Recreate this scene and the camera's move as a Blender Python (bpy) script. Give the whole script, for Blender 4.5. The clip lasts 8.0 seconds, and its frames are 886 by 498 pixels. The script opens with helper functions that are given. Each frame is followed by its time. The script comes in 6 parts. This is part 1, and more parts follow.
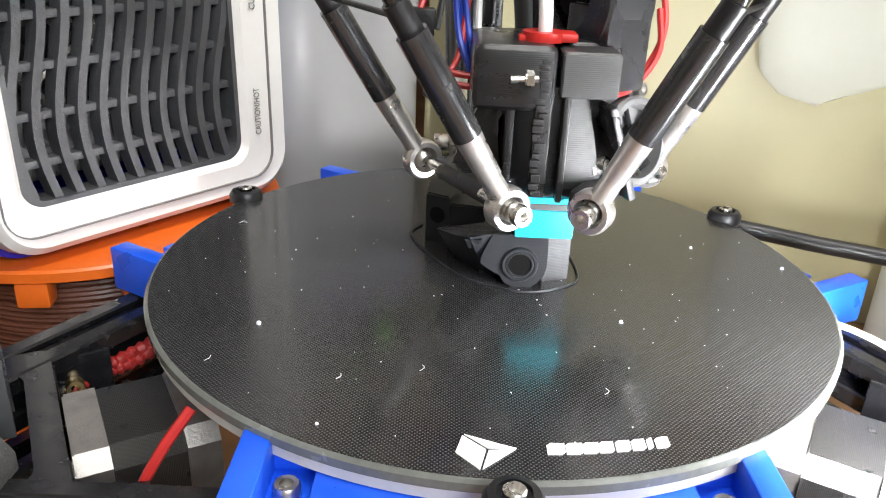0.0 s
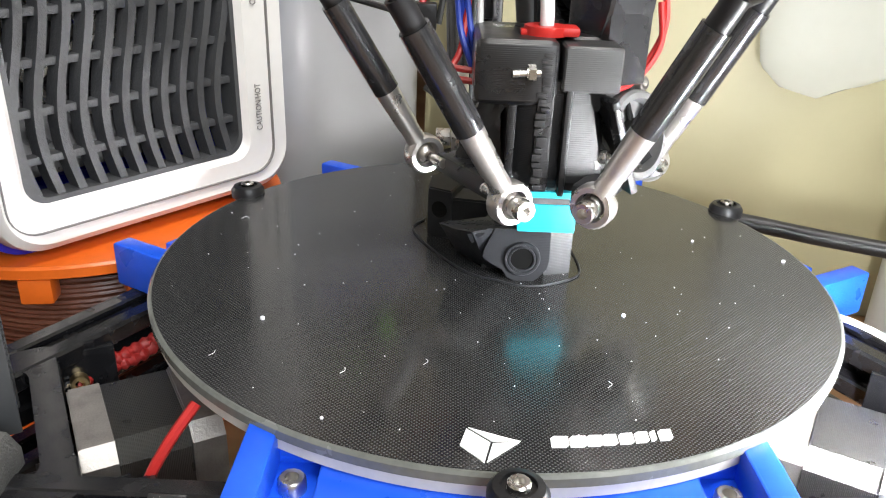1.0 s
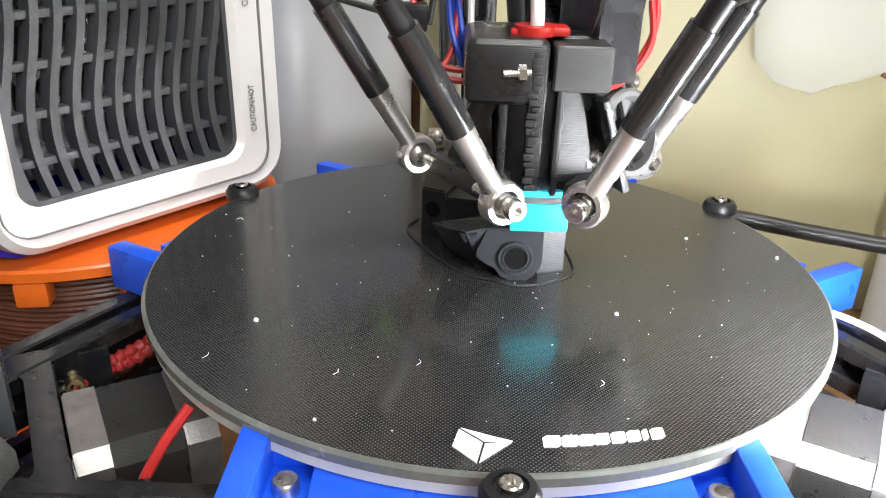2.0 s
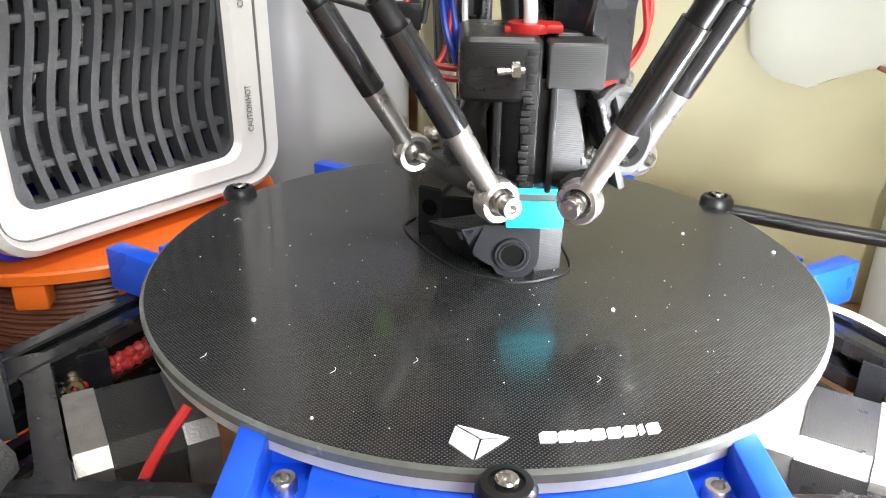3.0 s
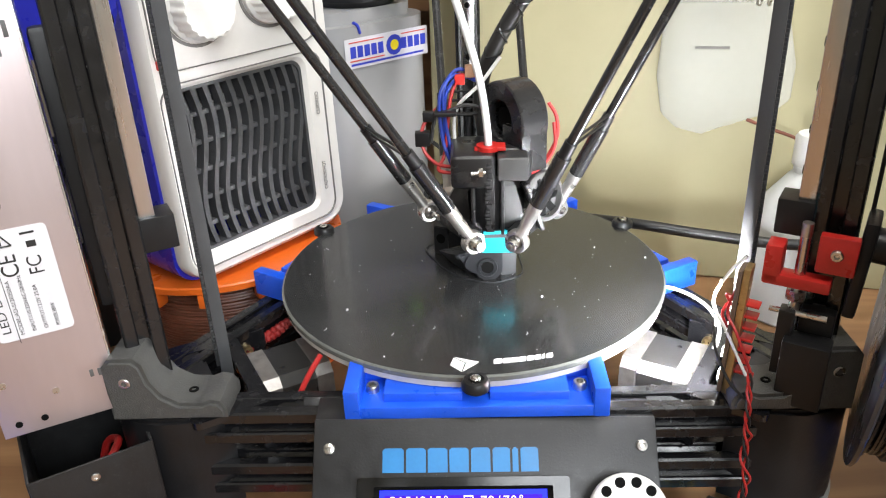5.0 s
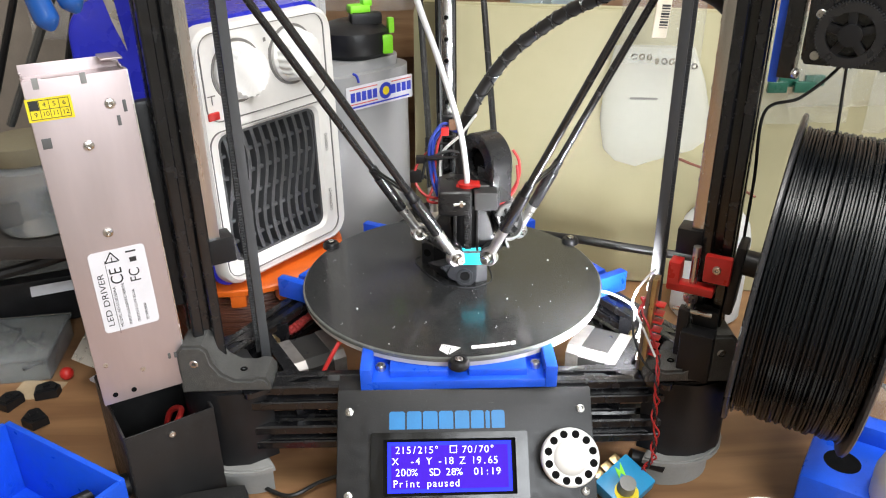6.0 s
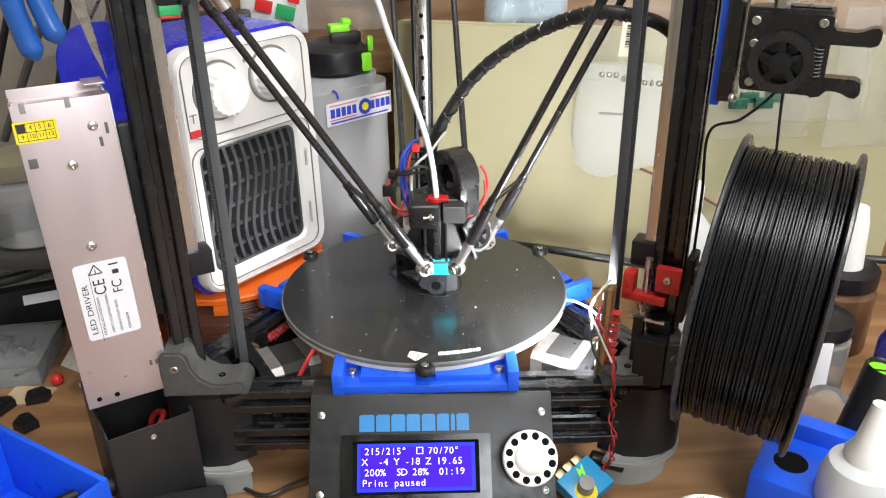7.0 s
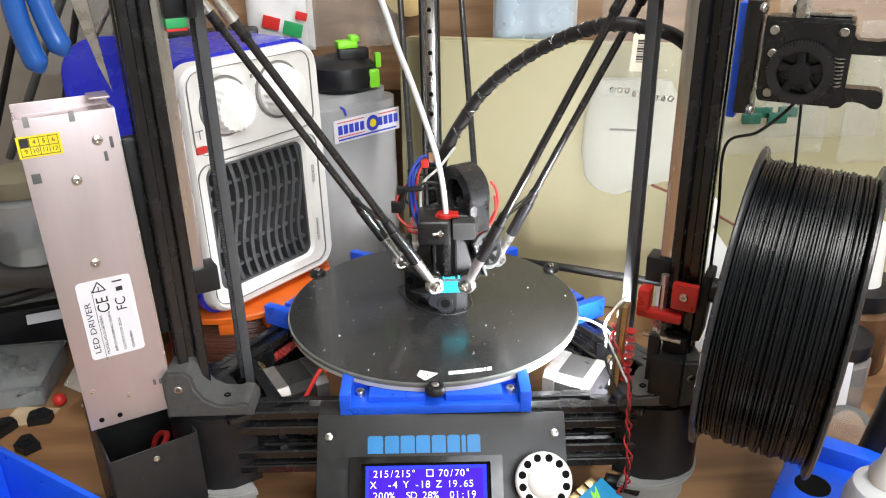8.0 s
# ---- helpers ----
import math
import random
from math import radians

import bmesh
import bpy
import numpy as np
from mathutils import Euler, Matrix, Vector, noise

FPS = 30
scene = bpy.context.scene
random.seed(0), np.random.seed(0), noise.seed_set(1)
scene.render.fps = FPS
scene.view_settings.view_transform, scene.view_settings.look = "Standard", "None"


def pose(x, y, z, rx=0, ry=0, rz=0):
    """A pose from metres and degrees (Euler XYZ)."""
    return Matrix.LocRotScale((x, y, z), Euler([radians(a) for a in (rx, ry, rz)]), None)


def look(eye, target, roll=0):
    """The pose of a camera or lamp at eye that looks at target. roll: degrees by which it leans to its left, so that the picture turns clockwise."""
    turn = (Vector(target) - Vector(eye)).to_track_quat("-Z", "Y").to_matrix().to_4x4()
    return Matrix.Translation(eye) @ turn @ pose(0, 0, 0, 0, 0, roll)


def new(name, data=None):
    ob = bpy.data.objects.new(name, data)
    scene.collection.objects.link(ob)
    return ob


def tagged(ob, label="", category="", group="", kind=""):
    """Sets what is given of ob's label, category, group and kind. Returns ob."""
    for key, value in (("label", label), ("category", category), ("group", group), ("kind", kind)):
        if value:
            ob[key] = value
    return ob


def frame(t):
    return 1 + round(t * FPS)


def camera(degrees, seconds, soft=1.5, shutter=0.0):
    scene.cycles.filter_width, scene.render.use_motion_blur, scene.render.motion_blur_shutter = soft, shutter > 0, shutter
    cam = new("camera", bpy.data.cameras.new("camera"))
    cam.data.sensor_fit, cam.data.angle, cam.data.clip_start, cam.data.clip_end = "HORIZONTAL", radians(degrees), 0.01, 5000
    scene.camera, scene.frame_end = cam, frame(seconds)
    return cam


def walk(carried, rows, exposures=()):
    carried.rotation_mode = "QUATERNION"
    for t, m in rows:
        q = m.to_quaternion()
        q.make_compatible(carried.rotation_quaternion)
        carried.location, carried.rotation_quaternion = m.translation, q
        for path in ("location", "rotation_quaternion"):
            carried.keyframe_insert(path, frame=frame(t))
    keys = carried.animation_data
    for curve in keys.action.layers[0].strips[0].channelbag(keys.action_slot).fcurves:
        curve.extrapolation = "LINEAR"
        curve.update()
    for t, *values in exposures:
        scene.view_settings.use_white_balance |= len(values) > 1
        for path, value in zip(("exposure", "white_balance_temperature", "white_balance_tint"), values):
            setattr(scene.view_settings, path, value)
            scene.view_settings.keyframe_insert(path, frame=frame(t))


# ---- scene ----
cam = camera(59.37, 8.0, soft=1.1)
ROWS = [
    (0, -0.0151, -0.2627, 0.2396, 66.50, -2.29, 0.96),
    (0.5, -0.0155, -0.2633, 0.2399, 66.45, -1.96, 0.93),
    (1, -0.0160, -0.2634, 0.2398, 66.11, -2.07, 0.85),
    (1.5, -0.0152, -0.2631, 0.2406, 65.95, -1.94, 0.73),
    (3, -0.0120, -0.2640, 0.2412, 65.78, -0.93, 0.47),
    (3.5, -0.0120, -0.2637, 0.2424, 65.57, -0.86, 0.37),
    (4, -0.0108, -0.2653, 0.2432, 65.88, -0.60, 0.34),
    (4.2, -0.0082, -0.2809, 0.2534, 66.47, 0.50, 1.93),
    (4.3, -0.0063, -0.2985, 0.2699, 66.33, 0.84, 2.05),
    (4.5, -0.0020, -0.3442, 0.3002, 64.93, 0.58, 2.39),
    (4.7, 0.0034, -0.3848, 0.3204, 64.18, 2.15, 2.57),
    (5.8, -0.0083, -0.5557, 0.4077, 64.25, 0.35, -1.00),
    (6, -0.0126, -0.5623, 0.4155, 64.23, 0.64, -1.09),
    (6.5, -0.0026, -0.5838, 0.4302, 63.01, 0.46, -1.01),
    (7, 0.0106, -0.5872, 0.4324, 64.59, 0.72, -1.11),
    (7.5, 0.0096, -0.5852, 0.4329, 65.82, 0.91, -2.05),
    (8, 0.0074, -0.5779, 0.4248, 66.13, 0.98, -0.78),
]
walk(cam, [(t, pose(*p)) for t, *p in ROWS], exposures=[(0.0, 0.29), (4.2, 0.29), (5.8, 0.14), (8.0, 0.14)])

# ---- light ----
world = bpy.data.worlds.new("world")
world.use_nodes = True
scene.world = world
wn = world.node_tree.nodes
sky = wn.new("ShaderNodeTexSky")
sky.sky_type, sky.sun_disc, sky.sun_elevation, sky.sun_rotation = "NISHITA", False, radians(40), radians(200)
world.node_tree.links.new(sky.outputs[0], wn["Background"].inputs[0])
wn["Background"].inputs[1].default_value = 0.1


def area(name, m, sx, sy, watts, colour):
    d = bpy.data.lights.new(name, "AREA")
    d.shape, d.size, d.size_y, d.energy, d.color = "RECTANGLE", sx, sy, watts, colour
    ob = new(name, d)
    ob.matrix_world = m
    return ob


# assumed unseen room lights at the front and overhead; lamp bar on the right tower
area("assumed_front_light", look((0.9, -1.96, 1.35), (0.0, 0.0, 0.1)), 1.3, 1.0, 51.0, (0.93, 0.97, 1.0))
area("assumed_top_light", look((0.35, -0.45, 1.95), (0.0, 0.05, 0.1)), 1.2, 0.25, 27.0, (1.0, 0.98, 0.95))
LED = Vector((0.1262, -0.1062, 0.138))
area("led_light", look(LED, (0.036, 0.020, 0.124)), 0.007, 0.062, 1.2, (0.97, 0.98, 1.0))

# ---- materials ----


def mat(name, colour, rough=0.5, metal=0.0, var=0.15, scale=60.0, bump=0.0, bscale=None, spec=0.5, coat=0.0, rvar=0.1, stretch=None, speck=0.0):
    """A plain surface with two scales of mottling, uneven gloss and fine relief."""
    m = bpy.data.materials.new(name)
    m.use_nodes = True
    t = m.node_tree
    p = t.nodes["Principled BSDF"]
    p.inputs["Metallic"].default_value = metal
    p.inputs["Specular IOR Level"].default_value = spec
    p.inputs["Coat Weight"].default_value = coat
    co = t.nodes.new("ShaderNodeTexCoord")
    mp = t.nodes.new("ShaderNodeMapping")
    t.links.new(co.outputs["Object"], mp.inputs[0])
    if stretch:
        mp.inputs["Scale"].default_value = stretch
    a, b = t.nodes.new("ShaderNodeTexNoise"), t.nodes.new("ShaderNodeTexNoise")
    a.inputs["Scale"].default_value, a.inputs["Detail"].default_value = scale, 6
    b.inputs["Scale"].default_value, b.inputs["Detail"].default_value = scale * 9, 3
    for n in (a, b):
        t.links.new(mp.outputs[0], n.inputs["Vector"])
    mix = t.nodes.new("ShaderNodeMath")
    mix.operation = "MULTIPLY_ADD"
    mix.inputs[1].default_value = 0.4
    t.links.new(b.outputs[0], mix.inputs[0])
    t.links.new(a.outputs[0], mix.inputs[2])
    ramp = t.nodes.new("ShaderNodeMapRange")
    ramp.inputs[1].default_value, ramp.inputs[2].default_value = 0.35, 1.05
    ramp.inputs[3].default_value, ramp.inputs[4].default_value = 1 - var, 1 + var
    t.links.new(mix.outputs[0], ramp.inputs[0])
    mul = t.nodes.new("ShaderNodeMix")
    mul.data_type, mul.blend_type = "RGBA", "MULTIPLY"
    mul.inputs[0].default_value = 1.0
    mul.inputs[6].default_value = (*colour, 1)
    t.links.new(ramp.outputs[0], mul.inputs[7])
    out = mul.outputs[2]
    if speck:
        v = t.nodes.new("ShaderNodeTexNoise")
        v.inputs["Scale"].default_value, v.inputs["Detail"].default_value = scale * 14, 1
        t.links.new(mp.outputs[0], v.inputs["Vector"])
        st = t.nodes.new("ShaderNodeMapRange")
        st.inputs[1].default_value, st.inputs[2].default_value = 0.70, 0.76
        st.inputs[4].default_value = speck
        t.links.new(v.outputs[0], st.inputs[0])
        mx = t.nodes.new("ShaderNodeMix")
        mx.data_type = "RGBA"
        t.links.new(st.outputs[0], mx.inputs[0])
        t.links.new(out, mx.inputs[6])
        mx.inputs[7].default_value = (0.5, 0.48, 0.45, 1)
        out = mx.outputs[2]
    t.links.new(out, p.inputs["Base Color"])
    rr = t.nodes.new("ShaderNodeMapRange")
    rr.inputs[1].default_value, rr.inputs[2].default_value = 0.3, 0.75
    rr.inputs[3].default_value, rr.inputs[4].default_value = max(rough - rvar, 0.03), min(rough + rvar, 1)
    t.links.new(a.outputs[0], rr.inputs[0])
    t.links.new(rr.outputs[0], p.inputs["Roughness"])
    if bump:
        n = t.nodes.new("ShaderNodeTexNoise")
        n.inputs["Scale"].default_value, n.inputs["Detail"].default_value = bscale or scale * 6, 4
        t.links.new(mp.outputs[0], n.inputs["Vector"])
        bp = t.nodes.new("ShaderNodeBump")
        bp.inputs["Strength"].default_value, bp.inputs["Distance"].default_value = bump, 0.001
        t.links.new(n.outputs[0], bp.inputs["Height"])
        t.links.new(bp.outputs[0], p.inputs["Normal"])
    return m


def layered(name, colour, rough, pitch, depth, metal=0.0, axis=2, spec=0.5, var=0.15):
    """Printed plastic or laminated steel: fine parallel ridges along one axis."""
    m = mat(name, colour, rough, metal, var, 80, spec=spec)
    t = m.node_tree
    p = t.nodes["Principled BSDF"]
    co = t.nodes.new("ShaderNodeTexCoord")
    s = t.nodes.new("ShaderNodeSeparateXYZ")
    t.links.new(co.outputs["Object"], s.inputs[0])
    k = t.nodes.new("ShaderNodeMath")
    k.operation = "MULTIPLY"
    k.inputs[1].default_value = 2 * math.pi / pitch
    t.links.new(s.outputs[axis], k.inputs[0])
    w = t.nodes.new("ShaderNodeMath")
    w.operation = "SINE"
    t.links.new(k.outputs[0], w.inputs[0])
    bp = t.nodes.new("ShaderNodeBump")
    bp.inputs["Strength"].default_value, bp.inputs["Distance"].default_value = 0.6, depth
    t.links.new(w.outputs[0], bp.inputs["Height"])
    t.links.new(bp.outputs[0], p.inputs["Normal"])
    return m


def wood(name, colour, dark, scale=14.0):
    m = bpy.data.materials.new(name)
    m.use_nodes = True
    t = m.node_tree
    p = t.nodes["Principled BSDF"]
    co = t.nodes.new("ShaderNodeTexCoord")
    mp = t.nodes.new("ShaderNodeMapping")
    mp.inputs["Scale"].default_value = (1.0, 9.0, 9.0)
    t.links.new(co.outputs["Object"], mp.inputs[0])
    a, b = t.nodes.new("ShaderNodeTexNoise"), t.nodes.new("ShaderNodeTexNoise")
    a.inputs["Scale"].default_value, a.inputs["Detail"].default_value, a.inputs["Distortion"].default_value = scale * 0.35, 8, 1.2
    b.inputs["Scale"].default_value, b.inputs["Detail"].default_value = scale * 0.9, 4
    t.links.new(mp.outputs[0], a.inputs["Vector"])
    t.links.new(co.outputs["Object"], b.inputs["Vector"])
    r = t.nodes.new("ShaderNodeValToRGB")
    r.color_ramp.elements[0].position, r.color_ramp.elements[1].position = 0.36, 0.66
    r.color_ramp.elements[0].color, r.color_ramp.elements[1].color = (*dark, 1), (*colour, 1)
    t.links.new(a.outputs[0], r.inputs[0])
    mx = t.nodes.new("ShaderNodeMix")
    mx.data_type, mx.blend_type = "RGBA", "MULTIPLY"
    mx.inputs[0].default_value = 0.5
    t.links.new(r.outputs[0], mx.inputs[6])
    t.links.new(b.outputs[0], mx.inputs[7])
    t.links.new(mx.outputs[2], p.inputs["Base Color"])
    p.inputs["Roughness"].default_value = 0.55
    bp = t.nodes.new("ShaderNodeBump")
    bp.inputs["Strength"].default_value, bp.inputs["Distance"].default_value = 0.4, 0.0006
    t.links.new(a.outputs[0], bp.inputs["Height"])
    t.links.new(bp.outputs[0], p.inputs["Normal"])
    return m


def clear(name, tint, rough, weight):
    """Thin translucent plastic: part clear, part milky."""
    m = mat(name, tint, rough, 0.0, 0.06, 30, bump=0.2, bscale=40)
    p = m.node_tree.nodes["Principled BSDF"]
    p.inputs["Transmission Weight"].default_value = weight
    p.inputs["IOR"].default_value = 1.2
    return m


def glow(name, colour, strength):
    m = bpy.data.materials.new(name)
    m.use_nodes = True
    p = m.node_tree.nodes["Principled BSDF"]
    p.inputs["Base Color"].default_value = (*colour, 1)
    p.inputs["Emission Color"].default_value = (*colour, 1)
    p.inputs["Emission Strength"].default_value = strength
    p.inputs["Specular IOR Level"].default_value = 0.1
    return m


def bed_surface():
    """Black coated glass with a fine grid of raised dots, greasy smears and dust."""
    m = mat("bed_coating", (0.015, 0.015, 0.016), 0.17, 0.0, 0.4, 28, rvar=0.07, spec=0.6)
    t = m.node_tree
    p = t.nodes["Principled BSDF"]
    co = t.nodes.new("ShaderNodeTexCoord")
    mp = t.nodes.new("ShaderNodeMapping")
    mp.inputs["Rotation"].default_value = (0, 0, radians(45))
    t.links.new(co.outputs["Object"], mp.inputs[0])
    v = t.nodes.new("ShaderNodeTexVoronoi")
    v.voronoi_dimensions = "2D"
    v.inputs["Scale"].default_value, v.inputs["Randomness"].default_value = 1080, 0.0
    t.links.new(mp.outputs[0], v.inputs["Vector"])
    d = t.nodes.new("ShaderNodeMapRange")
    d.inputs[1].default_value, d.inputs[2].default_value, d.inputs[3].default_value, d.inputs[4].default_value = 0.10, 0.34, 1.0, 0.0
    t.links.new(v.outputs["Distance"], d.inputs[0])
    bp = t.nodes.new("ShaderNodeBump")
    bp.inputs["Strength"].default_value, bp.inputs["Distance"].default_value = 0.16, 0.0002
    t.links.new(d.outputs[0], bp.inputs["Height"])
    t.links.new(bp.outputs[0], p.inputs["Normal"])
    # raised dots also tinted paler for the glint they catch
    old = p.inputs["Base Color"].links[0].from_socket
    mx = t.nodes.new("ShaderNodeMix")
    mx.data_type = "RGBA"
    k = t.nodes.new("ShaderNodeMath")
    k.operation = "MULTIPLY"
    k.inputs[1].default_value = 0.44
    t.links.new(d.outputs[0], k.inputs[0])
    t.links.new(k.outputs[0], mx.inputs[0])
    t.links.new(old, mx.inputs[6])
    mx.inputs[7].default_value = (0.16, 0.16, 0.155, 1)
    t.links.new(mx.outputs[2], p.inputs["Base Color"])
    return m


M_BED = bed_surface()
M_GLASS_EDGE = mat("glass_edge", (0.13, 0.135, 0.125), 0.22, var=0.3)
M_WHITE = mat("white_paint", (0.8, 0.8, 0.78), 0.4, var=0.05)
M_PLATE = mat("plate_edge", (0.55, 0.53, 0.50), 0.45, var=0.15)
M_BLUE = layered("blue_print", (0.010, 0.095, 0.72), 0.36, 0.0004, 0.00005)
M_BLACK_AL = mat("black_anodised", (0.007, 0.007, 0.008), 0.24, 0.0, 0.25, 120, spec=0.65, speck=0.05)
M_BLACK = mat("black_plastic", (0.010, 0.010, 0.011), 0.40, 0.0, 0.2, 90, bump=0.1, spec=0.35)
M_BLACK_PRINT = layered("black_print", (0.014, 0.014, 0.015), 0.33, 0.0006, 0.00003, spec=0.5)
M_SHROUD = layered("shroud_print", (0.010, 0.010, 0.011), 0.52, 0.0006, 0.00004, spec=0.4)
M_PETG_GREY = layered("grey_print", (0.050, 0.050, 0.050), 0.38, 0.0006, 0.00003, spec=0.5)
M_TAN_PLUG = mat("tan_plug", (0.22, 0.12, 0.07), 0.5, var=0.2)
M_FAN_GREY = mat("dark_grey_fan", (0.10, 0.10, 0.10), 0.38, var=0.2)
M_PETG = layered("print_layers", (0.020, 0.021, 0.024), 0.38, 0.0006, 0.000025, spec=0.32)
M_GREY_PRINT = mat("grey_speckled_print", (0.068, 0.068, 0.065), 0.38, 0.0, 0.3, 200, bump=0.5, speck=0.5)
M_GREY_BRACKET = mat("grey_bracket", (0.25, 0.25, 0.24), 0.5, var=0.15)
M_STEEL = mat("steel", (0.62, 0.60, 0.57), 0.3, 1.0, 0.15, 150)
M_RAIL = mat("rail_steel", (0.62, 0.61, 0.60), 0.25, 1.0, 0.1, 60, stretch=(1, 1, 0.1))
M_ALU = mat("rod_end_alloy", (0.62, 0.60, 0.58), 0.33, 0.9, 0.15, 120)
M_CARBON = mat("carbon_tube", (0.016, 0.016, 0.017), 0.22, 0.0, 0.3, 250, spec=0.7)
M_PSU = mat("pinkish_aluminium", (0.54, 0.455, 0.46), 0.36, 0.65, 0.08, 25, stretch=(1, 1, 0.2))
M_MOTOR = layered("motor_laminations", (0.045, 0.044, 0.042), 0.36, 0.0005, 0.00012, metal=0.5, axis=0)
M_MOTOR_CAP = mat("motor_cap", (0.34, 0.32, 0.30), 0.42, 0.8, 0.25, 200, bump=0.2)
M_BELT = mat("belt_rubber", (0.050, 0.052, 0.055), 0.5, 0.0, 0.15, 90)
M_BLOWER = mat("blower_plastic", (0.018, 0.018, 0.019), 0.26, 0.0, 0.2, 60, spec=0.7)
M_SOCK = mat("cyan_silicone", (0.02, 0.52, 0.66), 0.45, var=0.1, bump=0.1)
M_RED = mat("red_plastic", (0.55, 0.025, 0.02), 0.35, var=0.15)
M_RED_WIRE = mat("red_wire", (0.42, 0.02, 0.018), 0.4)
M_BLUE_WIRE = mat("blue_wire", (0.02, 0.05, 0.35), 0.4)
M_WHITE_WIRE = mat("white_wire", (0.75, 0.75, 0.72), 0.4)
M_BLACK_WIRE = mat("black_wire", (0.015, 0.015, 0.015), 0.4)
M_PTFE = mat("ptfe_tube", (0.75, 0.77, 0.77), 0.35, var=0.05)
M_HEATER = mat("heater_white", (0.76, 0.735, 0.70), 0.38, var=0.06, scale=20, bump=0.05)
M_HEATER_BLUE = mat("heater_blue", (0.02, 0.025, 0.42), 0.3, var=0.1)
M_GRILLE = mat("grille_plastic", (0.062, 0.063, 0.066), 0.5, var=0.25, bump=0.25, bscale=900)
# near-black for dark parts, and for the shade inside holes
M_DARK = mat("black_and_hole_shade", (0.004, 0.004, 0.004), 0.85, spec=0.1)
M_KNOB = mat("knob_white", (0.78, 0.77, 0.74), 0.4, var=0.06)
M_ORANGE = mat("orange_plastic", (0.75, 0.14, 0.015), 0.35, var=0.12)
M_FILAMENT = mat("black_filament", (0.005, 0.006, 0.007), 0.30, 0.0, 0.05, 20, spec=0.30)
M_SPOOL = mat("spool_plastic", (0.03, 0.03, 0.032), 0.3, 0.0, 0.2, 40)
M_LCD_CASE = mat("lcd_case", (0.0202, 0.0202, 0.0209), 0.42, 0.3, 0.2, 140, bump=0.1, speck=0.35)
M_LCD = glow("lcd_blue", (0.040, 0.006, 0.42), 0.45)
M_GLOSS = mat("gloss_black", (0.004, 0.004, 0.004), 0.16, 0.0, 0.2, 60, spec=0.5)
M_LCD_RIM = glow("lcd_rim_blue", (0.02, 0.03, 0.95), 0.7)
M_LCD_TEXT = glow("lcd_text", (0.75, 0.78, 1.0), 0.8)
M_CYAN_INK = mat("cyan_ink", (0.008, 0.17, 0.43), 0.4)
M_TABLE = wood("table_wood", (0.44, 0.24, 0.11), (0.27, 0.135, 0.06), 9.0)
M_PLANK = wood("plank_wood", (0.45, 0.27, 0.14), (0.25, 0.13, 0.06))
M_CREAM = mat("cream_board", (0.41, 0.374, 0.224), 0.5, 0.0, 0.06, 6, bump=0.03, bscale=30)
M_BIN = mat("grey_bin", (0.31, 0.31, 0.31), 0.4, 0.0, 0.05, 10)
M_STICKER = mat("sticker_paper", (0.66, 0.65, 0.68), 0.45, var=0.04)
M_INK_BLUE = mat("blue_ink", (0.03, 0.05, 0.45), 0.5)
M_INK_RED = mat("red_ink", (0.6, 0.08, 0.06), 0.5)
M_INK = mat("black_ink", (0.02, 0.02, 0.02), 0.5)
M_INK_GREY = mat("grey_ink", (0.18, 0.17, 0.16), 0.5)
M_YELLOW = mat("yellow_label", (0.85, 0.68, 0.02), 0.45, var=0.05)
M_LIME = mat("lime_plastic", (0.25, 0.75, 0.03), 0.4)
M_GREEN = mat("green_cap", (0.02, 0.30, 0.09), 0.45)
M_WALL = mat("room_wall", (0.55, 0.52, 0.46), 0.8, var=0.06, scale=4)
M_CEIL = mat("room_ceiling", (0.72, 0.71, 0.68), 0.85, var=0.04, scale=4)
M_CLEAR = clear("clear_plastic", (0.85, 0.88, 0.88), 0.18, 0.85)
M_BAG = clear("bag_film", (0.80, 0.82, 0.80), 0.2, 0.6)
M_BAG.node_tree.nodes["Principled BSDF"].inputs["Alpha"].default_value = 0.2
M_MILKY = clear("milky_plastic", (0.86, 0.87, 0.86), 0.4, 0.35)
M_BROWN_PCB = mat("led_board", (0.16, 0.11, 0.08), 0.45, 0.3, 0.2, 150)
M_PCB_BLUE = mat("blue_case", (0.02, 0.28, 0.55), 0.4, var=0.1)
M_PLIER = mat("blue_grip", (0.015, 0.085, 0.33), 0.2, var=0.1)
M_BRASS = mat("brass_screw", (0.55, 0.42, 0.22), 0.35, 1.0, 0.2, 200)

# ---- mesh helpers ----


def bx(bm, c, s, bevel=0.0, m=None, seg=2):
    """A box of size s round c, with rounded edges, turned by m."""
    r = bmesh.ops.create_cube(bm, size=1)
    vs = r["verts"]
    bmesh.ops.scale(bm, vec=s, verts=vs)
    if bevel:
        es = list({e for v in vs for e in v.link_edges})
        r2 = bmesh.ops.bevel(bm, geom=es, offset=bevel, segments=seg, affect="EDGES", profile=0.6)
        vs = list({v for v in r2["verts"]} | {v for v in vs if v.is_valid})
    bmesh.ops.translate(bm, vec=c, verts=vs)
    if m:
        bmesh.ops.transform(bm, matrix=m, verts=vs)
    return vs


def cy(bm, a, b, r, r2=None, seg=20, cap=True):
    """A round bar or cone from a to b."""
    a, b = Vector(a), Vector(b)
    d = b - a
    q = d.to_track_quat("Z", "Y").to_matrix().to_4x4()
    return bmesh.ops.create_cone(bm, cap_ends=cap, segments=seg, radius1=r, radius2=r if r2 is None else r2, depth=d.length, matrix=Matrix.Translation((a + b) / 2) @ q)["verts"]


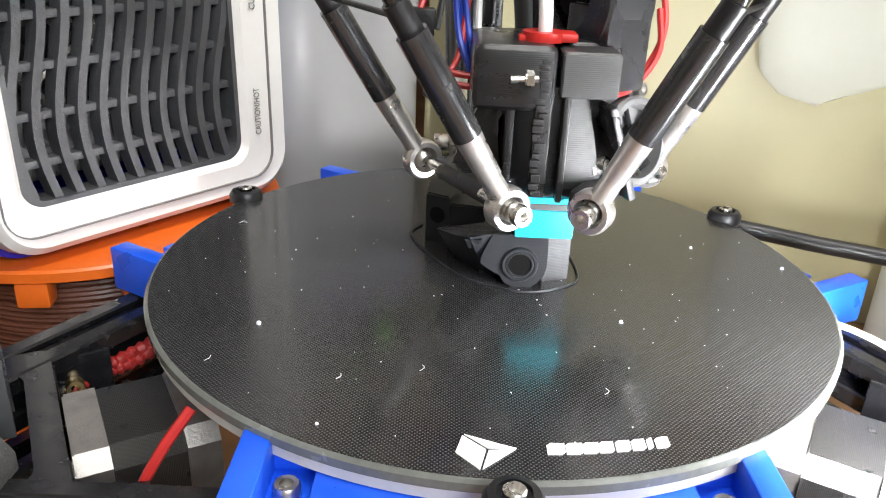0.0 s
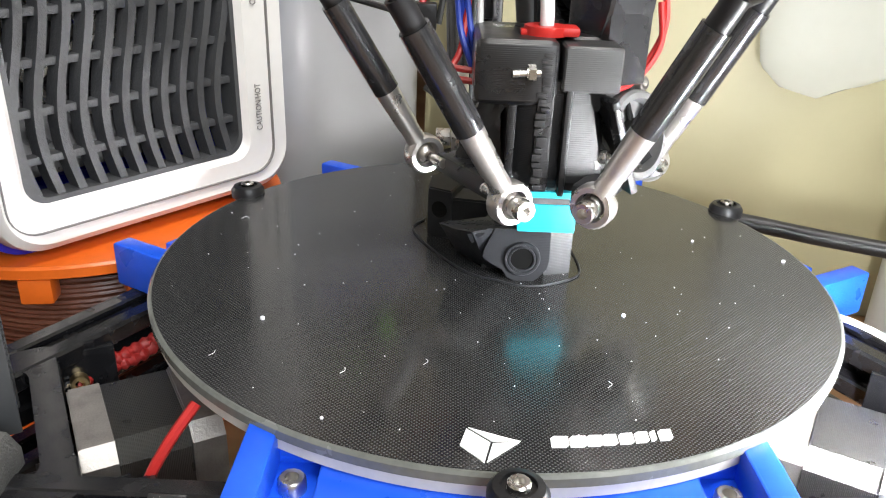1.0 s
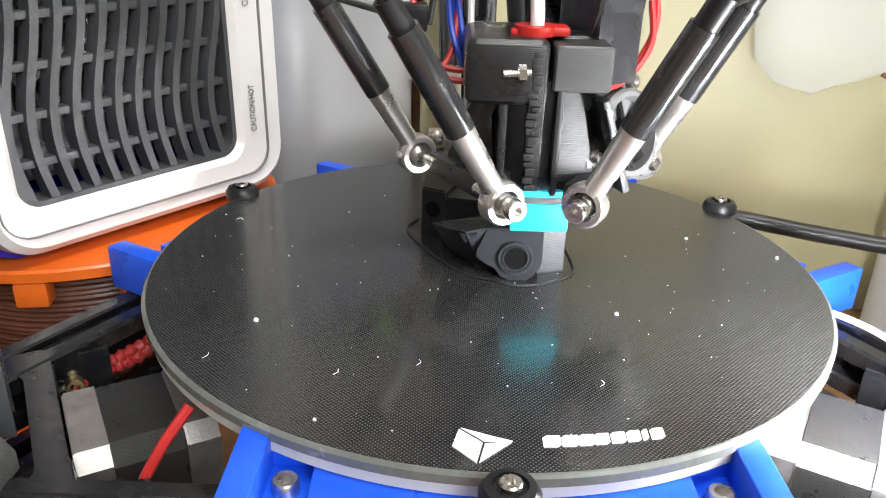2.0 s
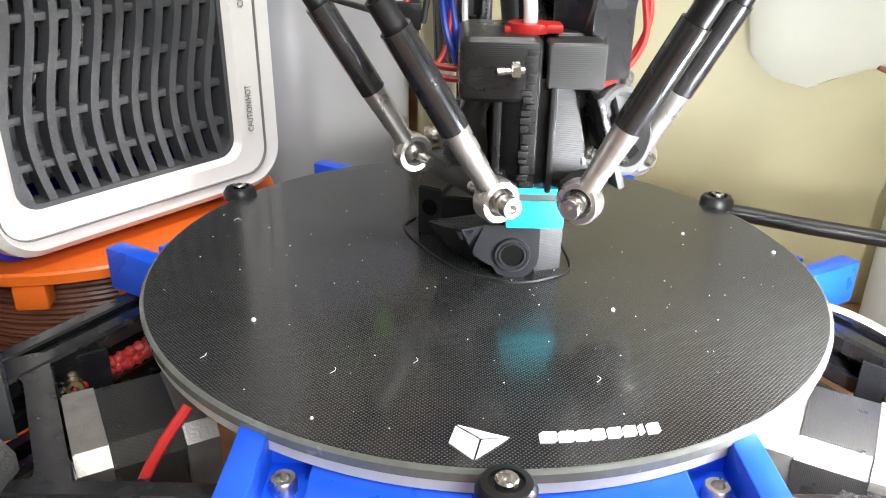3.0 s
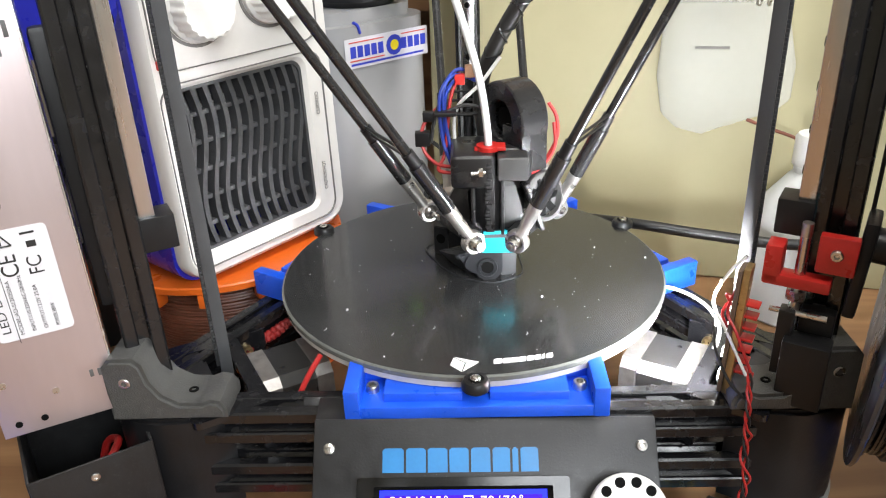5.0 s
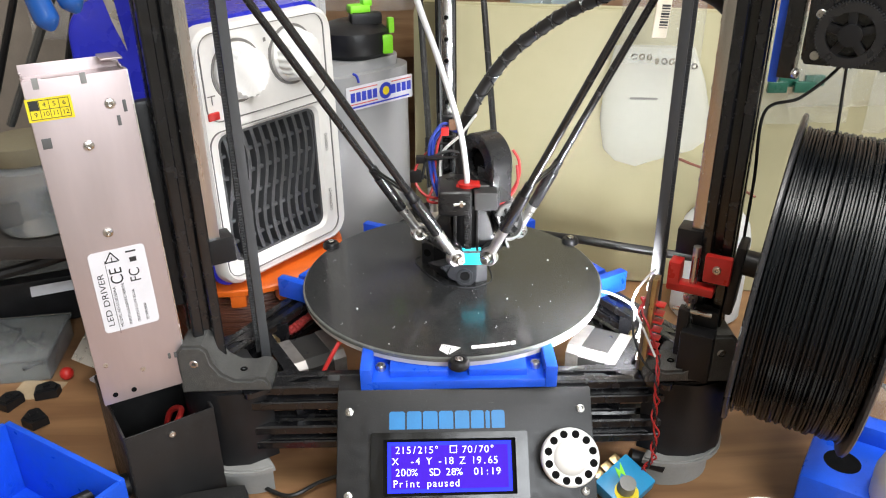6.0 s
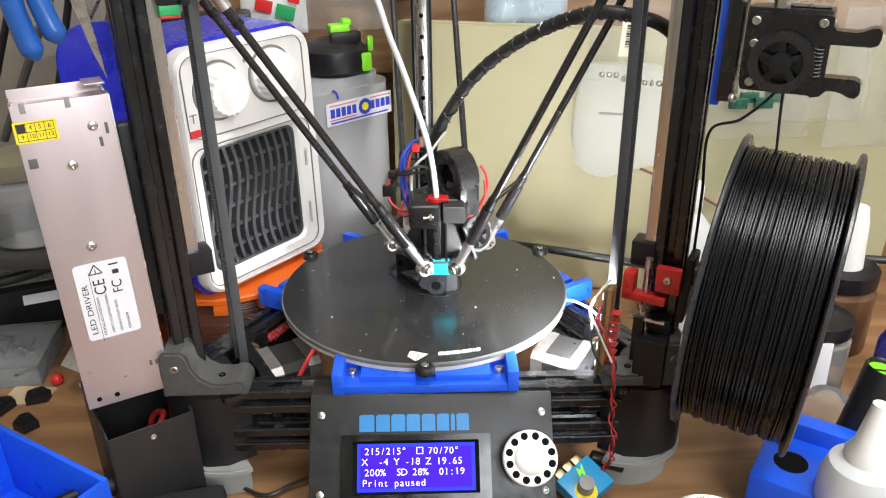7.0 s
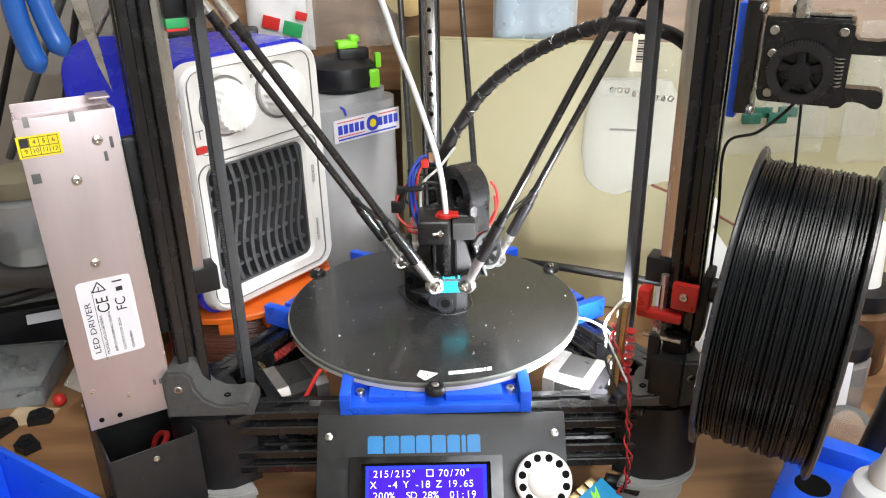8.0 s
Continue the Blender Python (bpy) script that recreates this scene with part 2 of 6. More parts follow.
def lathe(bm, prof, seg=32, m=None):
    """Turns a profile of (radius, height) round z."""
    rings = []
    for r, z in prof:
        rings.append([bm.verts.new((r * math.cos(2 * math.pi * i / seg), r * math.sin(2 * math.pi * i / seg), z)) for i in range(seg)])
    for p, q in zip(rings, rings[1:]):
        for i in range(seg):
            j = (i + 1) % seg
            bm.faces.new((p[i], p[j], q[j], q[i]))
    if prof[0][0] > 1e-6 and prof[-1][0] > 1e-6 and prof[0] != prof[-1]:
        for i in range(seg):
            j = (i + 1) % seg
            bm.faces.new((rings[-1][i], rings[-1][j], rings[0][j], rings[0][i]))
    vs = [v for ring in rings for v in ring]
    if m:
        bmesh.ops.transform(bm, matrix=m, verts=vs)
    return vs


def smooth_path(pts, n=8):
    """Points on a soft curve through pts."""
    p = [Vector(q) for q in pts]
    p = [2 * p[0] - p[1]] + p + [2 * p[-1] - p[-2]]
    out = []
    for i in range(1, len(p) - 2):
        a, b, c, d = p[i - 1:i + 3]
        for k in range(n):
            t = k / n
            out.append(0.5 * ((2 * b) + (c - a) * t + (2 * a - 5 * b + 4 * c - d) * t * t + (3 * b - a - 3 * c + d) * t ** 3))
    out.append(p[-2])
    return out


def pipe(bm, pts, r, seg=10, n=8):
    """A round cord along a soft curve; r is a radius, or one for each point along it."""
    path = smooth_path(pts, n)
    rings, up = [], Vector((0.12, 0.2, 0.97))
    for i, q in enumerate(path):
        d = (path[min(i + 1, len(path) - 1)] - path[max(i - 1, 0)]).normalized()
        x = d.cross(up)
        if x.length < 0.05:
            x = d.cross(Vector((1, 0, 0)))
        x.normalize()
        y = x.cross(d).normalized()
        up = y
        k = r(i / (len(path) - 1)) if callable(r) else r
        rings.append([bm.verts.new(q + k * (math.cos(a) * x + math.sin(a) * y)) for a in (2 * math.pi * j / seg for j in range(seg))])
    for p, q in zip(rings, rings[1:]):
        for i in range(seg):
            j = (i + 1) % seg
            bm.faces.new((p[i], p[j], q[j], q[i]))
    bm.faces.new(rings[0][::-1])
    bm.faces.new(rings[-1])


def prism(bm, outline, z0, z1, bevel=0.0):
    """An upright block over an outline of (x, y)."""
    lo = [bm.verts.new((x, y, z0)) for x, y in outline]
    f = bm.faces.new(lo)
    r = bmesh.ops.extrude_face_region(bm, geom=[f])
    vs = [g for g in r["geom"] if isinstance(g, bmesh.types.BMVert)]
    bmesh.ops.translate(bm, vec=(0, 0, z1 - z0), verts=vs)
    if bevel:
        es = list({e for v in vs for e in v.link_edges if e.other_vert(v) in vs})
        bmesh.ops.bevel(bm, geom=es, offset=bevel, segments=2, affect="EDGES")
    return vs


def rounded(w, h, r, n=5):
    """Outline of a rectangle w by h with round corners."""
    out = []
    for cx_, cy_, a0 in ((w / 2 - r, h / 2 - r, 0), (r - w / 2, h / 2 - r, 90), (r - w / 2, r - h / 2, 180), (w / 2 - r, r - h / 2, 270)):
        for k in range(n + 1):
            a = radians(a0 + 90 * k / n)
            out.append((cx_ + r * math.cos(a), cy_ + r * math.sin(a)))
    return out


def frame_ring(bm, outer, inner, y0, y1, m=None):
    """A flat frame between two outlines of equal count, in the xz plane, from y0 (front) to y1."""
    n = len(outer)
    rows = [[bm.verts.new((x, y, z)) for x, z in o] for o, y in ((outer, y0), (outer, y1), (inner, y1), (inner, y0))]
    for a, b in zip(rows, rows[1:] + rows[:1]):
        for i in range(n):
            j = (i + 1) % n
            bm.faces.new((a[i], a[j], b[j], b[i]))
    if m:
        bmesh.ops.transform(bm, matrix=m, verts=[v for r in rows for v in r])


def mesh_of(name, bm, material, shade=True):
    bmesh.ops.recalc_face_normals(bm, faces=bm.faces)
    me = bpy.data.meshes.new(name)
    bm.to_mesh(me)
    bm.free()
    me.materials.append(material)
    if shade:
        me.shade_smooth()
        me.set_sharp_from_angle(angle=radians(35))
    return me


def part(name, bm, material, parent, label=""):
    """Links a bmesh as one mesh object under a thing or a part."""
    ob = new(name, mesh_of(name, bm, material))
    ob.parent = parent
    return tagged(ob, label)


def thing(name, m, label, category, group="", kind=""):
    ob = new(name)
    ob.empty_display_size = 0.02
    ob.matrix_world = m
    return tagged(ob, label, category, group, kind)


def single(name, bm, material, m, label, category, group="", kind=""):
    ob = new(name, mesh_of(name, bm, material))
    ob.matrix_world = m
    return tagged(ob, label, category, group, kind)


def quick(fn, *args, **kw):
    """A fresh bmesh with one shape in it."""
    bm = bmesh.new()
    fn(bm, *args, **kw)
    return bm


def words(name, text, size, material, parent, m, extrude=0.0002, align="CENTER", label="", width=None):
    """Raised or printed lettering in the built-in font, turned into a mesh."""
    cu = bpy.data.curves.new(name, "FONT")
    cu.body, cu.size, cu.extrude, cu.align_x, cu.align_y = text, size, extrude, align, "CENTER"
    tmp = bpy.data.objects.new(name, cu)
    me = bpy.data.meshes.new_from_object(tmp)
    bpy.data.objects.remove(tmp)
    bpy.data.curves.remove(cu)
    me.materials.clear()
    me.materials.append(material)
    if width:
        xs = [v.co.x for v in me.vertices]
        k = width / (max(xs) - min(xs))
        for v in me.vertices:
            v.co.x *= k
    ob = new(name, me)
    ob.parent = parent
    ob.matrix_basis = m
    return tagged(ob, label)


def screw(parent, at, axis, r=0.0028, h=0.0025, material=None, name="screw"):
    """A socket-head screw with a hexagon recess."""
    bm = bmesh.new()
    q = Matrix.Translation(at) @ Vector(axis).to_track_quat("Z", "Y").to_matrix().to_4x4()
    lathe(bm, [(0.0, 0), (r, 0), (r, h * 0.8), (r * 0.85, h), (r * 0.5, h), (r * 0.5, h * 0.3), (0.0, h * 0.3)], 12, q)
    return part(name, bm, material or M_STEEL, parent)


# ---- room ----
ZT = 0.008  # table top
ZB = 0.12  # bed top
X0 = 0.003  # printer's middle


def slab(name, lo, hi, material, kind="structure", label="", bevel=0.0):
    bm = bmesh.new()
    bx(bm, [(a + b) / 2 for a, b in zip(lo, hi)], [b - a for a, b in zip(lo, hi)], bevel)
    ob = new(name, mesh_of(name, bm, material))
    return tagged(ob, label, "", "", kind)


# unseen plain floor, ceiling and walls added to close the room
slab("floor", (-2, -2, -0.8), (2, 1.2, -0.75), M_WALL)
slab("ceiling", (-2, -2, 2.05), (2, 1.2, 2.1), M_CEIL)
slab("wall_north", (-2.0, 0.9, -0.75), (2.0, 1.0, 2.05), M_WALL)
slab("wall_west", (-2.1, -2, -0.75), (-2.0, 1.2, 2.05), M_WALL)
slab("wall_east", (2.0, -2, -0.75), (2.1, 1.2, 2.05), M_WALL)
# front wall with a gap added for the assumed front light
for lo, hi in (((-2, -2.1, -0.75), (0.25, -2, 2.05)), ((1.55, -2.1, -0.75), (2, -2, 2.05)), ((0.25, -2.1, -0.75), (1.55, -2, 0.85)), ((0.25, -2.1, 1.85), (1.55, -2, 2.05))):
    slab("wall_south", lo, hi, M_WALL)
slab("table", (-1.2, -0.6, ZT - 0.035), (1.2, 0.6, ZT), M_TABLE, "structure", "brown wooden workbench top with worn grain", 0.003)

# ---- printer ----
printer = thing("delta_printer", pose(X0, 0, ZT), "black delta 3d printer with round dark bed and blue brackets", "3d printer")


def local(m):
    """A pose in the printer's own space."""
    return Matrix.Translation((0, 0, -ZT)) @ m


def pp(name, bm, material, parent=None, label="", turn=0.0):
    """A part of the printer, given in room height, turned about its middle."""
    bmesh.ops.transform(bm, matrix=local(pose(0, 0, 0, 0, 0, turn)), verts=bm.verts)
    return part(name, bm, material, parent or printer, label)


def extrusion(bm, a, b, up=(0, 0, 1), s=0.02):
    """A slotted square bar of side s from a to b."""
    a, b, up = Vector(a), Vector(b), Vector(up)
    d = (b - a).normalized()
    x = d.cross(up).normalized()
    h, g, e = s / 2, s * 0.15, s * 0.3
    half = [(-h + 0.0011, -h), (-g - 0.0008, -h), (-g, -h + 0.0008), (-g, -h + 0.0022), (-e, -h + 0.0022), (-g * 0.9, -h + e), (g * 0.9, -h + e), (e, -h + 0.0022), (g, -h + 0.0022), (g, -h + 0.0008), (g + 0.0008, -h), (h - 0.0011, -h)]
    out = []
    for k in range(4):
        c, n = round(math.cos(k * math.pi / 2)), round(math.sin(k * math.pi / 2))
        out += [(c * p - n * q, n * p + c * q) for p, q in half]
    lo = [bm.verts.new(a + x * p + up * q) for p, q in out]
    hi = [bm.verts.new(b + x * p + up * q) for p, q in out]
    n = len(out)
    for i in range(n):
        j = (i + 1) % n
        bm.faces.new((lo[i], lo[j], hi[j], hi[i]))
    bm.faces.new(lo[::-1])
    bm.faces.new(hi)


IN = 0.112  # centre line of the base's sides
for turn in (0, 120, 240):
    for z in (0.090, 0.056):
        bm = bmesh.new()
        extrusion(bm, (-0.158, -IN, z), (0.158, -IN, z))
        pp("extrusion", bm, M_BLACK_AL, turn=turn)
    a = 210 + turn
    # corner: plastic upright, tower, rail, belt
    bm = bmesh.new()
    prism(bm, [(0.170, -0.0335), (0.192, -0.0340), (0.206, -0.0275), (0.2155, -0.018), (0.2212, -0.008), (0.2222, 0.0), (0.2212, 0.008), (0.2155, 0.018), (0.206, 0.0275), (0.192, 0.0340), (0.170, 0.0335)], 0.036, 0.099, 0.002)
    corner = pp("corner", bm, M_BLACK, turn=a)
    bm = bmesh.new()
    arc = [radians(-88 + 176 * i / 18) for i in range(19)]
    prism(bm, [(0.176 + 0.0475 * math.cos(t), 0.0445 * math.sin(t)) for t in arc], 0.0315, 0.036, 0.0015)
    prism(bm, [(0.176 + 0.0400 * math.cos(t), 0.0365 * math.sin(t)) for t in arc], ZT, 0.0316, 0.004)
    part("foot", bm, M_GREY_BRACKET, corner, "pale grey foot").matrix_basis = local(pose(0, 0, 0, 0, 0, a))
    bm = bmesh.new()
    extrusion(bm, (0.201, 0, 0.099), (0.201, 0, 0.72), (1, 0, 0))
    tower = pp("tower", bm, M_BLACK_AL, turn=a)
    bm = bmesh.new()
    bx(bm, (0.187, 0, 0.455), (0.008, 0.012, 0.51), 0.0008)
    for k in range(24):
        cy(bm, (0.1828, 0, 0.215 + k * 0.02), (0.1832, 0, 0.215 + k * 0.02), 0.003, seg=12)
    rail = part("rail", bm, M_RAIL, tower, "polished steel rail with screw holes")
    rail.matrix_basis = local(pose(0, 0, 0, 0, 0, a))
    # black discs on the rail stand in for the shaded screw holes
    bm = bmesh.new()
    for k in range(24):
        cy(bm, (0.1822, 0, 0.215 + k * 0.02), (0.1826, 0, 0.215 + k * 0.02), 0.0022, seg=12)
    part("rail_hole_shade", bm, M_DARK, tower).matrix_basis = local(pose(0, 0, 0, 0, 0, a))
    bm = bmesh.new()
    bx(bm, (0.183, 0, 0.193), (0.017, 0.017, 0.018), 0.001)
    part("end_stop", bm, M_BLACK, tower).matrix_basis = local(pose(0, 0, 0, 0, 0, a))
    bm = bmesh.new()
    for dy in (-0.0065, 0.0065):
        bx(bm, (0.163, dy, 0.40), (0.0065, 0.0016, 0.60), 0.0003)
        for k in range(200):
            bx(bm, (0.163, dy * 0.82, 0.11 + 0.002 * k), (0.0062, 0.0008, 0.0010))
    part("belt", bm, M_BELT, tower, "black toothed belt").matrix_basis = local(pose(0, 0, 0, 0, 0, a))

# bed: coated glass on a pale plate
bed = pp("bed", quick(lathe, [(0.0, 0.1165), (0.1197, 0.1160), (0.1204, 0.1165), (0.1204, 0.1190), (0.1196, ZB - 0.0002), (0.0, ZB - 0.0002)], 160), M_GLASS_EDGE, label="thick ground glass rim")
bm = quick(lathe, [(0.0, ZB - 0.0004), (0.1190, ZB - 0.0004), (0.1190, ZB), (0.0, ZB)], 160)
part("coating", bm, M_BED, bed, "black dotted print surface with dust").matrix_basis = local(pose(0, 0, 0))
bm = quick(lathe, [(0.0, 0.1125), (0.1180, 0.1118), (0.1193, 0.1125), (0.1193, 0.1157), (0.0, 0.1157)], 160)
part("heating_plate", bm, M_PLATE, bed, "pale aluminium heating plate").matrix_basis = local(pose(0, 0, 0))
BED_X = 0.0022  # bed's middle in the room
bed.matrix_basis = pose(BED_X - X0, 0, 0)

# white emblem and word bars on the bed


def flat(bm, pts, z0, z1):
    prism(bm, pts, z0, z1)


bm = bmesh.new()
EMB = [(-0.0077, -0.1031), (0.0051, -0.1078), (0.0, -0.1125), (-0.0038, -0.1167), (-0.0099, -0.1103), (-0.0020, -0.1082)]
flat(bm, [EMB[0], EMB[5], EMB[1], (0.0006, -0.1063)], ZB, ZB + 0.0003)
flat(bm, [(-0.0082, -0.1036), EMB[4], (-0.0041, -0.1164), (-0.0024, -0.1088)], ZB, ZB + 0.0003)
flat(bm, [(-0.0018, -0.1090), (-0.0035, -0.1162), (0.0048, -0.1082)], ZB, ZB + 0.0003)
part("emblem", bm, M_WHITE, bed, "white box emblem").matrix_basis = local(pose(-BED_X, 0, 0))
for k, wd in enumerate((0.0045, 0.0043, 0.0040, 0.0038, 0.0038, 0.0036, 0.0016, 0.0036)):
    x = 0.0125 + (0.0, 0.0047, 0.0090, 0.0130, 0.0172, 0.0213, 0.0253, 0.0275)[k]
    y = -0.1075 + 0.0055 * ((x - 0.0125) / 0.033) ** 1.4
    s = 0.16 * (x / 0.045)
    c = 0.0010
    bm = bmesh.new()
    flat(bm, [(x, y - 0.0022), (x + wd - c, y - 0.0022 + s * wd), (x + wd, y - 0.0012 + s * wd), (x + wd, y + 0.0022 + s * wd), (x + c, y + 0.0022), (x, y + 0.0012)], ZB, ZB + 0.0003)
    part("word_bar", bm, M_WHITE, bed, "white lettering as plain bars").matrix_basis = local(pose(-BED_X, 0, 0))

# dust, filament crumbs and stray strings on the bed
rng = random.Random(7)
bm = bmesh.new()
for k in range(150):
    r, a = 0.112 * math.sqrt(rng.random()), rng.uniform(0, 2 * math.pi)
    s = rng.uniform(0.00006, 0.00020)
    bx(bm, (r * math.cos(a), r * math.sin(a), ZB + s * 0.6), (s * rng.uniform(1, 3), s * 1.3, s), 0, None)
for x, y, s in ((-0.071, -0.052, 0.0008), (0.0435, -0.041, 0.0007), (-0.0448, -0.1015, 0.0005), (0.084, 0.024, 0.0006), (0.114, 0.0072, 0.0007)):
    r = bmesh.ops.create_icosphere(bm, subdivisions=2, radius=s, matrix=Matrix.Translation((x, y, ZB + s * 0.5)))
for x, y in ((-0.043, -0.081), (-0.0812, -0.0745), (0.031, -0.083), (-0.095, 0.03), (0.03, 0.012), (-0.02, -0.075)):
    a = rng.uniform(0, 3)
    pipe(bm, [(x, y, ZB + 0.0003), (x + 0.0015 * math.cos(a), y + 0.0015 * math.sin(a), ZB + 0.0008), (x + 0.003 * math.cos(a + 0.7), y + 0.003 * math.sin(a + 0.7), ZB + 0.0004)], 0.00010, 5, 4)
single("dust", bm, M_STICKER, pose(0, 0, 0), "white specks and filament crumbs on the bed", "dust", kind="stuff")

# blue bed brackets with screws and clamp knobs
for turn in (0, 120, 240):
    bm = bmesh.new()
    bx(bm, (0, -0.1135, 0.1035), (0.132, 0.029, 0.007), 0.0008)
    for s in (-1, 1):
        bx(bm, (s * 0.0626, -0.1137, 0.1088), (0.0080, 0.0302, 0.0172), 0.0010)
    br = pp("bed_bracket", bm, M_BLUE, turn=turn)
    for s in (-1, 1):
        bm = bmesh.new()
        bx(bm, (s * 0.027, -0.111, 0.1088), (0.040, 0.024, 0.0066), 0.0008)
        pp("raised_pad", bm, M_BLUE, br, turn=turn)
        pp("rib", quick(bx, (s * 0.0535, -0.1010, 0.1088), (0.014, 0.004, 0.0066), 0.0006), M_BLUE, br, turn=turn)
    for s in (-1, 1):
        sc = screw(br, (s * 0.0535, -0.1130, 0.1070), (0, 0, 1), 0.0036, 0.004)
        sc.matrix_basis = local(pose(0, 0, 0, 0, 0, turn))
    KR = 0.1275 if turn == 0 else 0.1225
    bm = bmesh.new()
    lathe(bm, [(0.0, 0.0), (0.005, 0.0), (0.0072, 0.002), (0.0072, 0.005), (0.006, 0.0068), (0.0042, 0.0072), (0.0042, 0.006), (0.0, 0.006)], 28, pose(0, -KR, 0.1165))
    kn = pp("clamp_knob", bm, M_BLACK, turn=turn)
    sc = screw(kn, (0, -KR, 0.1222), (0, 0, 1), 0.0028, 0.0025)
    sc.matrix_basis = local(pose(0, 0, 0, 0, 0, turn))

# stepper motors lying inside the base behind their frame plates
for turn in (0, 120, 240):
    a = 210 + turn
    bm = bmesh.new()
    prism(bm, [(x, z) for x, z in ((-0.0155, -0.021), (0.0155, -0.021), (0.021, -0.0155), (0.021, 0.0155), (0.0155, 0.021), (-0.0155, 0.021), (-0.021, 0.0155), (-0.021, -0.0155))], 0.0, 0.0205)
    bmesh.ops.transform(bm, matrix=local(Matrix.Translation((0.117, 0, 0.0745)) @ pose(0, 0, 0, 90, 0, 90)), verts=bm.verts)
    mo = part("motor", bm, M_MOTOR, printer, "stepper motor with laminated black body")
    mo.matrix_basis = pose(0, 0, 0, 0, 0, a)
    for x in (0.1375, 0.107):
        bm = bmesh.new()
        prism(bm, [(-0.0165, -0.0212), (0.0165, -0.0212), (0.0212, -0.0165), (0.0212, 0.0165), (0.0165, 0.0212), (-0.0165, 0.0212), (-0.0212, 0.0165), (-0.0212, -0.0165)], 0.0, 0.0098, 0.0006)
        bmesh.ops.transform(bm, matrix=local(Matrix.Translation((x, 0, 0.0745)) @ pose(0, 0, 0, 90, 0, 90)), verts=bm.verts)
        part("motor_cap", bm, M_MOTOR_CAP, mo, "bare metal motor end cap")
    bm = bmesh.new()
    frame_ring(bm, rounded(0.0420, 0.0820, 0.004, 4), [(x + 0.0005, z) for x, z in rounded(0.0260, 0.0580, 0.006, 4)], -0.002, 0.002, Matrix.Translation((0.1692, 0, 0.0975)) @ pose(0, 0, 0, 90, 0, 0))
    mp_ = part("motor_plate", bm, M_BLACK_AL, printer, "black cast frame plate with a window")
    mp_.data.transform(local(pose(0, 0, 0)))
    mp_.matrix_basis = pose(0, 0, 0, 0, 0, a)
    for s in (-1, 1):
        for nm, c, sz in (("side_lip", (0.142, s * 0.0395, 0.0975), (0.012, 0.004, 0.004)), ("flange", (0.143, s * 0.0385, 0.082), (0.026, 0.003, 0.030)), ("face", (0.1490, s * 0.030, 0.080), (0.003, 0.017, 0.036))):
            fb = part(nm, quick(bx, c, sz, 0.0006), M_BLACK_AL, mp_)
            fb.matrix_basis = local(pose(0, 0, 0))
        sc = screw(mp_, (0.1425, s * 0.0370, 0.086), (0, -s, 0.2), 0.0032, 0.005, M_BRASS)
        sc.matrix_basis = local(pose(0, 0, 0))
        sc = screw(mp_, (0.170, s * 0.020, 0.080), (0, -s, 0.2), 0.0030, 0.005, M_BRASS)
        sc.matrix_basis = local(pose(0, 0, 0))
        # flat black discs take the place of shaded open holes
        for x in (0.1525, 0.180):
            ho = part("hole", quick(cy, (x, s * 0.034, 0.0990), (x, s * 0.034, 0.0998), 0.0028, seg=16), M_DARK, mp_)
            ho.matrix_basis = local(pose(0, 0, 0))
    bm = bmesh.new()
    lathe(bm, [(0.0, -0.006), (0.007, -0.006), (0.007, -0.004), (0.005, -0.004), (0.005, 0.004), (0.007, 0.004), (0.007, 0.006), (0, 0.006)], 20, pose(0.163, 0, 0.0745, 0, 90, 0))
    pu = pp("pulley", bm, M_BLACK)
    pu.matrix_basis = pose(0, 0, 0, 0, 0, a)
    part("shaft", quick(cy, (0.147, 0, 0.0745), (0.172, 0, 0.0745), 0.0025), M_STEEL, pu).matrix_basis = local(pose(0, 0, 0))

# grey printed corner covers in front of the two front towers
for s in (-1, 1):
    bm = bmesh.new()
    out = [(0.188, 0.099), (0.188, 0.131), (0.184, 0.136), (0.171, 0.136), (0.167, 0.132), (0.165, 0.122), (0.160, 0.114), (0.152, 0.109), (0.141, 0.1085), (0.136, 0.1105), (0.131, 0.1095), (0.128, 0.105), (0.128, 0.0995)]
    prism(bm, [(x * s, z) for x, z in out], 0.0, 0.027, 0.002)
    bmesh.ops.transform(bm, matrix=local(Matrix.Translation((0, -0.0985, 0)) @ pose(0, 0, 0, 90, 0, 0)), verts=bm.verts)
    cv = part("corner_cover", bm, M_GREY_PRINT, printer, "grey speckled plastic corner cover")
    for x, z, n_ in ((0.177, 0.1225, (0, -1, 0)),):
        sc = screw(cv, (x * s, -0.1240, z), n_, 0.0030, 0.002)
        sc.matrix_basis = local(pose(0, 0, 0))
    # near-black screw shape paints the shade of an open hole
    sc = screw(cv, (0.148 * s, -0.112, 0.1075), (0, 0, 1), 0.0026, 0.002, M_DARK, "screw_hole_shade")
    sc.matrix_basis = local(pose(0, 0, 0))
bm = quick(bx, (0, 0, 0), (0.010, 0.0006, 0.016), 0.0002)
lb = part("corner_label", bm, M_STICKER, printer, "small white label")
lb.matrix_basis = local(Matrix.Translation((-0.1795, -0.1240, 0.072)) @ pose(0, 0, 0, 0, 0, -20))

# ---- print head ----
EX, EY = 0.0158 - X0, -0.0085
ROD = 0.267
ZJ = 0.160
head = pp("effector", quick(lathe, [(0.0, 0.1565), (0.012, 0.1565), (0.0145, 0.1575), (0.0145, 0.1615), (0.0125, 0.163), (0.0, 0.163)], 40), M_BLACK_PRINT, label="black printed effector")
head.matrix_basis = pose(EX, EY, 0.0)
HL = local(pose(0, 0, 0))


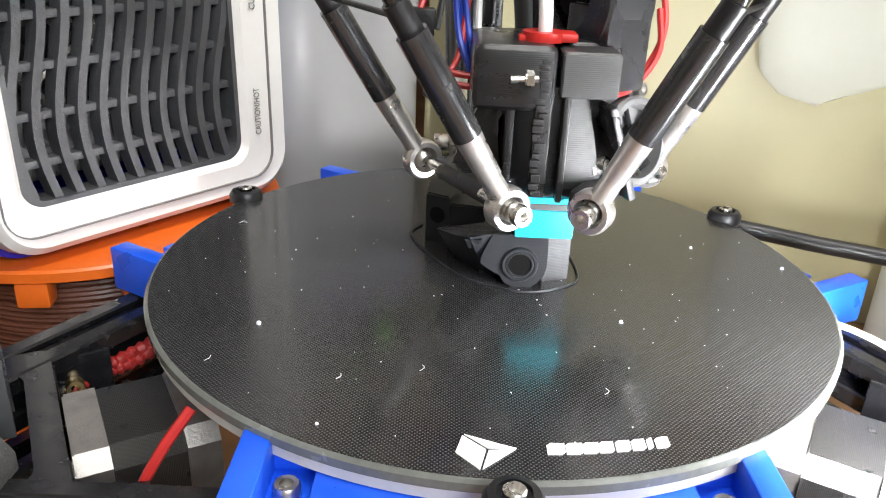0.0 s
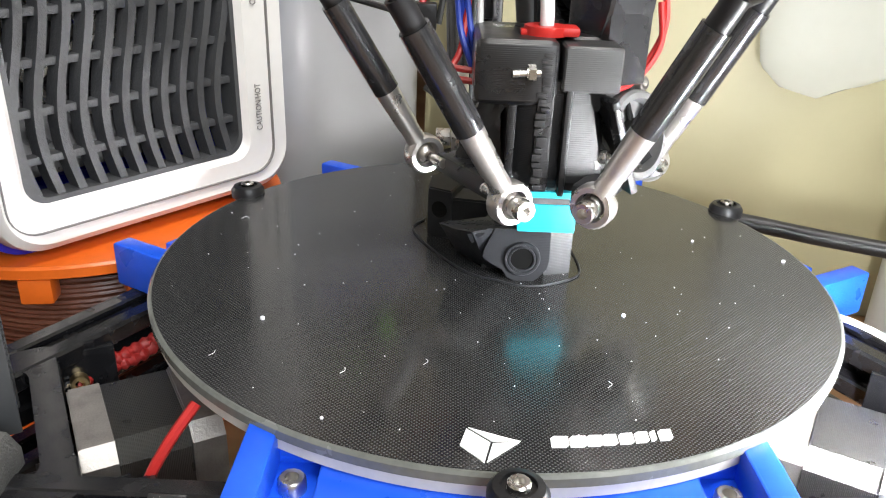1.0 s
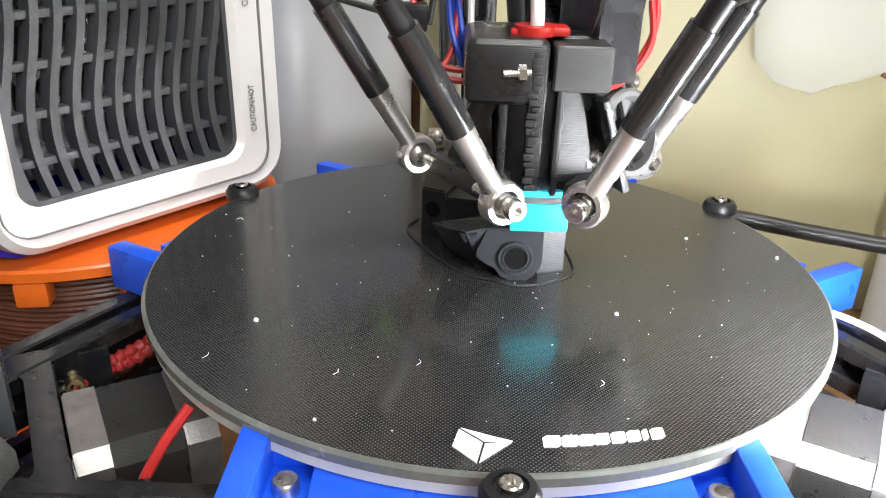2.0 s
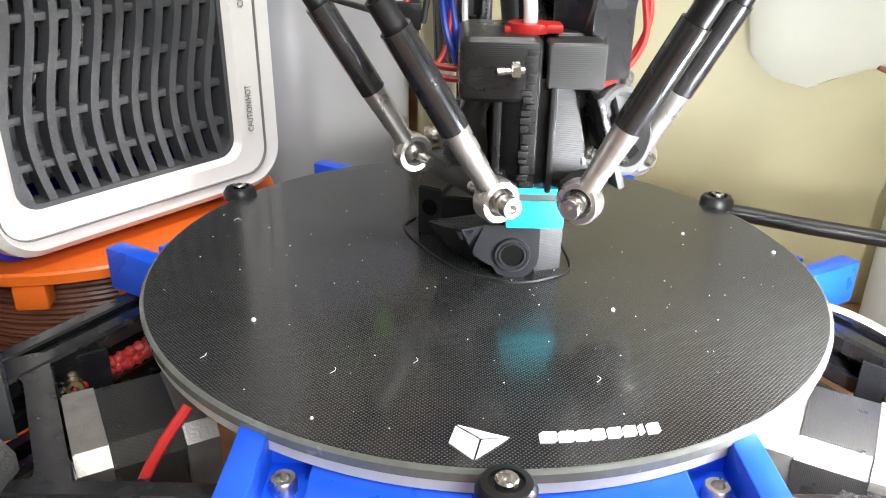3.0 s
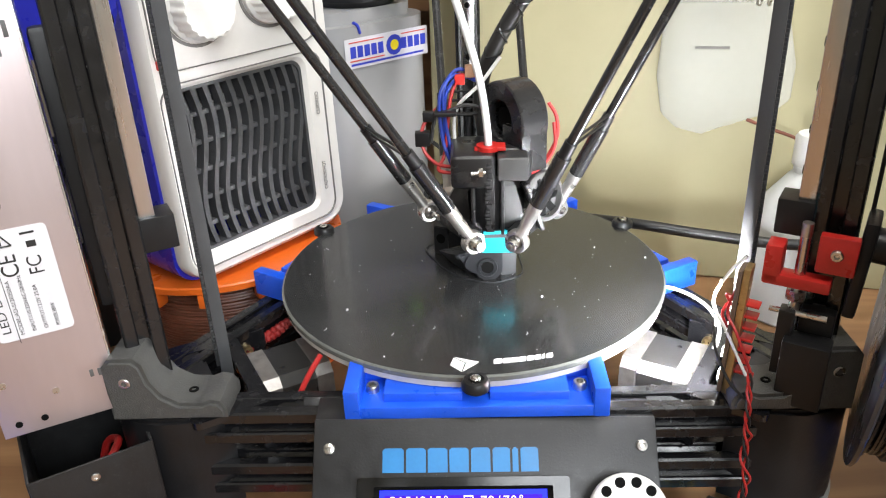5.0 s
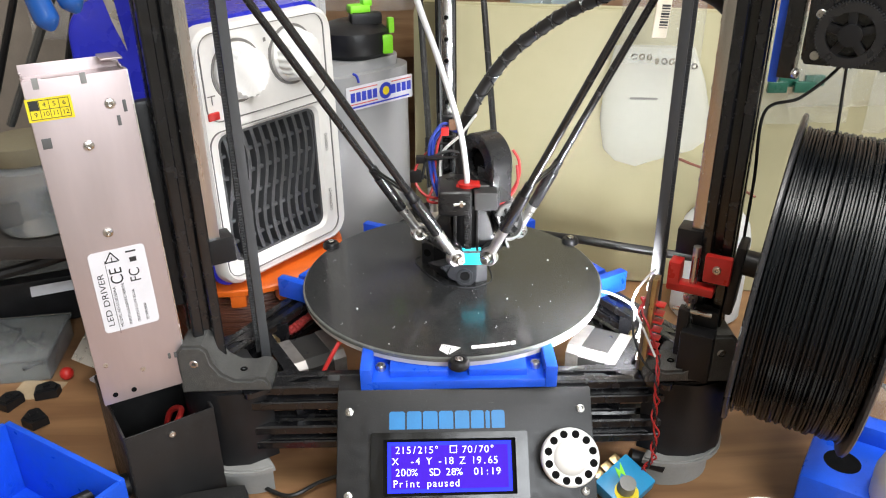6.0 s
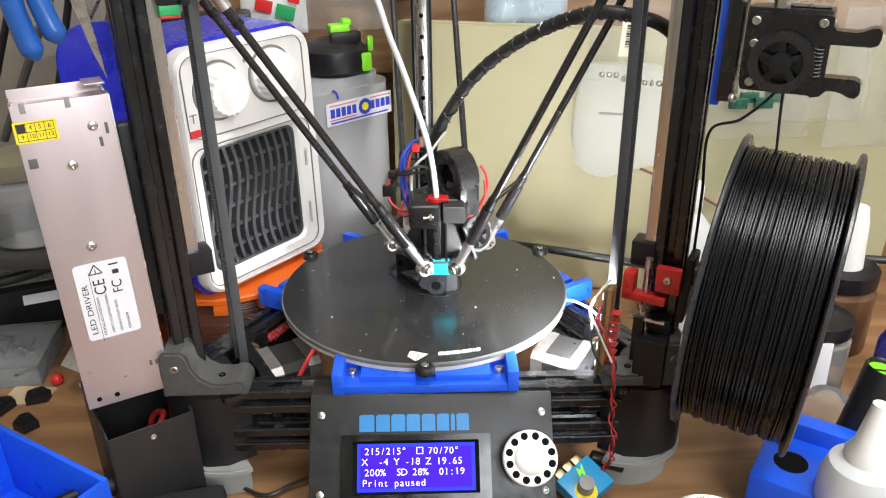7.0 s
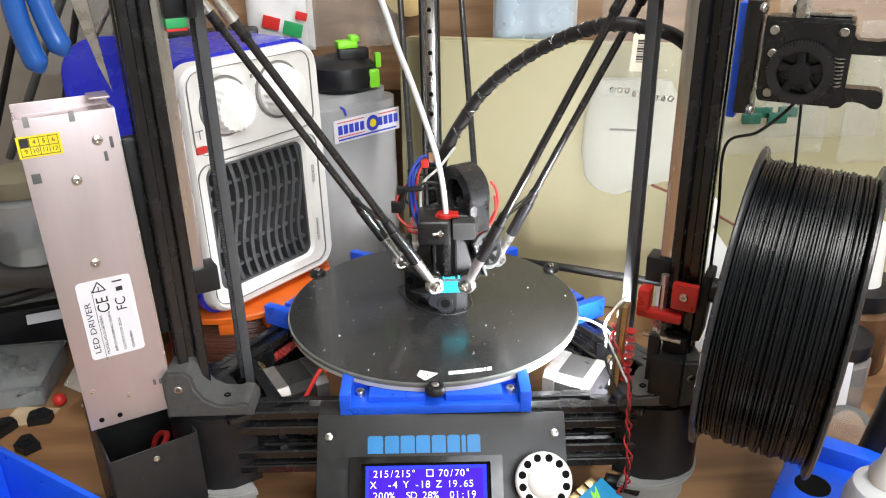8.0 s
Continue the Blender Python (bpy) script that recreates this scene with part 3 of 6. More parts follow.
def hp(name, bm, material, label=""):
    bmesh.ops.transform(bm, matrix=HL, verts=bm.verts)
    return part(name, bm, material, head, label)


for a in (90, 210, 330):
    bm = bmesh.new()
    bx(bm, (0.0245, 0, 0.1590), (0.010, 0.040, 0.0070), 0.002, pose(0, 0, 0, 0, 0, a))
    bx(bm, (0.0140, 0, 0.1592), (0.016, 0.020, 0.0064), 0.002, pose(0, 0, 0, 0, 0, a))
    hp("joint_arm", bm, M_BLACK_PRINT)

# hot end: sock, dark strip for its shaded gap, nozzle
bm = bmesh.new()
bx(bm, (0.0026, -0.004, 0.1455), (0.0195, 0.020, 0.0100), 0.0010)
bx(bm, (0.0022, -0.0045, 0.1534), (0.0168, 0.017, 0.0026), 0.0007)
bx(bm, (-0.0005, -0.0100, 0.1552), (0.0060, 0.0045, 0.0022), 0.0006)
hp("heater_sock", bm, M_SOCK, "cyan silicone heater sock")
hp("gap_shade", quick(bx, (0.0024, -0.004, 0.1514), (0.0180, 0.0185, 0.0022), 0.0002), M_FAN_GREY, "dark strip for the shaded gap in the sock")
hp("nozzle", quick(cy, (0.0020, -0.003, 0.1397), (0.0020, -0.003, 0.1410), 0.0006, 0.0024, 16), M_BRASS)
# shroud: flared body with a rounded front
bm = bmesh.new()
lo = [(-0.0085, -0.0165), (-0.0050, -0.0185), (0.0040, -0.0175), (0.0125, -0.0135), (0.017, -0.004), (0.017, 0.016), (-0.016, 0.016), (-0.017, -0.004), (-0.0125, -0.0125)]
hi = [(-0.0100, -0.0175), (-0.0050, -0.0195), (0.0060, -0.0185), (0.0170, -0.0155), (0.022, -0.005), (0.022, 0.018), (-0.021, 0.018), (-0.022, -0.004), (-0.0145, -0.0130)]
rows = [[bm.verts.new((x * k, y * k, z)) for x, y in o] for o, z, k in ((lo, 0.1558, 0.84), (lo, 0.160, 0.97), (lo, 0.166, 1.0), (lo, 0.178, 1.0), (hi, 0.186, 1.0), (hi, 0.192, 1.0))]
for p, q in zip(rows, rows[1:]):
    for i in range(len(lo)):
        j = (i + 1) % len(lo)
        bm.faces.new((p[i], p[j], q[j], q[i]))
bm.faces.new(rows[0][::-1])
bm.faces.new(rows[-1])
hp("shroud", bm, M_SHROUD, "black printed fan shroud")
# rough seam of stacked print blobs up the front
bm = bmesh.new()
bx(bm, (-0.0020, -0.0188, 0.1795), (0.0054, 0.0030, 0.045), 0.0010)
sm = random.Random(21)
z = 0.158
while z < 0.2005:
    h = sm.uniform(0.0014, 0.0036)
    o = sm.uniform(-0.0011, 0.0006)
    bx(bm, (-0.0026 + o, -0.0206, z + h / 2), (sm.uniform(0.0022, 0.0034), 0.0016, h * 0.82), 0.0003)
    z += h
hp("seam", bm, M_BLACK_PRINT, "rough printed seam")
# upright ribs and a flared skirt on the shroud
for x, y, w in ((-0.0118, -0.0165, 0.0026), (0.0050, -0.0192, 0.0022)):
    bm = quick(bx, (x, y, 0.1730), (w, 0.0050, 0.034), 0.0009)
    hp("rib", bm, M_BLACK_PRINT)
bm = bmesh.new()
low = [(0.0060, -0.0195), (0.0190, -0.0150), (0.0265, -0.0040), (0.0240, 0.0040), (0.0080, -0.0100)]
hig = [(0.0050, -0.0185), (0.0130, -0.0165), (0.0185, -0.0060), (0.0170, 0.0040), (0.0080, -0.0100)]
sk0 = [bm.verts.new((x, y, 0.1600)) for x, y in low]
sk1 = [bm.verts.new((x, y, 0.1850)) for x, y in hig]
for i in range(5):
    j = (i + 1) % 5
    bm.faces.new((sk0[i], sk0[j], sk1[j], sk1[i]))
bm.faces.new(sk0[::-1])
bm.faces.new(sk1)
hp("skirt", bm, M_SHROUD, "flared black duct skirt")
# ragged glossy duct on one side
bm = bmesh.new()
sm = random.Random(8)
grid = []
for i in range(9):
    f = i / 8
    zz = 0.1610 + 0.0215 * f
    x1 = -0.0285 + 0.0085 * f * f
    grid.append([bm.verts.new((x1 + (-0.0145 - x1) * k / 5 + sm.uniform(-0.0006, 0.0006), -0.0020 - 0.0100 * k / 5 + sm.uniform(-0.0012, 0.0012), zz + sm.uniform(-0.0009, 0.0009))) for k in range(6)])
for p, q in zip(grid, grid[1:]):
    for k in range(5):
        bm.faces.new((p[k], p[k + 1], q[k + 1], q[k]))
back = [[bm.verts.new((v.co.x + 0.001, v.co.y + 0.010, v.co.z)) for v in r] for r in grid]
for p, q in zip(back, back[1:]):
    for k in range(5):
        bm.faces.new((q[k], q[k + 1], p[k + 1], p[k]))
for i in range(8):
    bm.faces.new((grid[i][0], grid[i + 1][0], back[i + 1][0], back[i][0]))
    bm.faces.new((grid[i + 1][5], grid[i][5], back[i][5], back[i + 1][5]))
for k in range(5):
    bm.faces.new((grid[8][k], grid[8][k + 1], back[8][k + 1], back[8][k]))
    bm.faces.new((grid[0][k + 1], grid[0][k], back[0][k], back[0][k + 1]))
bmesh.ops.recalc_face_normals(bm, faces=bm.faces)
hp("rough_duct", bm, M_BLACK, "ragged shiny black printed duct")
# mount block above, with a clamp block beside the seam
bm = bmesh.new()
bx(bm, (-0.0115, -0.001, 0.1945), (0.0255, 0.040, 0.0200), 0.0035, None, 3)
bx(bm, (0.010, 0.006, 0.1945), (0.026, 0.026, 0.0190), 0.003, None, 3)
hp("top_block", bm, M_BLACK_PRINT, "black printed hot end mount")
bm = bmesh.new()
bx(bm, (0.0112, -0.0140, 0.1962), (0.0178, 0.0150, 0.0140), 0.0016, None, 3)
hp("clamp_block", bm, M_PETG_GREY, "grey-black printed clamp block")
bm = bmesh.new()
cy(bm, (-0.0045, -0.0205, 0.1948), (-0.0128, -0.0215, 0.1944), 0.0012, seg=12)
cy(bm, (-0.0060, -0.0207, 0.1947), (-0.0082, -0.0209, 0.1946), 0.0029, seg=6)
cy(bm, (-0.0082, -0.0209, 0.1946), (-0.0088, -0.0210, 0.1946), 0.0022, seg=16)
hp("stud", bm, M_STEEL, "steel stud with a nut")
# diagonal plate and the round fan beside the shroud
bm = bmesh.new()
w = Matrix.Translation((0.0205, -0.012, 0.1725)) @ pose(0, 0, 0, 0, 0, 20) @ pose(0, 0, 0, 0, -20, 0)
bx(bm, (0, 0, 0), (0.0026, 0.020, 0.032), 0.0006, w)
hp("side_plate", bm, M_BLACK_PRINT)
FN = Vector((0.62, -0.74, 0.25)).normalized().to_track_quat("Z", "Y").to_matrix().to_4x4()
FM = Matrix.Translation((0.0290, -0.001, 0.1715)) @ FN
bm = bmesh.new()
lathe(bm, [(0.0, -0.006), (0.0135, -0.006), (0.0150, -0.004), (0.0150, 0.004), (0.0140, 0.005), (0.0122, 0.005), (0.0115, 0.001), (0.0, 0.001)], 36, FM)
for k in range(3):
    t = radians(75 + 120 * k)
    bx(bm, (0.0165 * math.cos(t), 0.0165 * math.sin(t), -0.001), (0.0085, 0.0085, 0.006), 0.0015, FM)
fan = hp("cooling_fan", bm, M_FAN_GREY, "grey round cooling fan")
bm = bmesh.new()
lathe(bm, [(0.0, 0.0035), (0.0052, 0.0035), (0.0058, 0.0025), (0.0058, 0.0), (0.0, 0.0)], 20, FM)
for k in range(7):
    bx(bm, (0.0083, 0, 0.0020), (0.0058, 0.0046, 0.0008), 0.0002, FM @ pose(0, 0, 0, 0, 0, k * 51.4) @ pose(0, 0, 0, 28, 0, 0))
bmesh.ops.transform(bm, matrix=HL, verts=bm.verts)
part("impeller", bm, M_DARK, fan)
for k in range(3):
    t = radians(75 + 120 * k)
    P_ = FM @ Vector((0.0172 * math.cos(t), 0.0172 * math.sin(t), 0.002))
    sc = screw(head, tuple(P_), tuple(FN @ Vector((0, 0, 1))), 0.0024, 0.0028)
    sc.matrix_basis = HL
bm = bmesh.new()
lathe(bm, [(0.0026, 0), (0.0068, 0), (0.0068, 0.0028), (0.0026, 0.0028)], 20, pose(-0.0025, -0.0085, 0.2044))
bx(bm, (0.0035, -0.0085, 0.2058), (0.008, 0.0095, 0.0028), 0.001)
bx(bm, (-0.0080, -0.0095, 0.2052), (0.0050, 0.0040, 0.0020), 0.0008)
hp("collet_clip", bm, M_RED, "red collet clip")
# blower fan standing behind the top block
BW = Matrix.Translation((0.0130, 0.0140, 0.2165)) @ pose(0, 0, 0, 0, 0, -58)
bm = bmesh.new()
lathe(bm, [(0.0112, 0.0085), (0.0112, -0.0085), (0.0122, -0.0095), (0.0215, -0.0095), (0.0225, -0.0085), (0.0225, 0.0085), (0.0215, 0.0095), (0.0, 0.0095)], 64, BW @ pose(0, 0, 0, 90, 0, 0) @ pose(0, 0, 0, 180, 0, 0))
bx(bm, (0.0118, 0, -0.0150), (0.0200, 0.0180, 0.026), 0.001, BW)
blower = hp("blower_fan", bm, M_BLOWER, "black radial blower fan")
bm = bmesh.new()
lathe(bm, [(0.0, -0.0060), (0.0070, -0.0060), (0.0070, 0.006), (0.0, 0.006)], 24, BW @ pose(0, 0, 0, 90, 0, 0) @ pose(0, 0, 0, 180, 0, 0))
for k in range(28):
    t = 2 * math.pi * k / 28
    bx(bm, (0.0094 * math.cos(t), 0.0, 0.0094 * math.sin(t)), (0.003, 0.010, 0.0006), 0, BW)
bmesh.ops.transform(bm, matrix=HL, verts=bm.verts)
part("impeller", bm, M_DARK, blower)

# bowden tube
bm = quick(pipe, [(-0.0025, -0.0085, 0.198), (-0.0028, -0.0085, 0.215), (-0.0080, -0.007, 0.250), (-0.0230, -0.006, 0.300), (-0.038, -0.008, 0.345), (-0.048, -0.012, 0.40), (-0.026, -0.0195, 0.50), (0.054, -0.0395, 0.58), (0.154, -0.0645, 0.55), (0.207, -0.0845, 0.46), (0.216, -0.0925, 0.385)], 0.0022, 12)
hp("bowden_tube", bm, M_PTFE, "white bowden tube")
# braided cable from the head to the right tower
SL = [(-0.004, 0.026, 0.200), (-0.006, 0.028, 0.225), (0.0, 0.026, 0.250), (0.025, 0.0085, 0.294), (0.054, -0.0095, 0.323), (0.079, -0.0295, 0.3405), (0.102, -0.0515, 0.352), (0.124, -0.0615, 0.352), (0.150, -0.0620, 0.343), (0.170, -0.0560, 0.318), (0.178, -0.0510, 0.27), (0.178, -0.0510, 0.13)]
bm = quick(pipe, SL, 0.0046, 14)
sleeve = hp("cable_sleeve", bm, M_BLACK_WIRE, "black braided cable sleeve")
bm = bmesh.new()
pth = smooth_path(SL[2:8], 60)
for s in (1, -1):
    hx = []
    for i in range(0, len(pth) - 1):
        d = (pth[i + 1] - pth[i]).normalized()
        x = d.cross(Vector((0, 0, 1))).normalized()
        y = x.cross(d)
        t = s * i * 0.30
        hx.append(pth[i] + 0.0047 * (math.cos(t) * x + math.sin(t) * y))
    for i in range(0, len(hx) - 2, 2):
        cy(bm, hx[i], hx[i + 2], 0.0006, seg=5, cap=False)
bmesh.ops.transform(bm, matrix=HL, verts=bm.verts)
part("braid", bm, M_CARBON, sleeve)
# loose wires and ties at the head
WR = ((M_BLUE_WIRE, [(-0.022, 0.008, 0.190), (-0.026, 0.012, 0.207), (-0.028, 0.014, 0.232), (-0.020, 0.02, 0.244), (-0.008, 0.024, 0.240)]),
      (M_BLUE_WIRE, [(-0.024, 0.006, 0.190), (-0.029, 0.010, 0.205), (-0.030, 0.012, 0.230), (-0.022, 0.018, 0.241), (-0.008, 0.024, 0.238)]),
      (M_BLUE_WIRE, [(-0.023, 0.010, 0.190), (-0.0275, 0.013, 0.206), (-0.0265, 0.015, 0.230), (-0.018, 0.02, 0.240), (-0.008, 0.025, 0.236)]),
      (M_RED_WIRE, [(-0.020, 0.002, 0.190), (-0.033, 0.004, 0.192), (-0.041, 0.008, 0.201), (-0.040, 0.012, 0.214), (-0.027, 0.018, 0.227)]),
      (M_RED_WIRE, [(-0.022, 0.000, 0.187), (-0.032, 0.002, 0.189), (-0.028, 0.010, 0.197), (-0.024, 0.016, 0.227), (-0.018, 0.022, 0.242)]),
      (M_BLACK_WIRE, [(-0.036, 0.008, 0.204), (-0.033, 0.012, 0.218), (-0.024, 0.020, 0.237), (-0.006, 0.024, 0.242)]),
      (M_WHITE_WIRE, [(-0.019, 0.010, 0.190), (-0.022, 0.014, 0.204), (-0.020, 0.018, 0.222), (-0.006, 0.018, 0.236), (0.006, 0.024, 0.250)]),
      (M_BLACK_WIRE, [(-0.026, 0.012, 0.2215), (-0.016, 0.014, 0.2245), (-0.008, 0.016, 0.2225), (-0.010, 0.017, 0.2185), (-0.026, 0.014, 0.2195)]),
      (M_RED_WIRE, [(0.018, -0.004, 0.188), (0.030, 0.002, 0.192), (0.0385, 0.010, 0.204), (0.0385, 0.014, 0.216), (0.034, 0.016, 0.224)]),
      (M_RED_WIRE, [(0.016, -0.006, 0.186), (0.028, 0.000, 0.189), (0.037, 0.006, 0.200), (0.037, 0.012, 0.213)]))
for mt, pts in WR:
    hp("wire", quick(pipe, pts, 0.0011, 8), mt)
bm = bmesh.new()
bx(bm, (-0.041, 0.010, 0.206), (0.009, 0.006, 0.009), 0.001, pose(0, 0, 0, 0, 0, 0))
bx(bm, (-0.037, 0.012, 0.219), (0.007, 0.005, 0.006), 0.001, None)
hp("connector", bm, M_BLACK)
hp("cable_tie", quick(bx, (-0.027, 0.012, 0.221), (0.013, 0.012, 0.0025), 0.0008), M_BLACK)
hp("red_plug", quick(bx, (-0.018, 0.018, 0.239), (0.006, 0.006, 0.006), 0.001), M_RED)
hp("tan_plug", quick(bx, (-0.012, 0.021, 0.243), (0.006, 0.007, 0.007), 0.001), M_TAN_PLUG)

# rods: pairs with alloy ends, thick sleeves and a spring link; carriages on the rails
for a in (210, 330, 90):
    rad = Vector((math.cos(radians(a)), math.sin(radians(a)), 0))
    tan = Vector((-rad.y, rad.x, 0))
    e0 = Vector((EX, EY, ZJ)) + rad * 0.030
    c0 = rad * 0.163
    hor = Vector((c0.x - e0.x, c0.y - e0.y, 0))
    c0 = Vector((c0.x, c0.y, ZJ + math.sqrt(ROD ** 2 - hor.length ** 2)))
    tips = []
    for s in (-1, 1):
        p, q = e0 + tan * s * 0.0270, c0 + tan * s * 0.0270
        d = (q - p).normalized()
        side = tan * s
        bm = quick(cy, p + d * 0.026, q - d * 0.026, 0.0027, seg=16)
        rod = pp("rod", bm, M_CARBON, label="black carbon rod")
        for o, w in ((p, d), (q, -d)):
            bm = bmesh.new()
            lathe(bm, [(0.0046, -0.003), (0.0062, -0.003), (0.0069, -0.002), (0.0069, 0.002), (0.0062, 0.003), (0.0046, 0.003)], 24, Matrix.Translation(o) @ tan.to_track_quat("Z", "Y").to_matrix().to_4x4())
            cy(bm, o + w * 0.005, o + w * 0.012, 0.0036, 0.0033, 16)
            cy(bm, o + w * 0.012, o + w * 0.027, 0.0036, 0.0041, 16)
            end = part("rod_end", bm, M_ALU, rod, "bright alloy rod end")
            end.matrix_basis = local(pose(0, 0, 0))
            bm = bmesh.new()
            bmesh.ops.create_uvsphere(bm, u_segments=16, v_segments=10, radius=0.0038, matrix=Matrix.Translation(o))
            cy(bm, o - side * 0.014, o + side * 0.0045, 0.0017, seg=12)
            lathe(bm, [(0.0, 0), (0.0032, 0), (0.0034, 0.0008), (0.0034, 0.0048), (0.0030, 0.0054), (0.0017, 0.0054), (0.0017, 0.0028), (0, 0.0028)], 12, Matrix.Translation(o) @ side.to_track_quat("Z", "Y").to_matrix().to_4x4() @ Matrix.Translation((0, 0, 0.0035)))
            bl = part("ball_joint", bm, M_STEEL, rod)
            bl.matrix_basis = local(pose(0, 0, 0))
            bm = bmesh.new()
            top = o is q
            cy(bm, o + w * 0.027, o + w * (0.036 if top else 0.060), 0.0034 if top else 0.0044, seg=20)
            sl = part("sleeve", bm, M_CARBON, rod, "thick glossy black sleeve")
            sl.matrix_basis = local(pose(0, 0, 0))
            bm = bmesh.new()
            n1 = w.cross(tan).normalized()
            cy(bm, o + w * (0.036 if top else 0.060), o + w * (0.040 if top else 0.069), 0.0036, seg=14)
            cl = part("clip", bm, M_BLACK, rod)
            cl.matrix_basis = local(pose(0, 0, 0))
        tips.append((p + d * 0.064, q - d * 0.064))
    for k in (0,):
        bm = bmesh.new()
        for off in (0.0, 0.006):
            up = (c0 - e0).normalized() * off
            cy(bm, tips[0][k] + up, tips[1][k] + up, 0.0009, seg=8)
        pp("spring_link", bm, M_BLACK)
    bm = bmesh.new()
    m = Matrix.Translation((0, 0, c0.z)) @ pose(0, 0, 0, 0, 0, a)
    bx(bm, (0.1785, 0, -0.004), (0.013, 0.027, 0.034), 0.0015, m)
    bx(bm, (0.170, 0, 0.002), (0.006, 0.040, 0.046), 0.002, m)
    bx(bm, (0.166, 0, 0.0), (0.008, 0.036, 0.008), 0.001, m)
    car = pp("carriage", bm, M_BLACK)
    bm = quick(bx, (0.1785, 0, -0.0235), (0.0125, 0.0265, 0.006), 0.0005, m)
    part("end_cap", bm, M_GREEN, car, "green slider end cap").matrix_basis = local(pose(0, 0, 0))
    bm = quick(bx, (0.1785, 0, -0.0274), (0.012, 0.026, 0.0016), 0.0002, m)
    part("seal", bm, M_RED, car, "red slider seal").matrix_basis = local(pose(0, 0, 0))

# ---- display panel ----
LCD_M = pose(0.0071 - X0, -0.1544, 0.0683, -41.2, 1.6, 1.7)
lcd = part("display_panel", quick(bx, (0, 0.0012, 0.0), (0.172, 0.0024, 0.083), 0.0008), M_LCD_CASE, printer, "dark grey sheet metal display panel")
lcd.matrix_basis = local(LCD_M)


def lp(name, bm, material, label=""):
    return part(name, bm, material, lcd, label)


bm = bmesh.new()
w2 = Matrix.Translation((0, 0.0022, 0.0412)) @ pose(0, 0, 0, -48, 0, 0)
bx(bm, (0, 0.0005, 0.0085), (0.172, 0.0022, 0.018), 0.0006, w2)
for s in (-1, 1):
    bx(bm, (s * 0.0855, 0.014, 0.0), (0.0015, 0.026, 0.080), 0.0003)
bx(bm, (0, 0.027, 0.0), (0.168, 0.002, 0.080), 0.0003)
for s in (-1, 1):
    bx(bm, (s * 0.090, 0.018, 0.048), (0.010, 0.003, 0.012), 0.0006)
lp("panel_fold", bm, M_LCD_CASE)
bm = bmesh.new()
frame_ring(bm, [(x - 0.0115, z - 0.0095) for x, z in rounded(0.1045, 0.0445, 0.0012, 2)], [(x - 0.0115, z - 0.0095) for x, z in rounded(0.088, 0.0360, 0.0008, 2)], -0.0035, 0.0)
lp("bezel", bm, M_GLOSS, "glossy black screen bezel")
lp("screen_rim", quick(bx, (-0.0115, -0.0007, -0.0095), (0.0825, 0.0010, 0.0325), 0), M_LCD_RIM, "bright blue edge of the screen")
lp("screen_mount", quick(bx, (-0.0115, -0.0003, -0.0095), (0.0885, 0.0010, 0.0365), 0), M_DARK)
lp("screen", quick(bx, (-0.0115, -0.0011, -0.0095), (0.0775, 0.0008, 0.0275), 0), M_LCD, "lit blue screen")
for k, row in enumerate(("215/215\u00b0  \u25a1 70/70\u00b0", "X  -4 Y -18 Z 19.65", "200%  SD 28%  01:19", "Print paused")):
    z = 0.0012 - k * 0.0071
    for ch in range(len(row)):
        if row[ch] == " ":
            continue
        words("letter", row[ch], 0.0066, M_LCD_TEXT, lcd, pose(-0.0475 + ch * 0.0037 + (0.0015 if k in (0, 2) else 0), -0.0017, z, 90, 0, 0), 0.00005)
for k, wd in enumerate((0.0088, 0.0082, 0.0082, 0.0080, 0.0080, 0.0072, 0.0024, 0.0074)):
    x = -0.0515 + 1.2 * (0.0, 0.0098, 0.0188, 0.0278, 0.0368, 0.0458, 0.0540, 0.0574)[k]
    wd *= 1.2
    bm = bmesh.new()
    prism(bm, [(x, 0.0150), (x + wd, 0.0150), (x + wd, 0.0258), (x + wd - 0.0012, 0.0268), (x + 0.0012, 0.0268), (x, 0.0258)], 0.0, 0.0004)
    bmesh.ops.transform(bm, matrix=pose(0, 0, 0, 90, 0, 0), verts=bm.verts)
    lp("word_bar", bm, M_CYAN_INK, "cyan lettering as plain bars")
for x, z in ((-0.0783, 0.0269), (0.0783, 0.0269), (0.0783, -0.0269), (-0.0783, -0.0269)):
    bm = bmesh.new()
    lathe(bm, [(0.0, 0), (0.0030, 0), (0.0026, 0.0016), (0.0012, 0.0020), (0.0008, 0.0012), (0, 0.0012)], 14, pose(x, 0, z, 90, 0, 0))
    lp("screw", bm, M_STEEL)
# white printed dial; black discs stand in for its shaded round holes
bm = bmesh.new()
KX, KZ = 0.0675, -0.0052
DIAL = Matrix.Translation((KX, -0.006, KZ)) @ pose(0, 0, 0, 90, 0, 0)
lathe(bm, [(0.0, 0.0), (0.0192, 0.0), (0.0192, 0.0050), (0.0182, 0.0062), (0.0118, 0.0062), (0.0108, 0.0078), (0.0080, 0.0098), (0.0040, 0.0108), (0.0, 0.0110)], 60, DIAL)
dial = lp("dial", bm, M_KNOB, "white printed dial with holes round its rim")
for k in range(12):
    t = 2 * math.pi * (k + 0.5) / 12
    part("dial_hole_shade", quick(cy, DIAL @ Vector((0.0152 * math.cos(t), 0.0152 * math.sin(t), 0.0040)), DIAL @ Vector((0.0152 * math.cos(t), 0.0152 * math.sin(t), 0.0063)), 0.0026, seg=18), M_DARK, dial)
lp("dial_shaft", quick(cy, (KX, 0, KZ), (KX, -0.006, KZ), 0.004), M_STEEL)

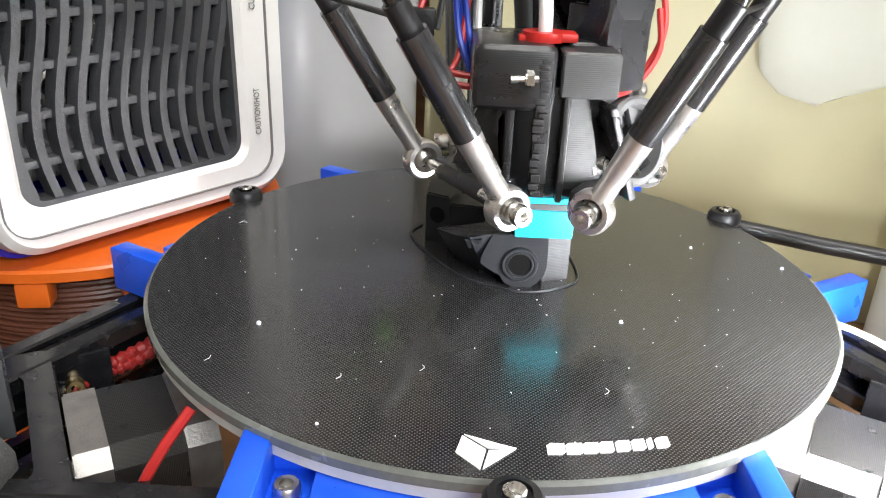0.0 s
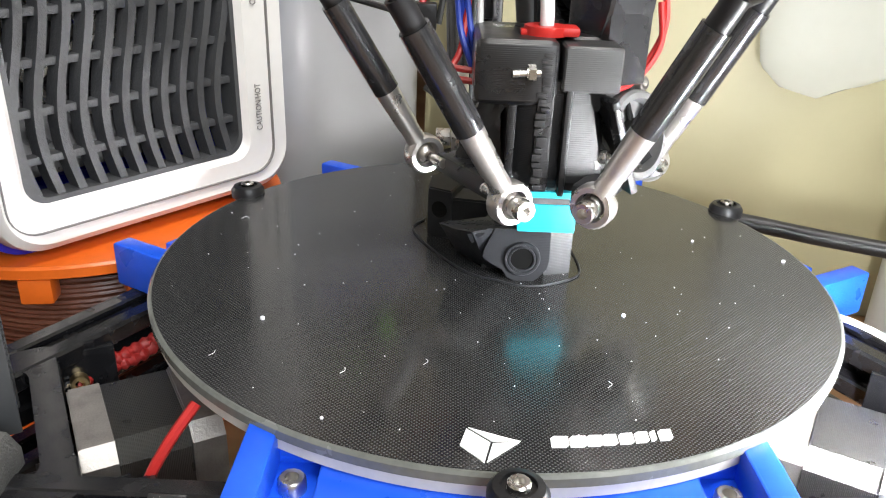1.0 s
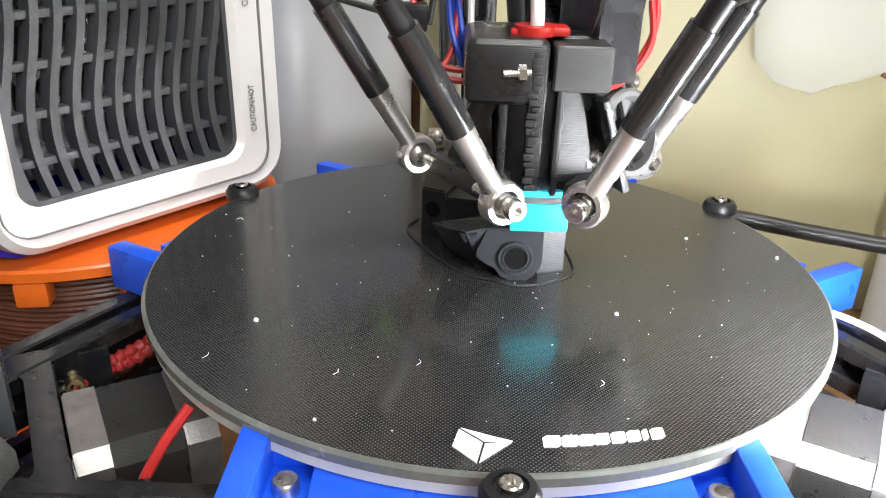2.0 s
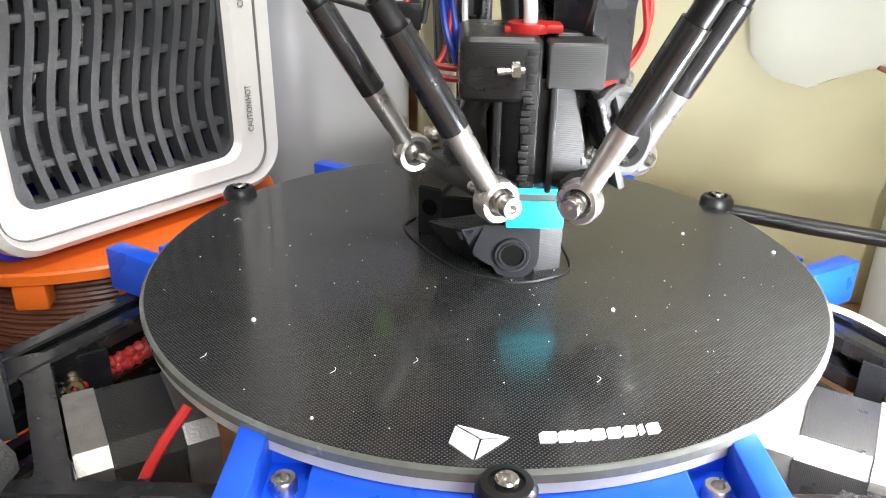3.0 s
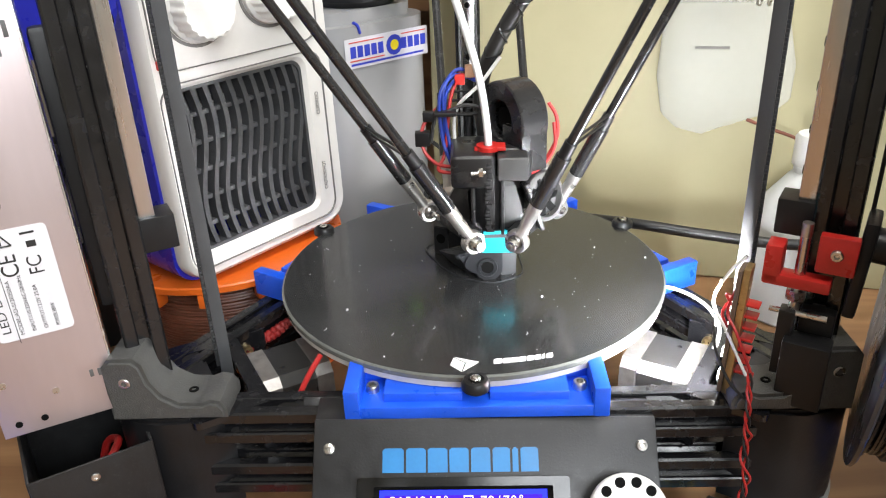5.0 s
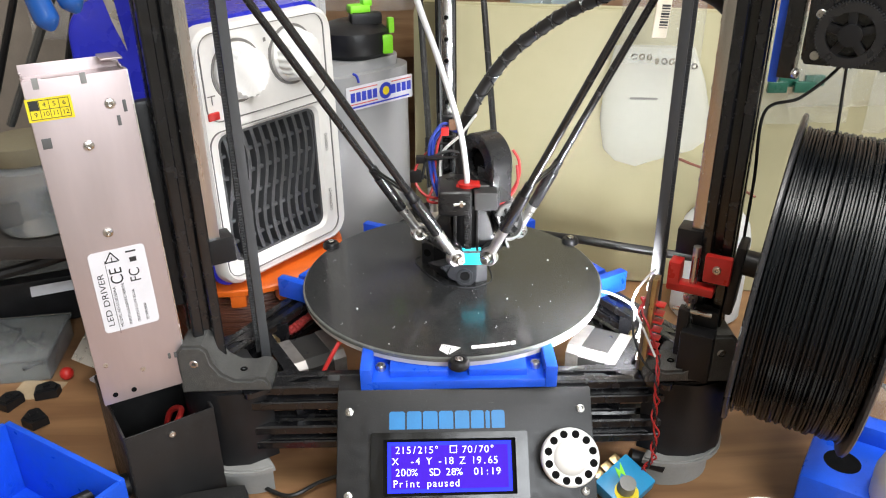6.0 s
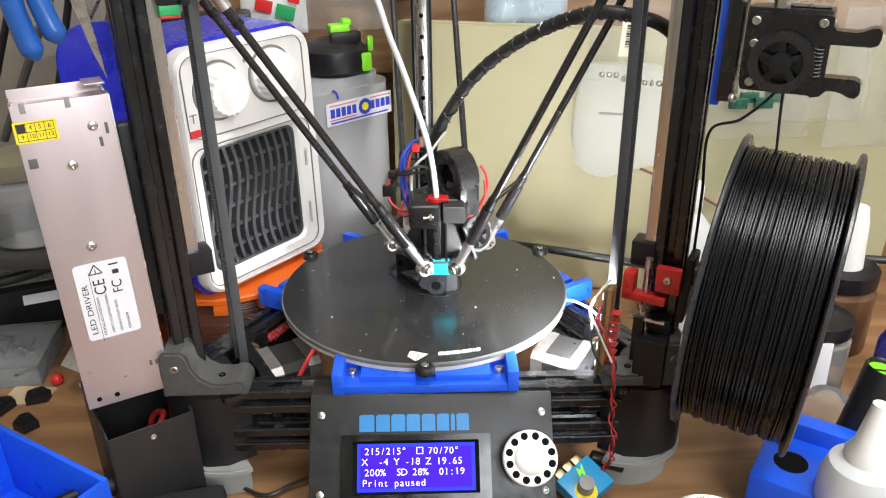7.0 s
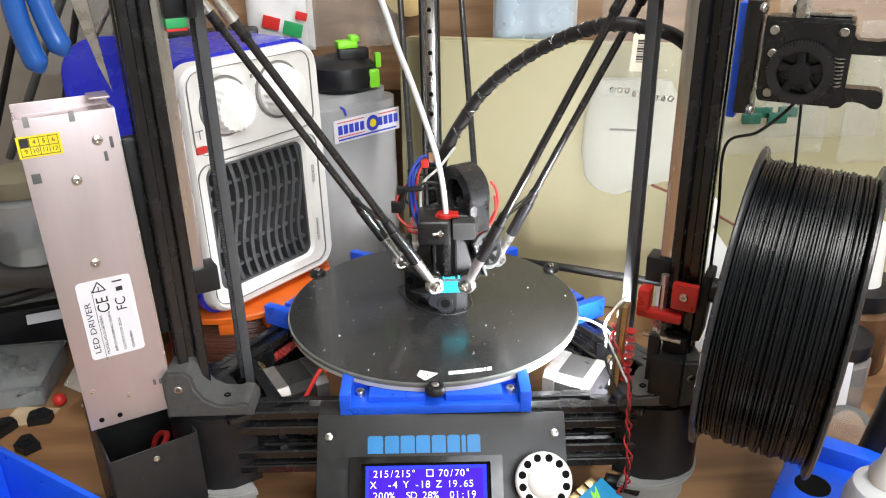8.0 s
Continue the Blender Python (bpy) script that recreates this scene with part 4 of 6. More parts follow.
# ---- printed part on the bed ----
part_m = pose(0, 0, ZB)
printed = thing("printed_bracket", part_m, "half printed black plastic bracket with a round hole on the bed", "printed part")
H = 0.0196


def upright(bm, face, y0, y1):
    """A block over an outline of (x, z), from y0 (front) back to y1."""
    lo = [bm.verts.new((x, y0, z)) for x, z in face]
    hi = [bm.verts.new((x, y1, z)) for x, z in face]
    n = len(face)
    bm.faces.new(lo)
    bm.faces.new(hi[::-1])
    for i in range(n):
        j = (i + 1) % n
        bm.faces.new((lo[i], hi[i], hi[j], lo[j]))


def taper(bm, low, high, z0, z1):
    """A block between two outlines of equal count."""
    p = [bm.verts.new((x, y, z0)) for x, y in low]
    q = [bm.verts.new((x, y, z1)) for x, y in high]
    for i in range(len(p)):
        j = (i + 1) % len(p)
        bm.faces.new((p[i], p[j], q[j], q[i]))
    bm.faces.new(p[::-1])
    bm.faces.new(q)


# front lug with the hole: its face narrows towards the bed
LUG = [(0.0020, H), (0.0004, 0.0160), (-0.0016, 0.0112), (-0.0018, 0.0085), (0.0012, 0.0062), (0.0050, 0.0042), (0.0070, 0.0012), (0.0098, 0.0), (0.0162, 0.0), (0.0182, 0.0016), (0.0206, 0.0048), (0.0212, 0.0080), (0.0210, H)]
bm = quick(upright, LUG, -0.0176, -0.0060)
part("front_lug", bm, M_PETG, printed, "flat lug face round the hole")
bm = bmesh.new()
prism(bm, [(0.0206, -0.0125), (0.0300, -0.0095), (0.0297, 0.0200), (0.0205, 0.0200)], 0, H - 0.0002, 0.0004)
part("side_wall", bm, M_PETG, printed)
bm = bmesh.new()
prism(bm, [(-0.0015, -0.0080), (0.0206, -0.0080), (0.0206, 0.0010), (0.0005, -0.0010)], 0, H - 0.0004, 0.0003)
prism(bm, [(0.0030, 0.0105), (0.0207, 0.0105), (0.0207, 0.0198), (0.0030, 0.0190)], 0, H - 0.0006, 0.0003)
prism(bm, [(0.0005, -0.0010), (0.0206, 0.0010), (0.0206, 0.0105), (0.0010, 0.0095)], 0, 0.0125)
part("core", bm, M_PETG, printed, "slotted middle with open infill")
# pointed wing that leans out over the bed
bm = quick(taper, [(-0.0105, 0.0060), (-0.0040, -0.0030), (0.0008, -0.0085), (0.0045, -0.0080), (0.0035, 0.0010), (-0.0040, 0.0070)], [(-0.0175, -0.0148), (-0.0120, -0.0196), (-0.0062, -0.0218), (0.0026, -0.0172), (0.0030, -0.0062), (-0.0040, -0.0086)], 0.0, H)
part("wing", bm, M_PETG, printed, "pointed overhanging wing")
bm = bmesh.new()
taper(bm, [(-0.0060, -0.0168), (-0.0030, -0.0150), (-0.0035, -0.0110), (-0.0065, -0.0120)], [(-0.0078, -0.0208), (-0.0020, -0.0206), (-0.0020, -0.0170), (-0.0070, -0.0170)], 0.0135, H - 0.0012)
part("gusset", bm, M_PETG, printed)
# beads of the last printed layer along the top
rq = random.Random(14)
bm = bmesh.new()
for (xa, ya), (xb, yb), n in (((-0.0160, -0.0150), (0.0205, -0.0150), 44), ((-0.0150, -0.0130), (0.0290, -0.0085), 52), ((-0.0080, -0.0195), (0.0200, -0.0170), 34), ((0.0225, -0.0080), (0.0255, 0.0190), 30), ((0.0278, -0.0080), (0.0278, 0.0190), 32), ((0.0050, 0.0125), (0.0200, 0.0130), 16)):
    for i in range(n):
        f = (i + rq.uniform(-0.3, 0.3)) / n
        w = rq.uniform(0.0003, 0.0009)
        bx(bm, (xa + (xb - xa) * f, ya + (yb - ya) * f + rq.uniform(-0.0007, 0.0007), H + 0.0001), (w, rq.uniform(0.0003, 0.0008), rq.uniform(0.0002, 0.0006)), 0, None)
tagged(part("top_bead", bm, M_PETG, printed, "rough beads of the last layer"), kind="stuff")
bm = bmesh.new()
prism(bm, [(-0.0222, 0.0218), (-0.0132, 0.0168), (-0.0085, 0.0300), (-0.0150, 0.0400), (-0.0212, 0.0380)], 0, H + 0.0002, 0.0006)
part("back_lug", bm, M_PETG, printed)
bm = bmesh.new()
prism(bm, [(-0.0132, 0.0180), (0.0030, 0.0150), (0.0120, 0.0205), (0.0120, 0.0290), (-0.0100, 0.0310)], 0, 0.0168, 0.0008)
part("back_wall", bm, M_PETG, printed)
bm = bmesh.new()
lathe(bm, [(0.0040, 0.0), (0.0064, 0.0), (0.0064, 0.0005), (0.0060, 0.0010), (0.0053, 0.0010), (0.0051, 0.0006), (0.0048, 0.0006), (0.0046, 0.0010), (0.0042, 0.0010), (0.0040, 0.0006)], 40, pose(0.0118, -0.0176, 0.0086, 90, 0, 0))
part("boss", bm, M_PETG, printed, "ring round the hole")
# flat black discs put the holes' inner shade on the faces
part("hole", quick(cy, (0.0118, -0.0180, 0.0086), (0.0118, -0.0170, 0.0086), 0.0040, seg=32), M_DARK, printed)
part("side_hole_shade", quick(cy, (-0.0179, 0.0190, 0.0115), (-0.0173, 0.0200, 0.0115), 0.0033, seg=24), M_DARK, printed)
bm = quick(pipe, [(-0.024, 0.036, 0.0004), (-0.028, 0.026, 0.0004), (-0.022, 0.010, 0.0004), (-0.008, -0.012, 0.0004), (0.004, -0.019, 0.0004), (0.012, -0.0225, 0.0004), (0.022, -0.0205, 0.0004), (0.0335, -0.0105, 0.0004), (0.0335, 0.010, 0.0004), (0.033, 0.02, 0.0004)], 0.0004, 6)
single("skirt_line", bm, M_PETG, pose(0, 0, ZB), "thin black skirt line printed round the bracket", "filament line")

# ---- fan heater ----
HM = pose(-0.1428, 0.053, 0.1818, -0.1, -0.45, 51.9)
heater = thing("fan_heater", HM @ pose(0.002, 0, -0.0745), "white and blue fan heater with dark wavy grille and two dials", "heater")


def he(name, bm, material, parent=None, label=""):
    bmesh.ops.transform(bm, matrix=pose(-0.002, 0, 0.0745), verts=bm.verts)
    return part(name, bm, material, parent or heater, label)


OW, OH, OC = 0.143, 0.212, (0.0063, 0.0314)
outer = [(x + OC[0], z + OC[1]) for x, z in rounded(OW, OH, 0.018, 8)]
inner = [(x, z) for x, z in rounded(0.1025, 0.1086, 0.009, 8)]
bm = bmesh.new()
ring = [[bm.verts.new((OC[0] + (x - OC[0]) * k, y, OC[1] + (z - OC[1]) * k)) for x, z in outer] for k, y in ((0.995, 0.016), (1.0, 0.010), (0.985, 0.002), (0.955, -0.001), (0.93, 0.0))]
ring += [[bm.verts.new((x * k, y, z * k)) for x, z in inner] for k, y in ((1.05, 0.0), (1.0, 0.003), (1.0, 0.014))]
for p, q in zip(ring, ring[1:]):
    for i in range(len(p)):
        j = (i + 1) % len(p)
        bm.faces.new((p[i], p[j], q[j], q[i]))
he("front_panel", bm, M_HEATER, label="white front panel")
bm = bmesh.new()
lo = [[bm.verts.new((OC[0] + (x - OC[0]) * k, y, OC[1] + (z - OC[1]) * k)) for x, z in outer] for k, y in ((0.99, 0.0125), (1.024, 0.013), (1.028, 0.016), (1.028, 0.105), (0.97, 0.118))]
for p, q in zip(lo, lo[1:]):
    for i in range(len(p)):
        j = (i + 1) % len(p)
        bm.faces.new((p[i], p[j], q[j], q[i]))
bm.faces.new(lo[-1])
he("body", bm, M_HEATER_BLUE, label="blue plastic body")
# dark sheet stands in for the shaded depth behind the grille
he("cavity_shade", quick(bx, (0, 0.040, 0), (0.104, 0.002, 0.111), 0), M_SPOOL)
bm = quick(lathe, [(0.030, -0.002), (0.034, -0.002), (0.034, 0.002), (0.030, 0.002)], 32, pose(-0.004, 0.030, 0.004, 90, 0, 0))
for k in range(5):
    a = 2 * math.pi * k / 5
    bx(bm, (0.018, 0, 0), (0.026, 0.010, 0.002), 0.0004, pose(-0.004, 0.030, 0.004) @ pose(0, 0, 0, 0, math.degrees(a), 0) @ pose(0, 0, 0, 25, 0, 0))
cy(bm, (-0.004, 0.022, 0.004), (-0.004, 0.036, 0.004), 0.008)
he("fan_wheel", bm, M_STEEL)


def wavy(u):
    return -0.0047 * math.sin(2 * math.pi * u)


for k in range(11):
    x0 = -0.0450 + k * 0.0090
    bm = bmesh.new()
    rows = []
    for i in range(33):
        u = i / 32
        x, z = x0 + wavy(u), -0.0545 + u * 0.109
        rows.append([bm.verts.new((x + dx, y, z)) for dx, y in ((-0.0017, 0.004), (0.0017, 0.004), (0.0019, 0.012), (-0.0019, 0.012))])
    for p, q in zip(rows, rows[1:]):
        for i in range(4):
            j = (i + 1) % 4
            bm.faces.new((p[i], p[j], q[j], q[i]))
    he("grille_bar", bm, M_GRILLE)
for k in range(5):
    he("cross_bar", quick(bx, (0, 0.0095, -0.0383 + k * 0.0185), (0.104, 0.006, 0.0032), 0.0006), M_GRILLE)
bm = bmesh.new()
frame_ring(bm, rounded(0.1035, 0.1096, 0.009, 8), rounded(0.0985, 0.1046, 0.008, 8), 0.0028, 0.014)
he("grille_frame", bm, M_GRILLE)
for x, z in ((-0.0260, 0.1010), (0.0300, 0.1035)):
    bm = bmesh.new()
    rows = []
    for base, amp, h in ((0.0215, 0.0, 0.0), (0.0215, 0.0, 0.004), (0.0196, 0.0004, 0.006), (0.0190, 0.0006, 0.014), (0.0174, 0.0005, 0.0172), (0.0060, 0.0, 0.0182)):
        rows.append([bm.verts.new((x + (base + amp * math.cos(20 * a)) * math.cos(a), 0.0005 - h, z + (base + amp * math.cos(20 * a)) * math.sin(a))) for a in (2 * math.pi * i / 160 for i in range(160))])
    for p, q in zip(rows, rows[1:]):
        for i in range(160):
            j = (i + 1) % 160
            bm.faces.new((p[i], p[j], q[j], q[i]))
    bm.faces.new(rows[-1])
    he("dial", bm, M_KNOB, label="white fluted dial")
    bm = quick(lathe, [(0.0222, 0.0), (0.0242, 0.0), (0.0242, 0.0012), (0.0222, 0.0012)], 40, pose(x, 0.0003, z, 90, 0, 0))
    he("dial_ring", bm, M_INK_GREY)
he("lamp", quick(bx, (-0.0535, -0.0005, 0.0716), (0.010, 0.003, 0.0060), 0.001), M_RED, label="red indicator lens")
# thin grey outlines paint the shade of the panel's grooves
bm = bmesh.new()
for w, h, x, z in ((0.128, 0.124, 0.003, -0.003), (0.126, 0.066, 0.004, 0.099)):
    frame_ring(bm, [(p + x, q + z) for p, q in rounded(w, h, 0.012, 6)], [(p + x, q + z) for p, q in rounded(w - 0.0010, h - 0.0010, 0.0115, 6)], -0.0014, 0.0)
he("groove_shade", bm, M_INK_GREY)
bm = bmesh.new()
for k in range(4):
    bx(bm, (0.0085 + 0.006 * math.cos(k * 0.9), -0.0008, 0.094 + 0.0085 * k), (0.0022, 0.0004, 0.003), 0)
bx(bm, (-0.0535, -0.0012, 0.087), (0.007, 0.0004, 0.0008), 0)
bx(bm, (-0.0535, -0.0012, 0.084), (0.0008, 0.0004, 0.007), 0)
he("dial_mark", bm, M_INK_GREY)
TX = pose(-0.002, 0, 0.0745)
words("lettering", "CAUTION/HOT", 0.0046, M_INK_GREY, heater, TX @ pose(0.0590, -0.0012, -0.033, 90, -90, 0), 0.0001, width=0.022)
words("lettering", "CUIDADO", 0.0046, M_INK_GREY, heater, TX @ pose(0.0595, -0.0012, 0.0215, 90, -90, 0), 0.0001, width=0.016)

# orange filament spool lying under the heater
stand = thing("orange_spool", pose(-0.190, 0.100, ZT), "orange plastic spool of reddish brown filament lying under the heater", "filament spool")
SPH = 0.1035 - ZT
for z in (0.0, SPH - 0.006):
    part("flange", quick(lathe, [(0.028, z), (0.0895, z), (0.0910, z + 0.001), (0.0910, z + 0.005), (0.0900, z + 0.006), (0.028, z + 0.006)], 72), M_ORANGE, stand, "orange moulded flange")
for k in range(14):
    bm = quick(bx, (0.0855, 0, SPH - 0.011), (0.010, 0.013, 0.011), 0.0015, pose(0, 0, 0, 0, 0, 360 * k / 14 - 82))
    part("lug", bm, M_ORANGE, stand)
bm = bmesh.new()
rk = random.Random(17)
for k in range(32):
    z = 0.008 + k * (SPH - 0.018) / 31
    r = 0.0680 + rk.uniform(-0.0006, 0.0008)
    lathe(bm, [(r - 0.004, z - 0.0013), (r - 0.0006, z - 0.0011), (r, z), (r - 0.0006, z + 0.0011), (r - 0.004, z + 0.0013)], 60)
tagged(part("filament", bm, mat("brown_filament", (0.16, 0.055, 0.030), 0.45, var=0.3, bump=0.3, bscale=400), stand, "reddish brown wound filament"), kind="stuff")
part("core", quick(lathe, [(0.026, 0.002), (0.0645, 0.002), (0.0645, SPH - 0.002), (0.026, SPH - 0.002)], 48), M_ORANGE, stand)

# ---- power supply on the left tower ----
PM = pose(-0.2072, -0.1303, 0.2124, -2.6, -0.6, 28.0)
psu = thing("power_supply", PM @ pose(0, 0, -0.107), "pinkish aluminium led driver power supply hung beside the left tower".replace("left ", ""), "power supply")


def ps(name, bm, material, label="", parent=None):
    bmesh.ops.transform(bm, matrix=pose(0, 0, 0.107), verts=bm.verts)
    return part(name, bm, material, parent or psu, label)


for nm, c, sz in (("front_cover", (0, 0.0006, -0.001), (0.055, 0.0012, 0.211)), ("side_cover", (-0.0270, 0.0176, -0.001), (0.0012, 0.0326, 0.211)), ("back_cover", (0.0, 0.0345, 0.0), (0.055, 0.0012, 0.217)), ("top_cover", (0.0, 0.0175, 0.101), (0.0526, 0.0326, 0.0012)), ("bottom_cover", (0.0, 0.0175, -0.1058), (0.0526, 0.0326, 0.0012)), ("top_bead", (-0.004, 0.014, 0.1024), (0.026, 0.010, 0.0014)), ("top_flap", (0.0215, 0.022, 0.1095), (0.012, 0.024, 0.0012))):
    ps(nm, quick(bx, c, sz, 0.0003), M_PSU, "brushed pinkish aluminium sheet")
# paler metal on this side carries the edge's highlight in its colour
ps("side_plate", quick(bx, (0.0272, 0.017, -0.001), (0.0014, 0.034, 0.211), 0.0004), mat("side_highlight_metal", (0.8, 0.78, 0.76), 0.25, 0.9, 0.08, 60), "side plate made paler for its bright highlight")
for x in (-0.0208, 0.0037):
    ps("notch", quick(bx, (x, -0.0002, 0.1025), (0.0032, 0.0006, 0.0062), 0.0002), M_GREY_BRACKET)
YL = ps("date_label", quick(bx, (-0.0165, -0.0002, 0.0882), (0.0235, 0.0004, 0.0128), 0.0), M_YELLOW, "yellow label with numbered boxes")
bm = bmesh.new()
for k in range(5):
    bx(bm, (-0.0267 + k * 0.0051, -0.0005, 0.0882), (0.0003, 0.0002, 0.0104), 0)
for k in range(3):
    bx(bm, (-0.0165, -0.0005, 0.0830 + k * 0.0052), (0.0206, 0.0002, 0.0003), 0)
bx(bm, (-0.0242, -0.0005, 0.0908), (0.0046, 0.0002, 0.0048), 0)
ps("grid", bm, M_INK, parent=YL)
for k, tx in enumerate(("4", "5", "6")):
    words("number", tx, 0.0036, M_INK, psu, pose(-0.0190 + k * 0.0051, -0.0005, 0.0908 + 0.107, 90, 0, 0), 0.00005)
for k, tx in enumerate(("9", "10", "11", "12")):
    words("number", tx, 0.0036, M_INK, psu, pose(-0.0241 + k * 0.0051, -0.0005, 0.0856 + 0.107, 90, 0, 0), 0.00005)
bm = bmesh.new()
prism(bm, rounded(0.033, 0.0545, 0.0025, 4), 0, 0.0003)
bmesh.ops.transform(bm, matrix=pose(0, -0.0001, -0.0285, 90, 0, 0), verts=bm.verts)
WL = ps("rating_label", bm, M_STICKER, "white rating label with black print")
LT = pose(0, -0.0005, -0.0285 + 0.107, 90, -90, 0)
words("lettering", "LED DRIVER", 0.0052, M_INK, psu, LT @ pose(-0.0050, 0.0118, 0), 0.00005, width=0.036)
words("lettering", "MODEL:AD-S1202S0AA", 0.0024, M_INK, psu, LT @ pose(-0.0110, 0.0058, 0), 0.00005, width=0.028)
words("lettering", "INPUT:110-220VAC-50/60Hz", 0.0024, M_INK, psu, LT @ pose(-0.0100, 0.0006, 0), 0.00005, width=0.029)
words("lettering", "OUTPUT:12.0V 25.0A", 0.0024, M_INK, psu, LT @ pose(-0.0130, -0.0046, 0), 0.00005, width=0.023)
words("lettering", "POWER:300W", 0.0024, M_INK, psu, LT @ pose(-0.0185, -0.0098, 0), 0.00005, width=0.012)
words("lettering", "CE", 0.0105, M_INK, psu, LT @ pose(0.0098, 0.0025, 0), 0.00005, width=0.0105)
words("lettering", "FC", 0.0090, M_INK, psu, LT @ pose(0.0080, -0.0080, 0), 0.00005, width=0.0085)
bm = bmesh.new()
bx(bm, (-0.004, 0.0078, 0), (0.050, 0.0003, 0.0002), 0)
tri_ = [(0.0195, -0.0005), (0.0195, 0.0075), (0.0258, 0.0035)]
for i in range(3):
    cy(bm, (*tri_[i], 0), (*tri_[(i + 1) % 3], 0), 0.0004, seg=6)
bx(bm, (0.0208, 0.0035, 0), (0.0036, 0.0006, 0.0002), 0, None)
bx(bm, (0.0185, -0.0085, 0), (0.003, 0.004, 0.0002), 0)
bx(bm, (0.0240, -0.0080, 0), (0.0010, 0.006, 0.0002), 0)
bmesh.ops.transform(bm, matrix=LT, verts=bm.verts)
part("print_line", bm, M_INK, psu)
for x, z in ((-0.0013, 0.0641), (-0.0018, 0.0101), (0.0147, 0.0864)):
    bm = quick(lathe, [(0.0, 0), (0.0032, 0), (0.0028, 0.001), (0.0014, 0.0014), (0.0007, 0.0008), (0, 0.0008)], 16, pose(x, 0, z, 90, 0, 0))
    ps("screw", bm, M_STEEL)
# dark grey patches stand in for the shade in the slots
for x, z, w, h in ((0.0224, 0.0841, 0.002, 0.007), (0.0178, 0.0761, 0.002, 0.006), (-0.0223, 0.069, 0.005, 0.006), (0.0175, -0.0833, 0.0018, 0.004), (0.0213, -0.0837, 0.0018, 0.004)):
    ps("slot", quick(bx, (x, -0.0001, z), (w, 0.0006, h), 0.0002), M_FAN_GREY)
# black discs imitate shaded holes, steel discs the ones that shine
for x, z, mt in ((-0.0198, -0.1004, M_DARK), (-0.0082, -0.1004, M_DARK), (0.0, -0.0875, M_STEEL), (-0.0212, -0.0776, M_STEEL)):
    ps("hole", quick(cy, (x, -0.0003, z), (x, 0.0002, z), 0.0017, seg=16), mt)
bm = bmesh.new()
bx(bm, (0.0365, 0.022, 0.012), (0.014, 0.010, 0.140), 0.003)
single("black_cover", bm, M_BLACK, PM, "black plastic cover strip between power supply and tower", "cover")

# ---- filament spool on the right tower's holder ----
U, N = Vector((0.866, -0.5, 0)), Vector((-0.5, -0.866, 0))
SM = Matrix.Translation((0.2319, -0.1348, 0.1807)) @ pose(0, 0, 0, 0, 0, -28.9) @ pose(0, 0, 0, 0, 3.35, 0)
spool = thing("filament_spool", SM, "nearly full black spool of black filament on a holder", "filament spool")
rs = random.Random(3)
for s in (-1, 1):
    bm = bmesh.new()
    lathe(bm, [(0.010, -0.0016), (0.0995, -0.0016), (0.1007, -0.0008), (0.1007, 0.0008), (0.0995, 0.0016), (0.010, 0.0016)], 96, pose(s * 0.0342, 0, 0, 0, 90, 0))
    part("flange", bm, M_SPOOL, spool, "black plastic flange")
part("hub", quick(lathe, [(0.026, -0.0322), (0.030, -0.0322), (0.030, 0.0322), (0.026, 0.0322)], 48, pose(0, 0, 0, 0, 90, 0)), M_SPOOL, spool)
bm = bmesh.new()
for layer, (R_, cnt) in enumerate(((0.0905, 36), (0.0925, 36))):
    for k in range(cnt):
        x0 = -0.0306 + k * 0.0612 / (cnt - 1)
        ph, amp, rr = rs.uniform(0, 6.28), rs.uniform(0.0001, 0.0011 if layer else 0.0004), R_ + rs.uniform(-0.0007, 0.0009)
        rings = []
        seg = 72
        for i in range(seg):
            a = 2 * math.pi * i / seg
            r_ = rr + 0.0005 * math.sin(3 * a + ph)
            x = max(-0.0310, min(0.0310, x0 + amp * math.sin(a + ph)))
            rings.append([bm.verts.new((x + 0.0009 * math.cos(b), (r_ + 0.0009 * math.sin(b)) * math.cos(a), (r_ + 0.0009 * math.sin(b)) * math.sin(a))) for b in (0, 1.047, 2.094, 3.1416, 4.189, 5.236)])
        for i in range(seg):
            p, q = rings[i], rings[(i + 1) % seg]
            for m_ in range(6):
                o = (m_ + 1) % 6
                bm.faces.new((p[m_], p[o], q[o], q[m_]))
lathe(bm, [(0.030, -0.0312), (0.0897, -0.0312), (0.0897, 0.0312), (0.030, 0.0312)], 72, pose(0, 0, 0, 0, 90, 0))
tagged(part("filament", bm, M_FILAMENT, spool, "glossy black wound filament"), kind="stuff")
bm = bmesh.new()
cy(bm, (-0.052, 0, 0.001), (0.034, 0, 0.001), 0.0085, seg=32)
bx(bm, (-0.050, 0, -0.010), (0.006, 0.022, 0.050), 0.002)
single("spool_holder", bm, M_BLACK, SM, "black plastic spool holder arm on the tower", "spool holder")

# ---- extruder on the right tower ----
XM = Matrix.Translation((X0, 0, 0)) @ pose(0, 0, 0, 0, 0, -30)
extr = thing("extruder", XM @ pose(0.2530, -0.010, 0.3385), "black geared filament extruder bolted to the tower", "extruder")


def xp(name, bm, material, label="", parent=None):
    bmesh.ops.transform(bm, matrix=pose(-0.2508, 0.010, -0.340), verts=bm.verts)
    return part(name, bm, material, parent or extr, label)


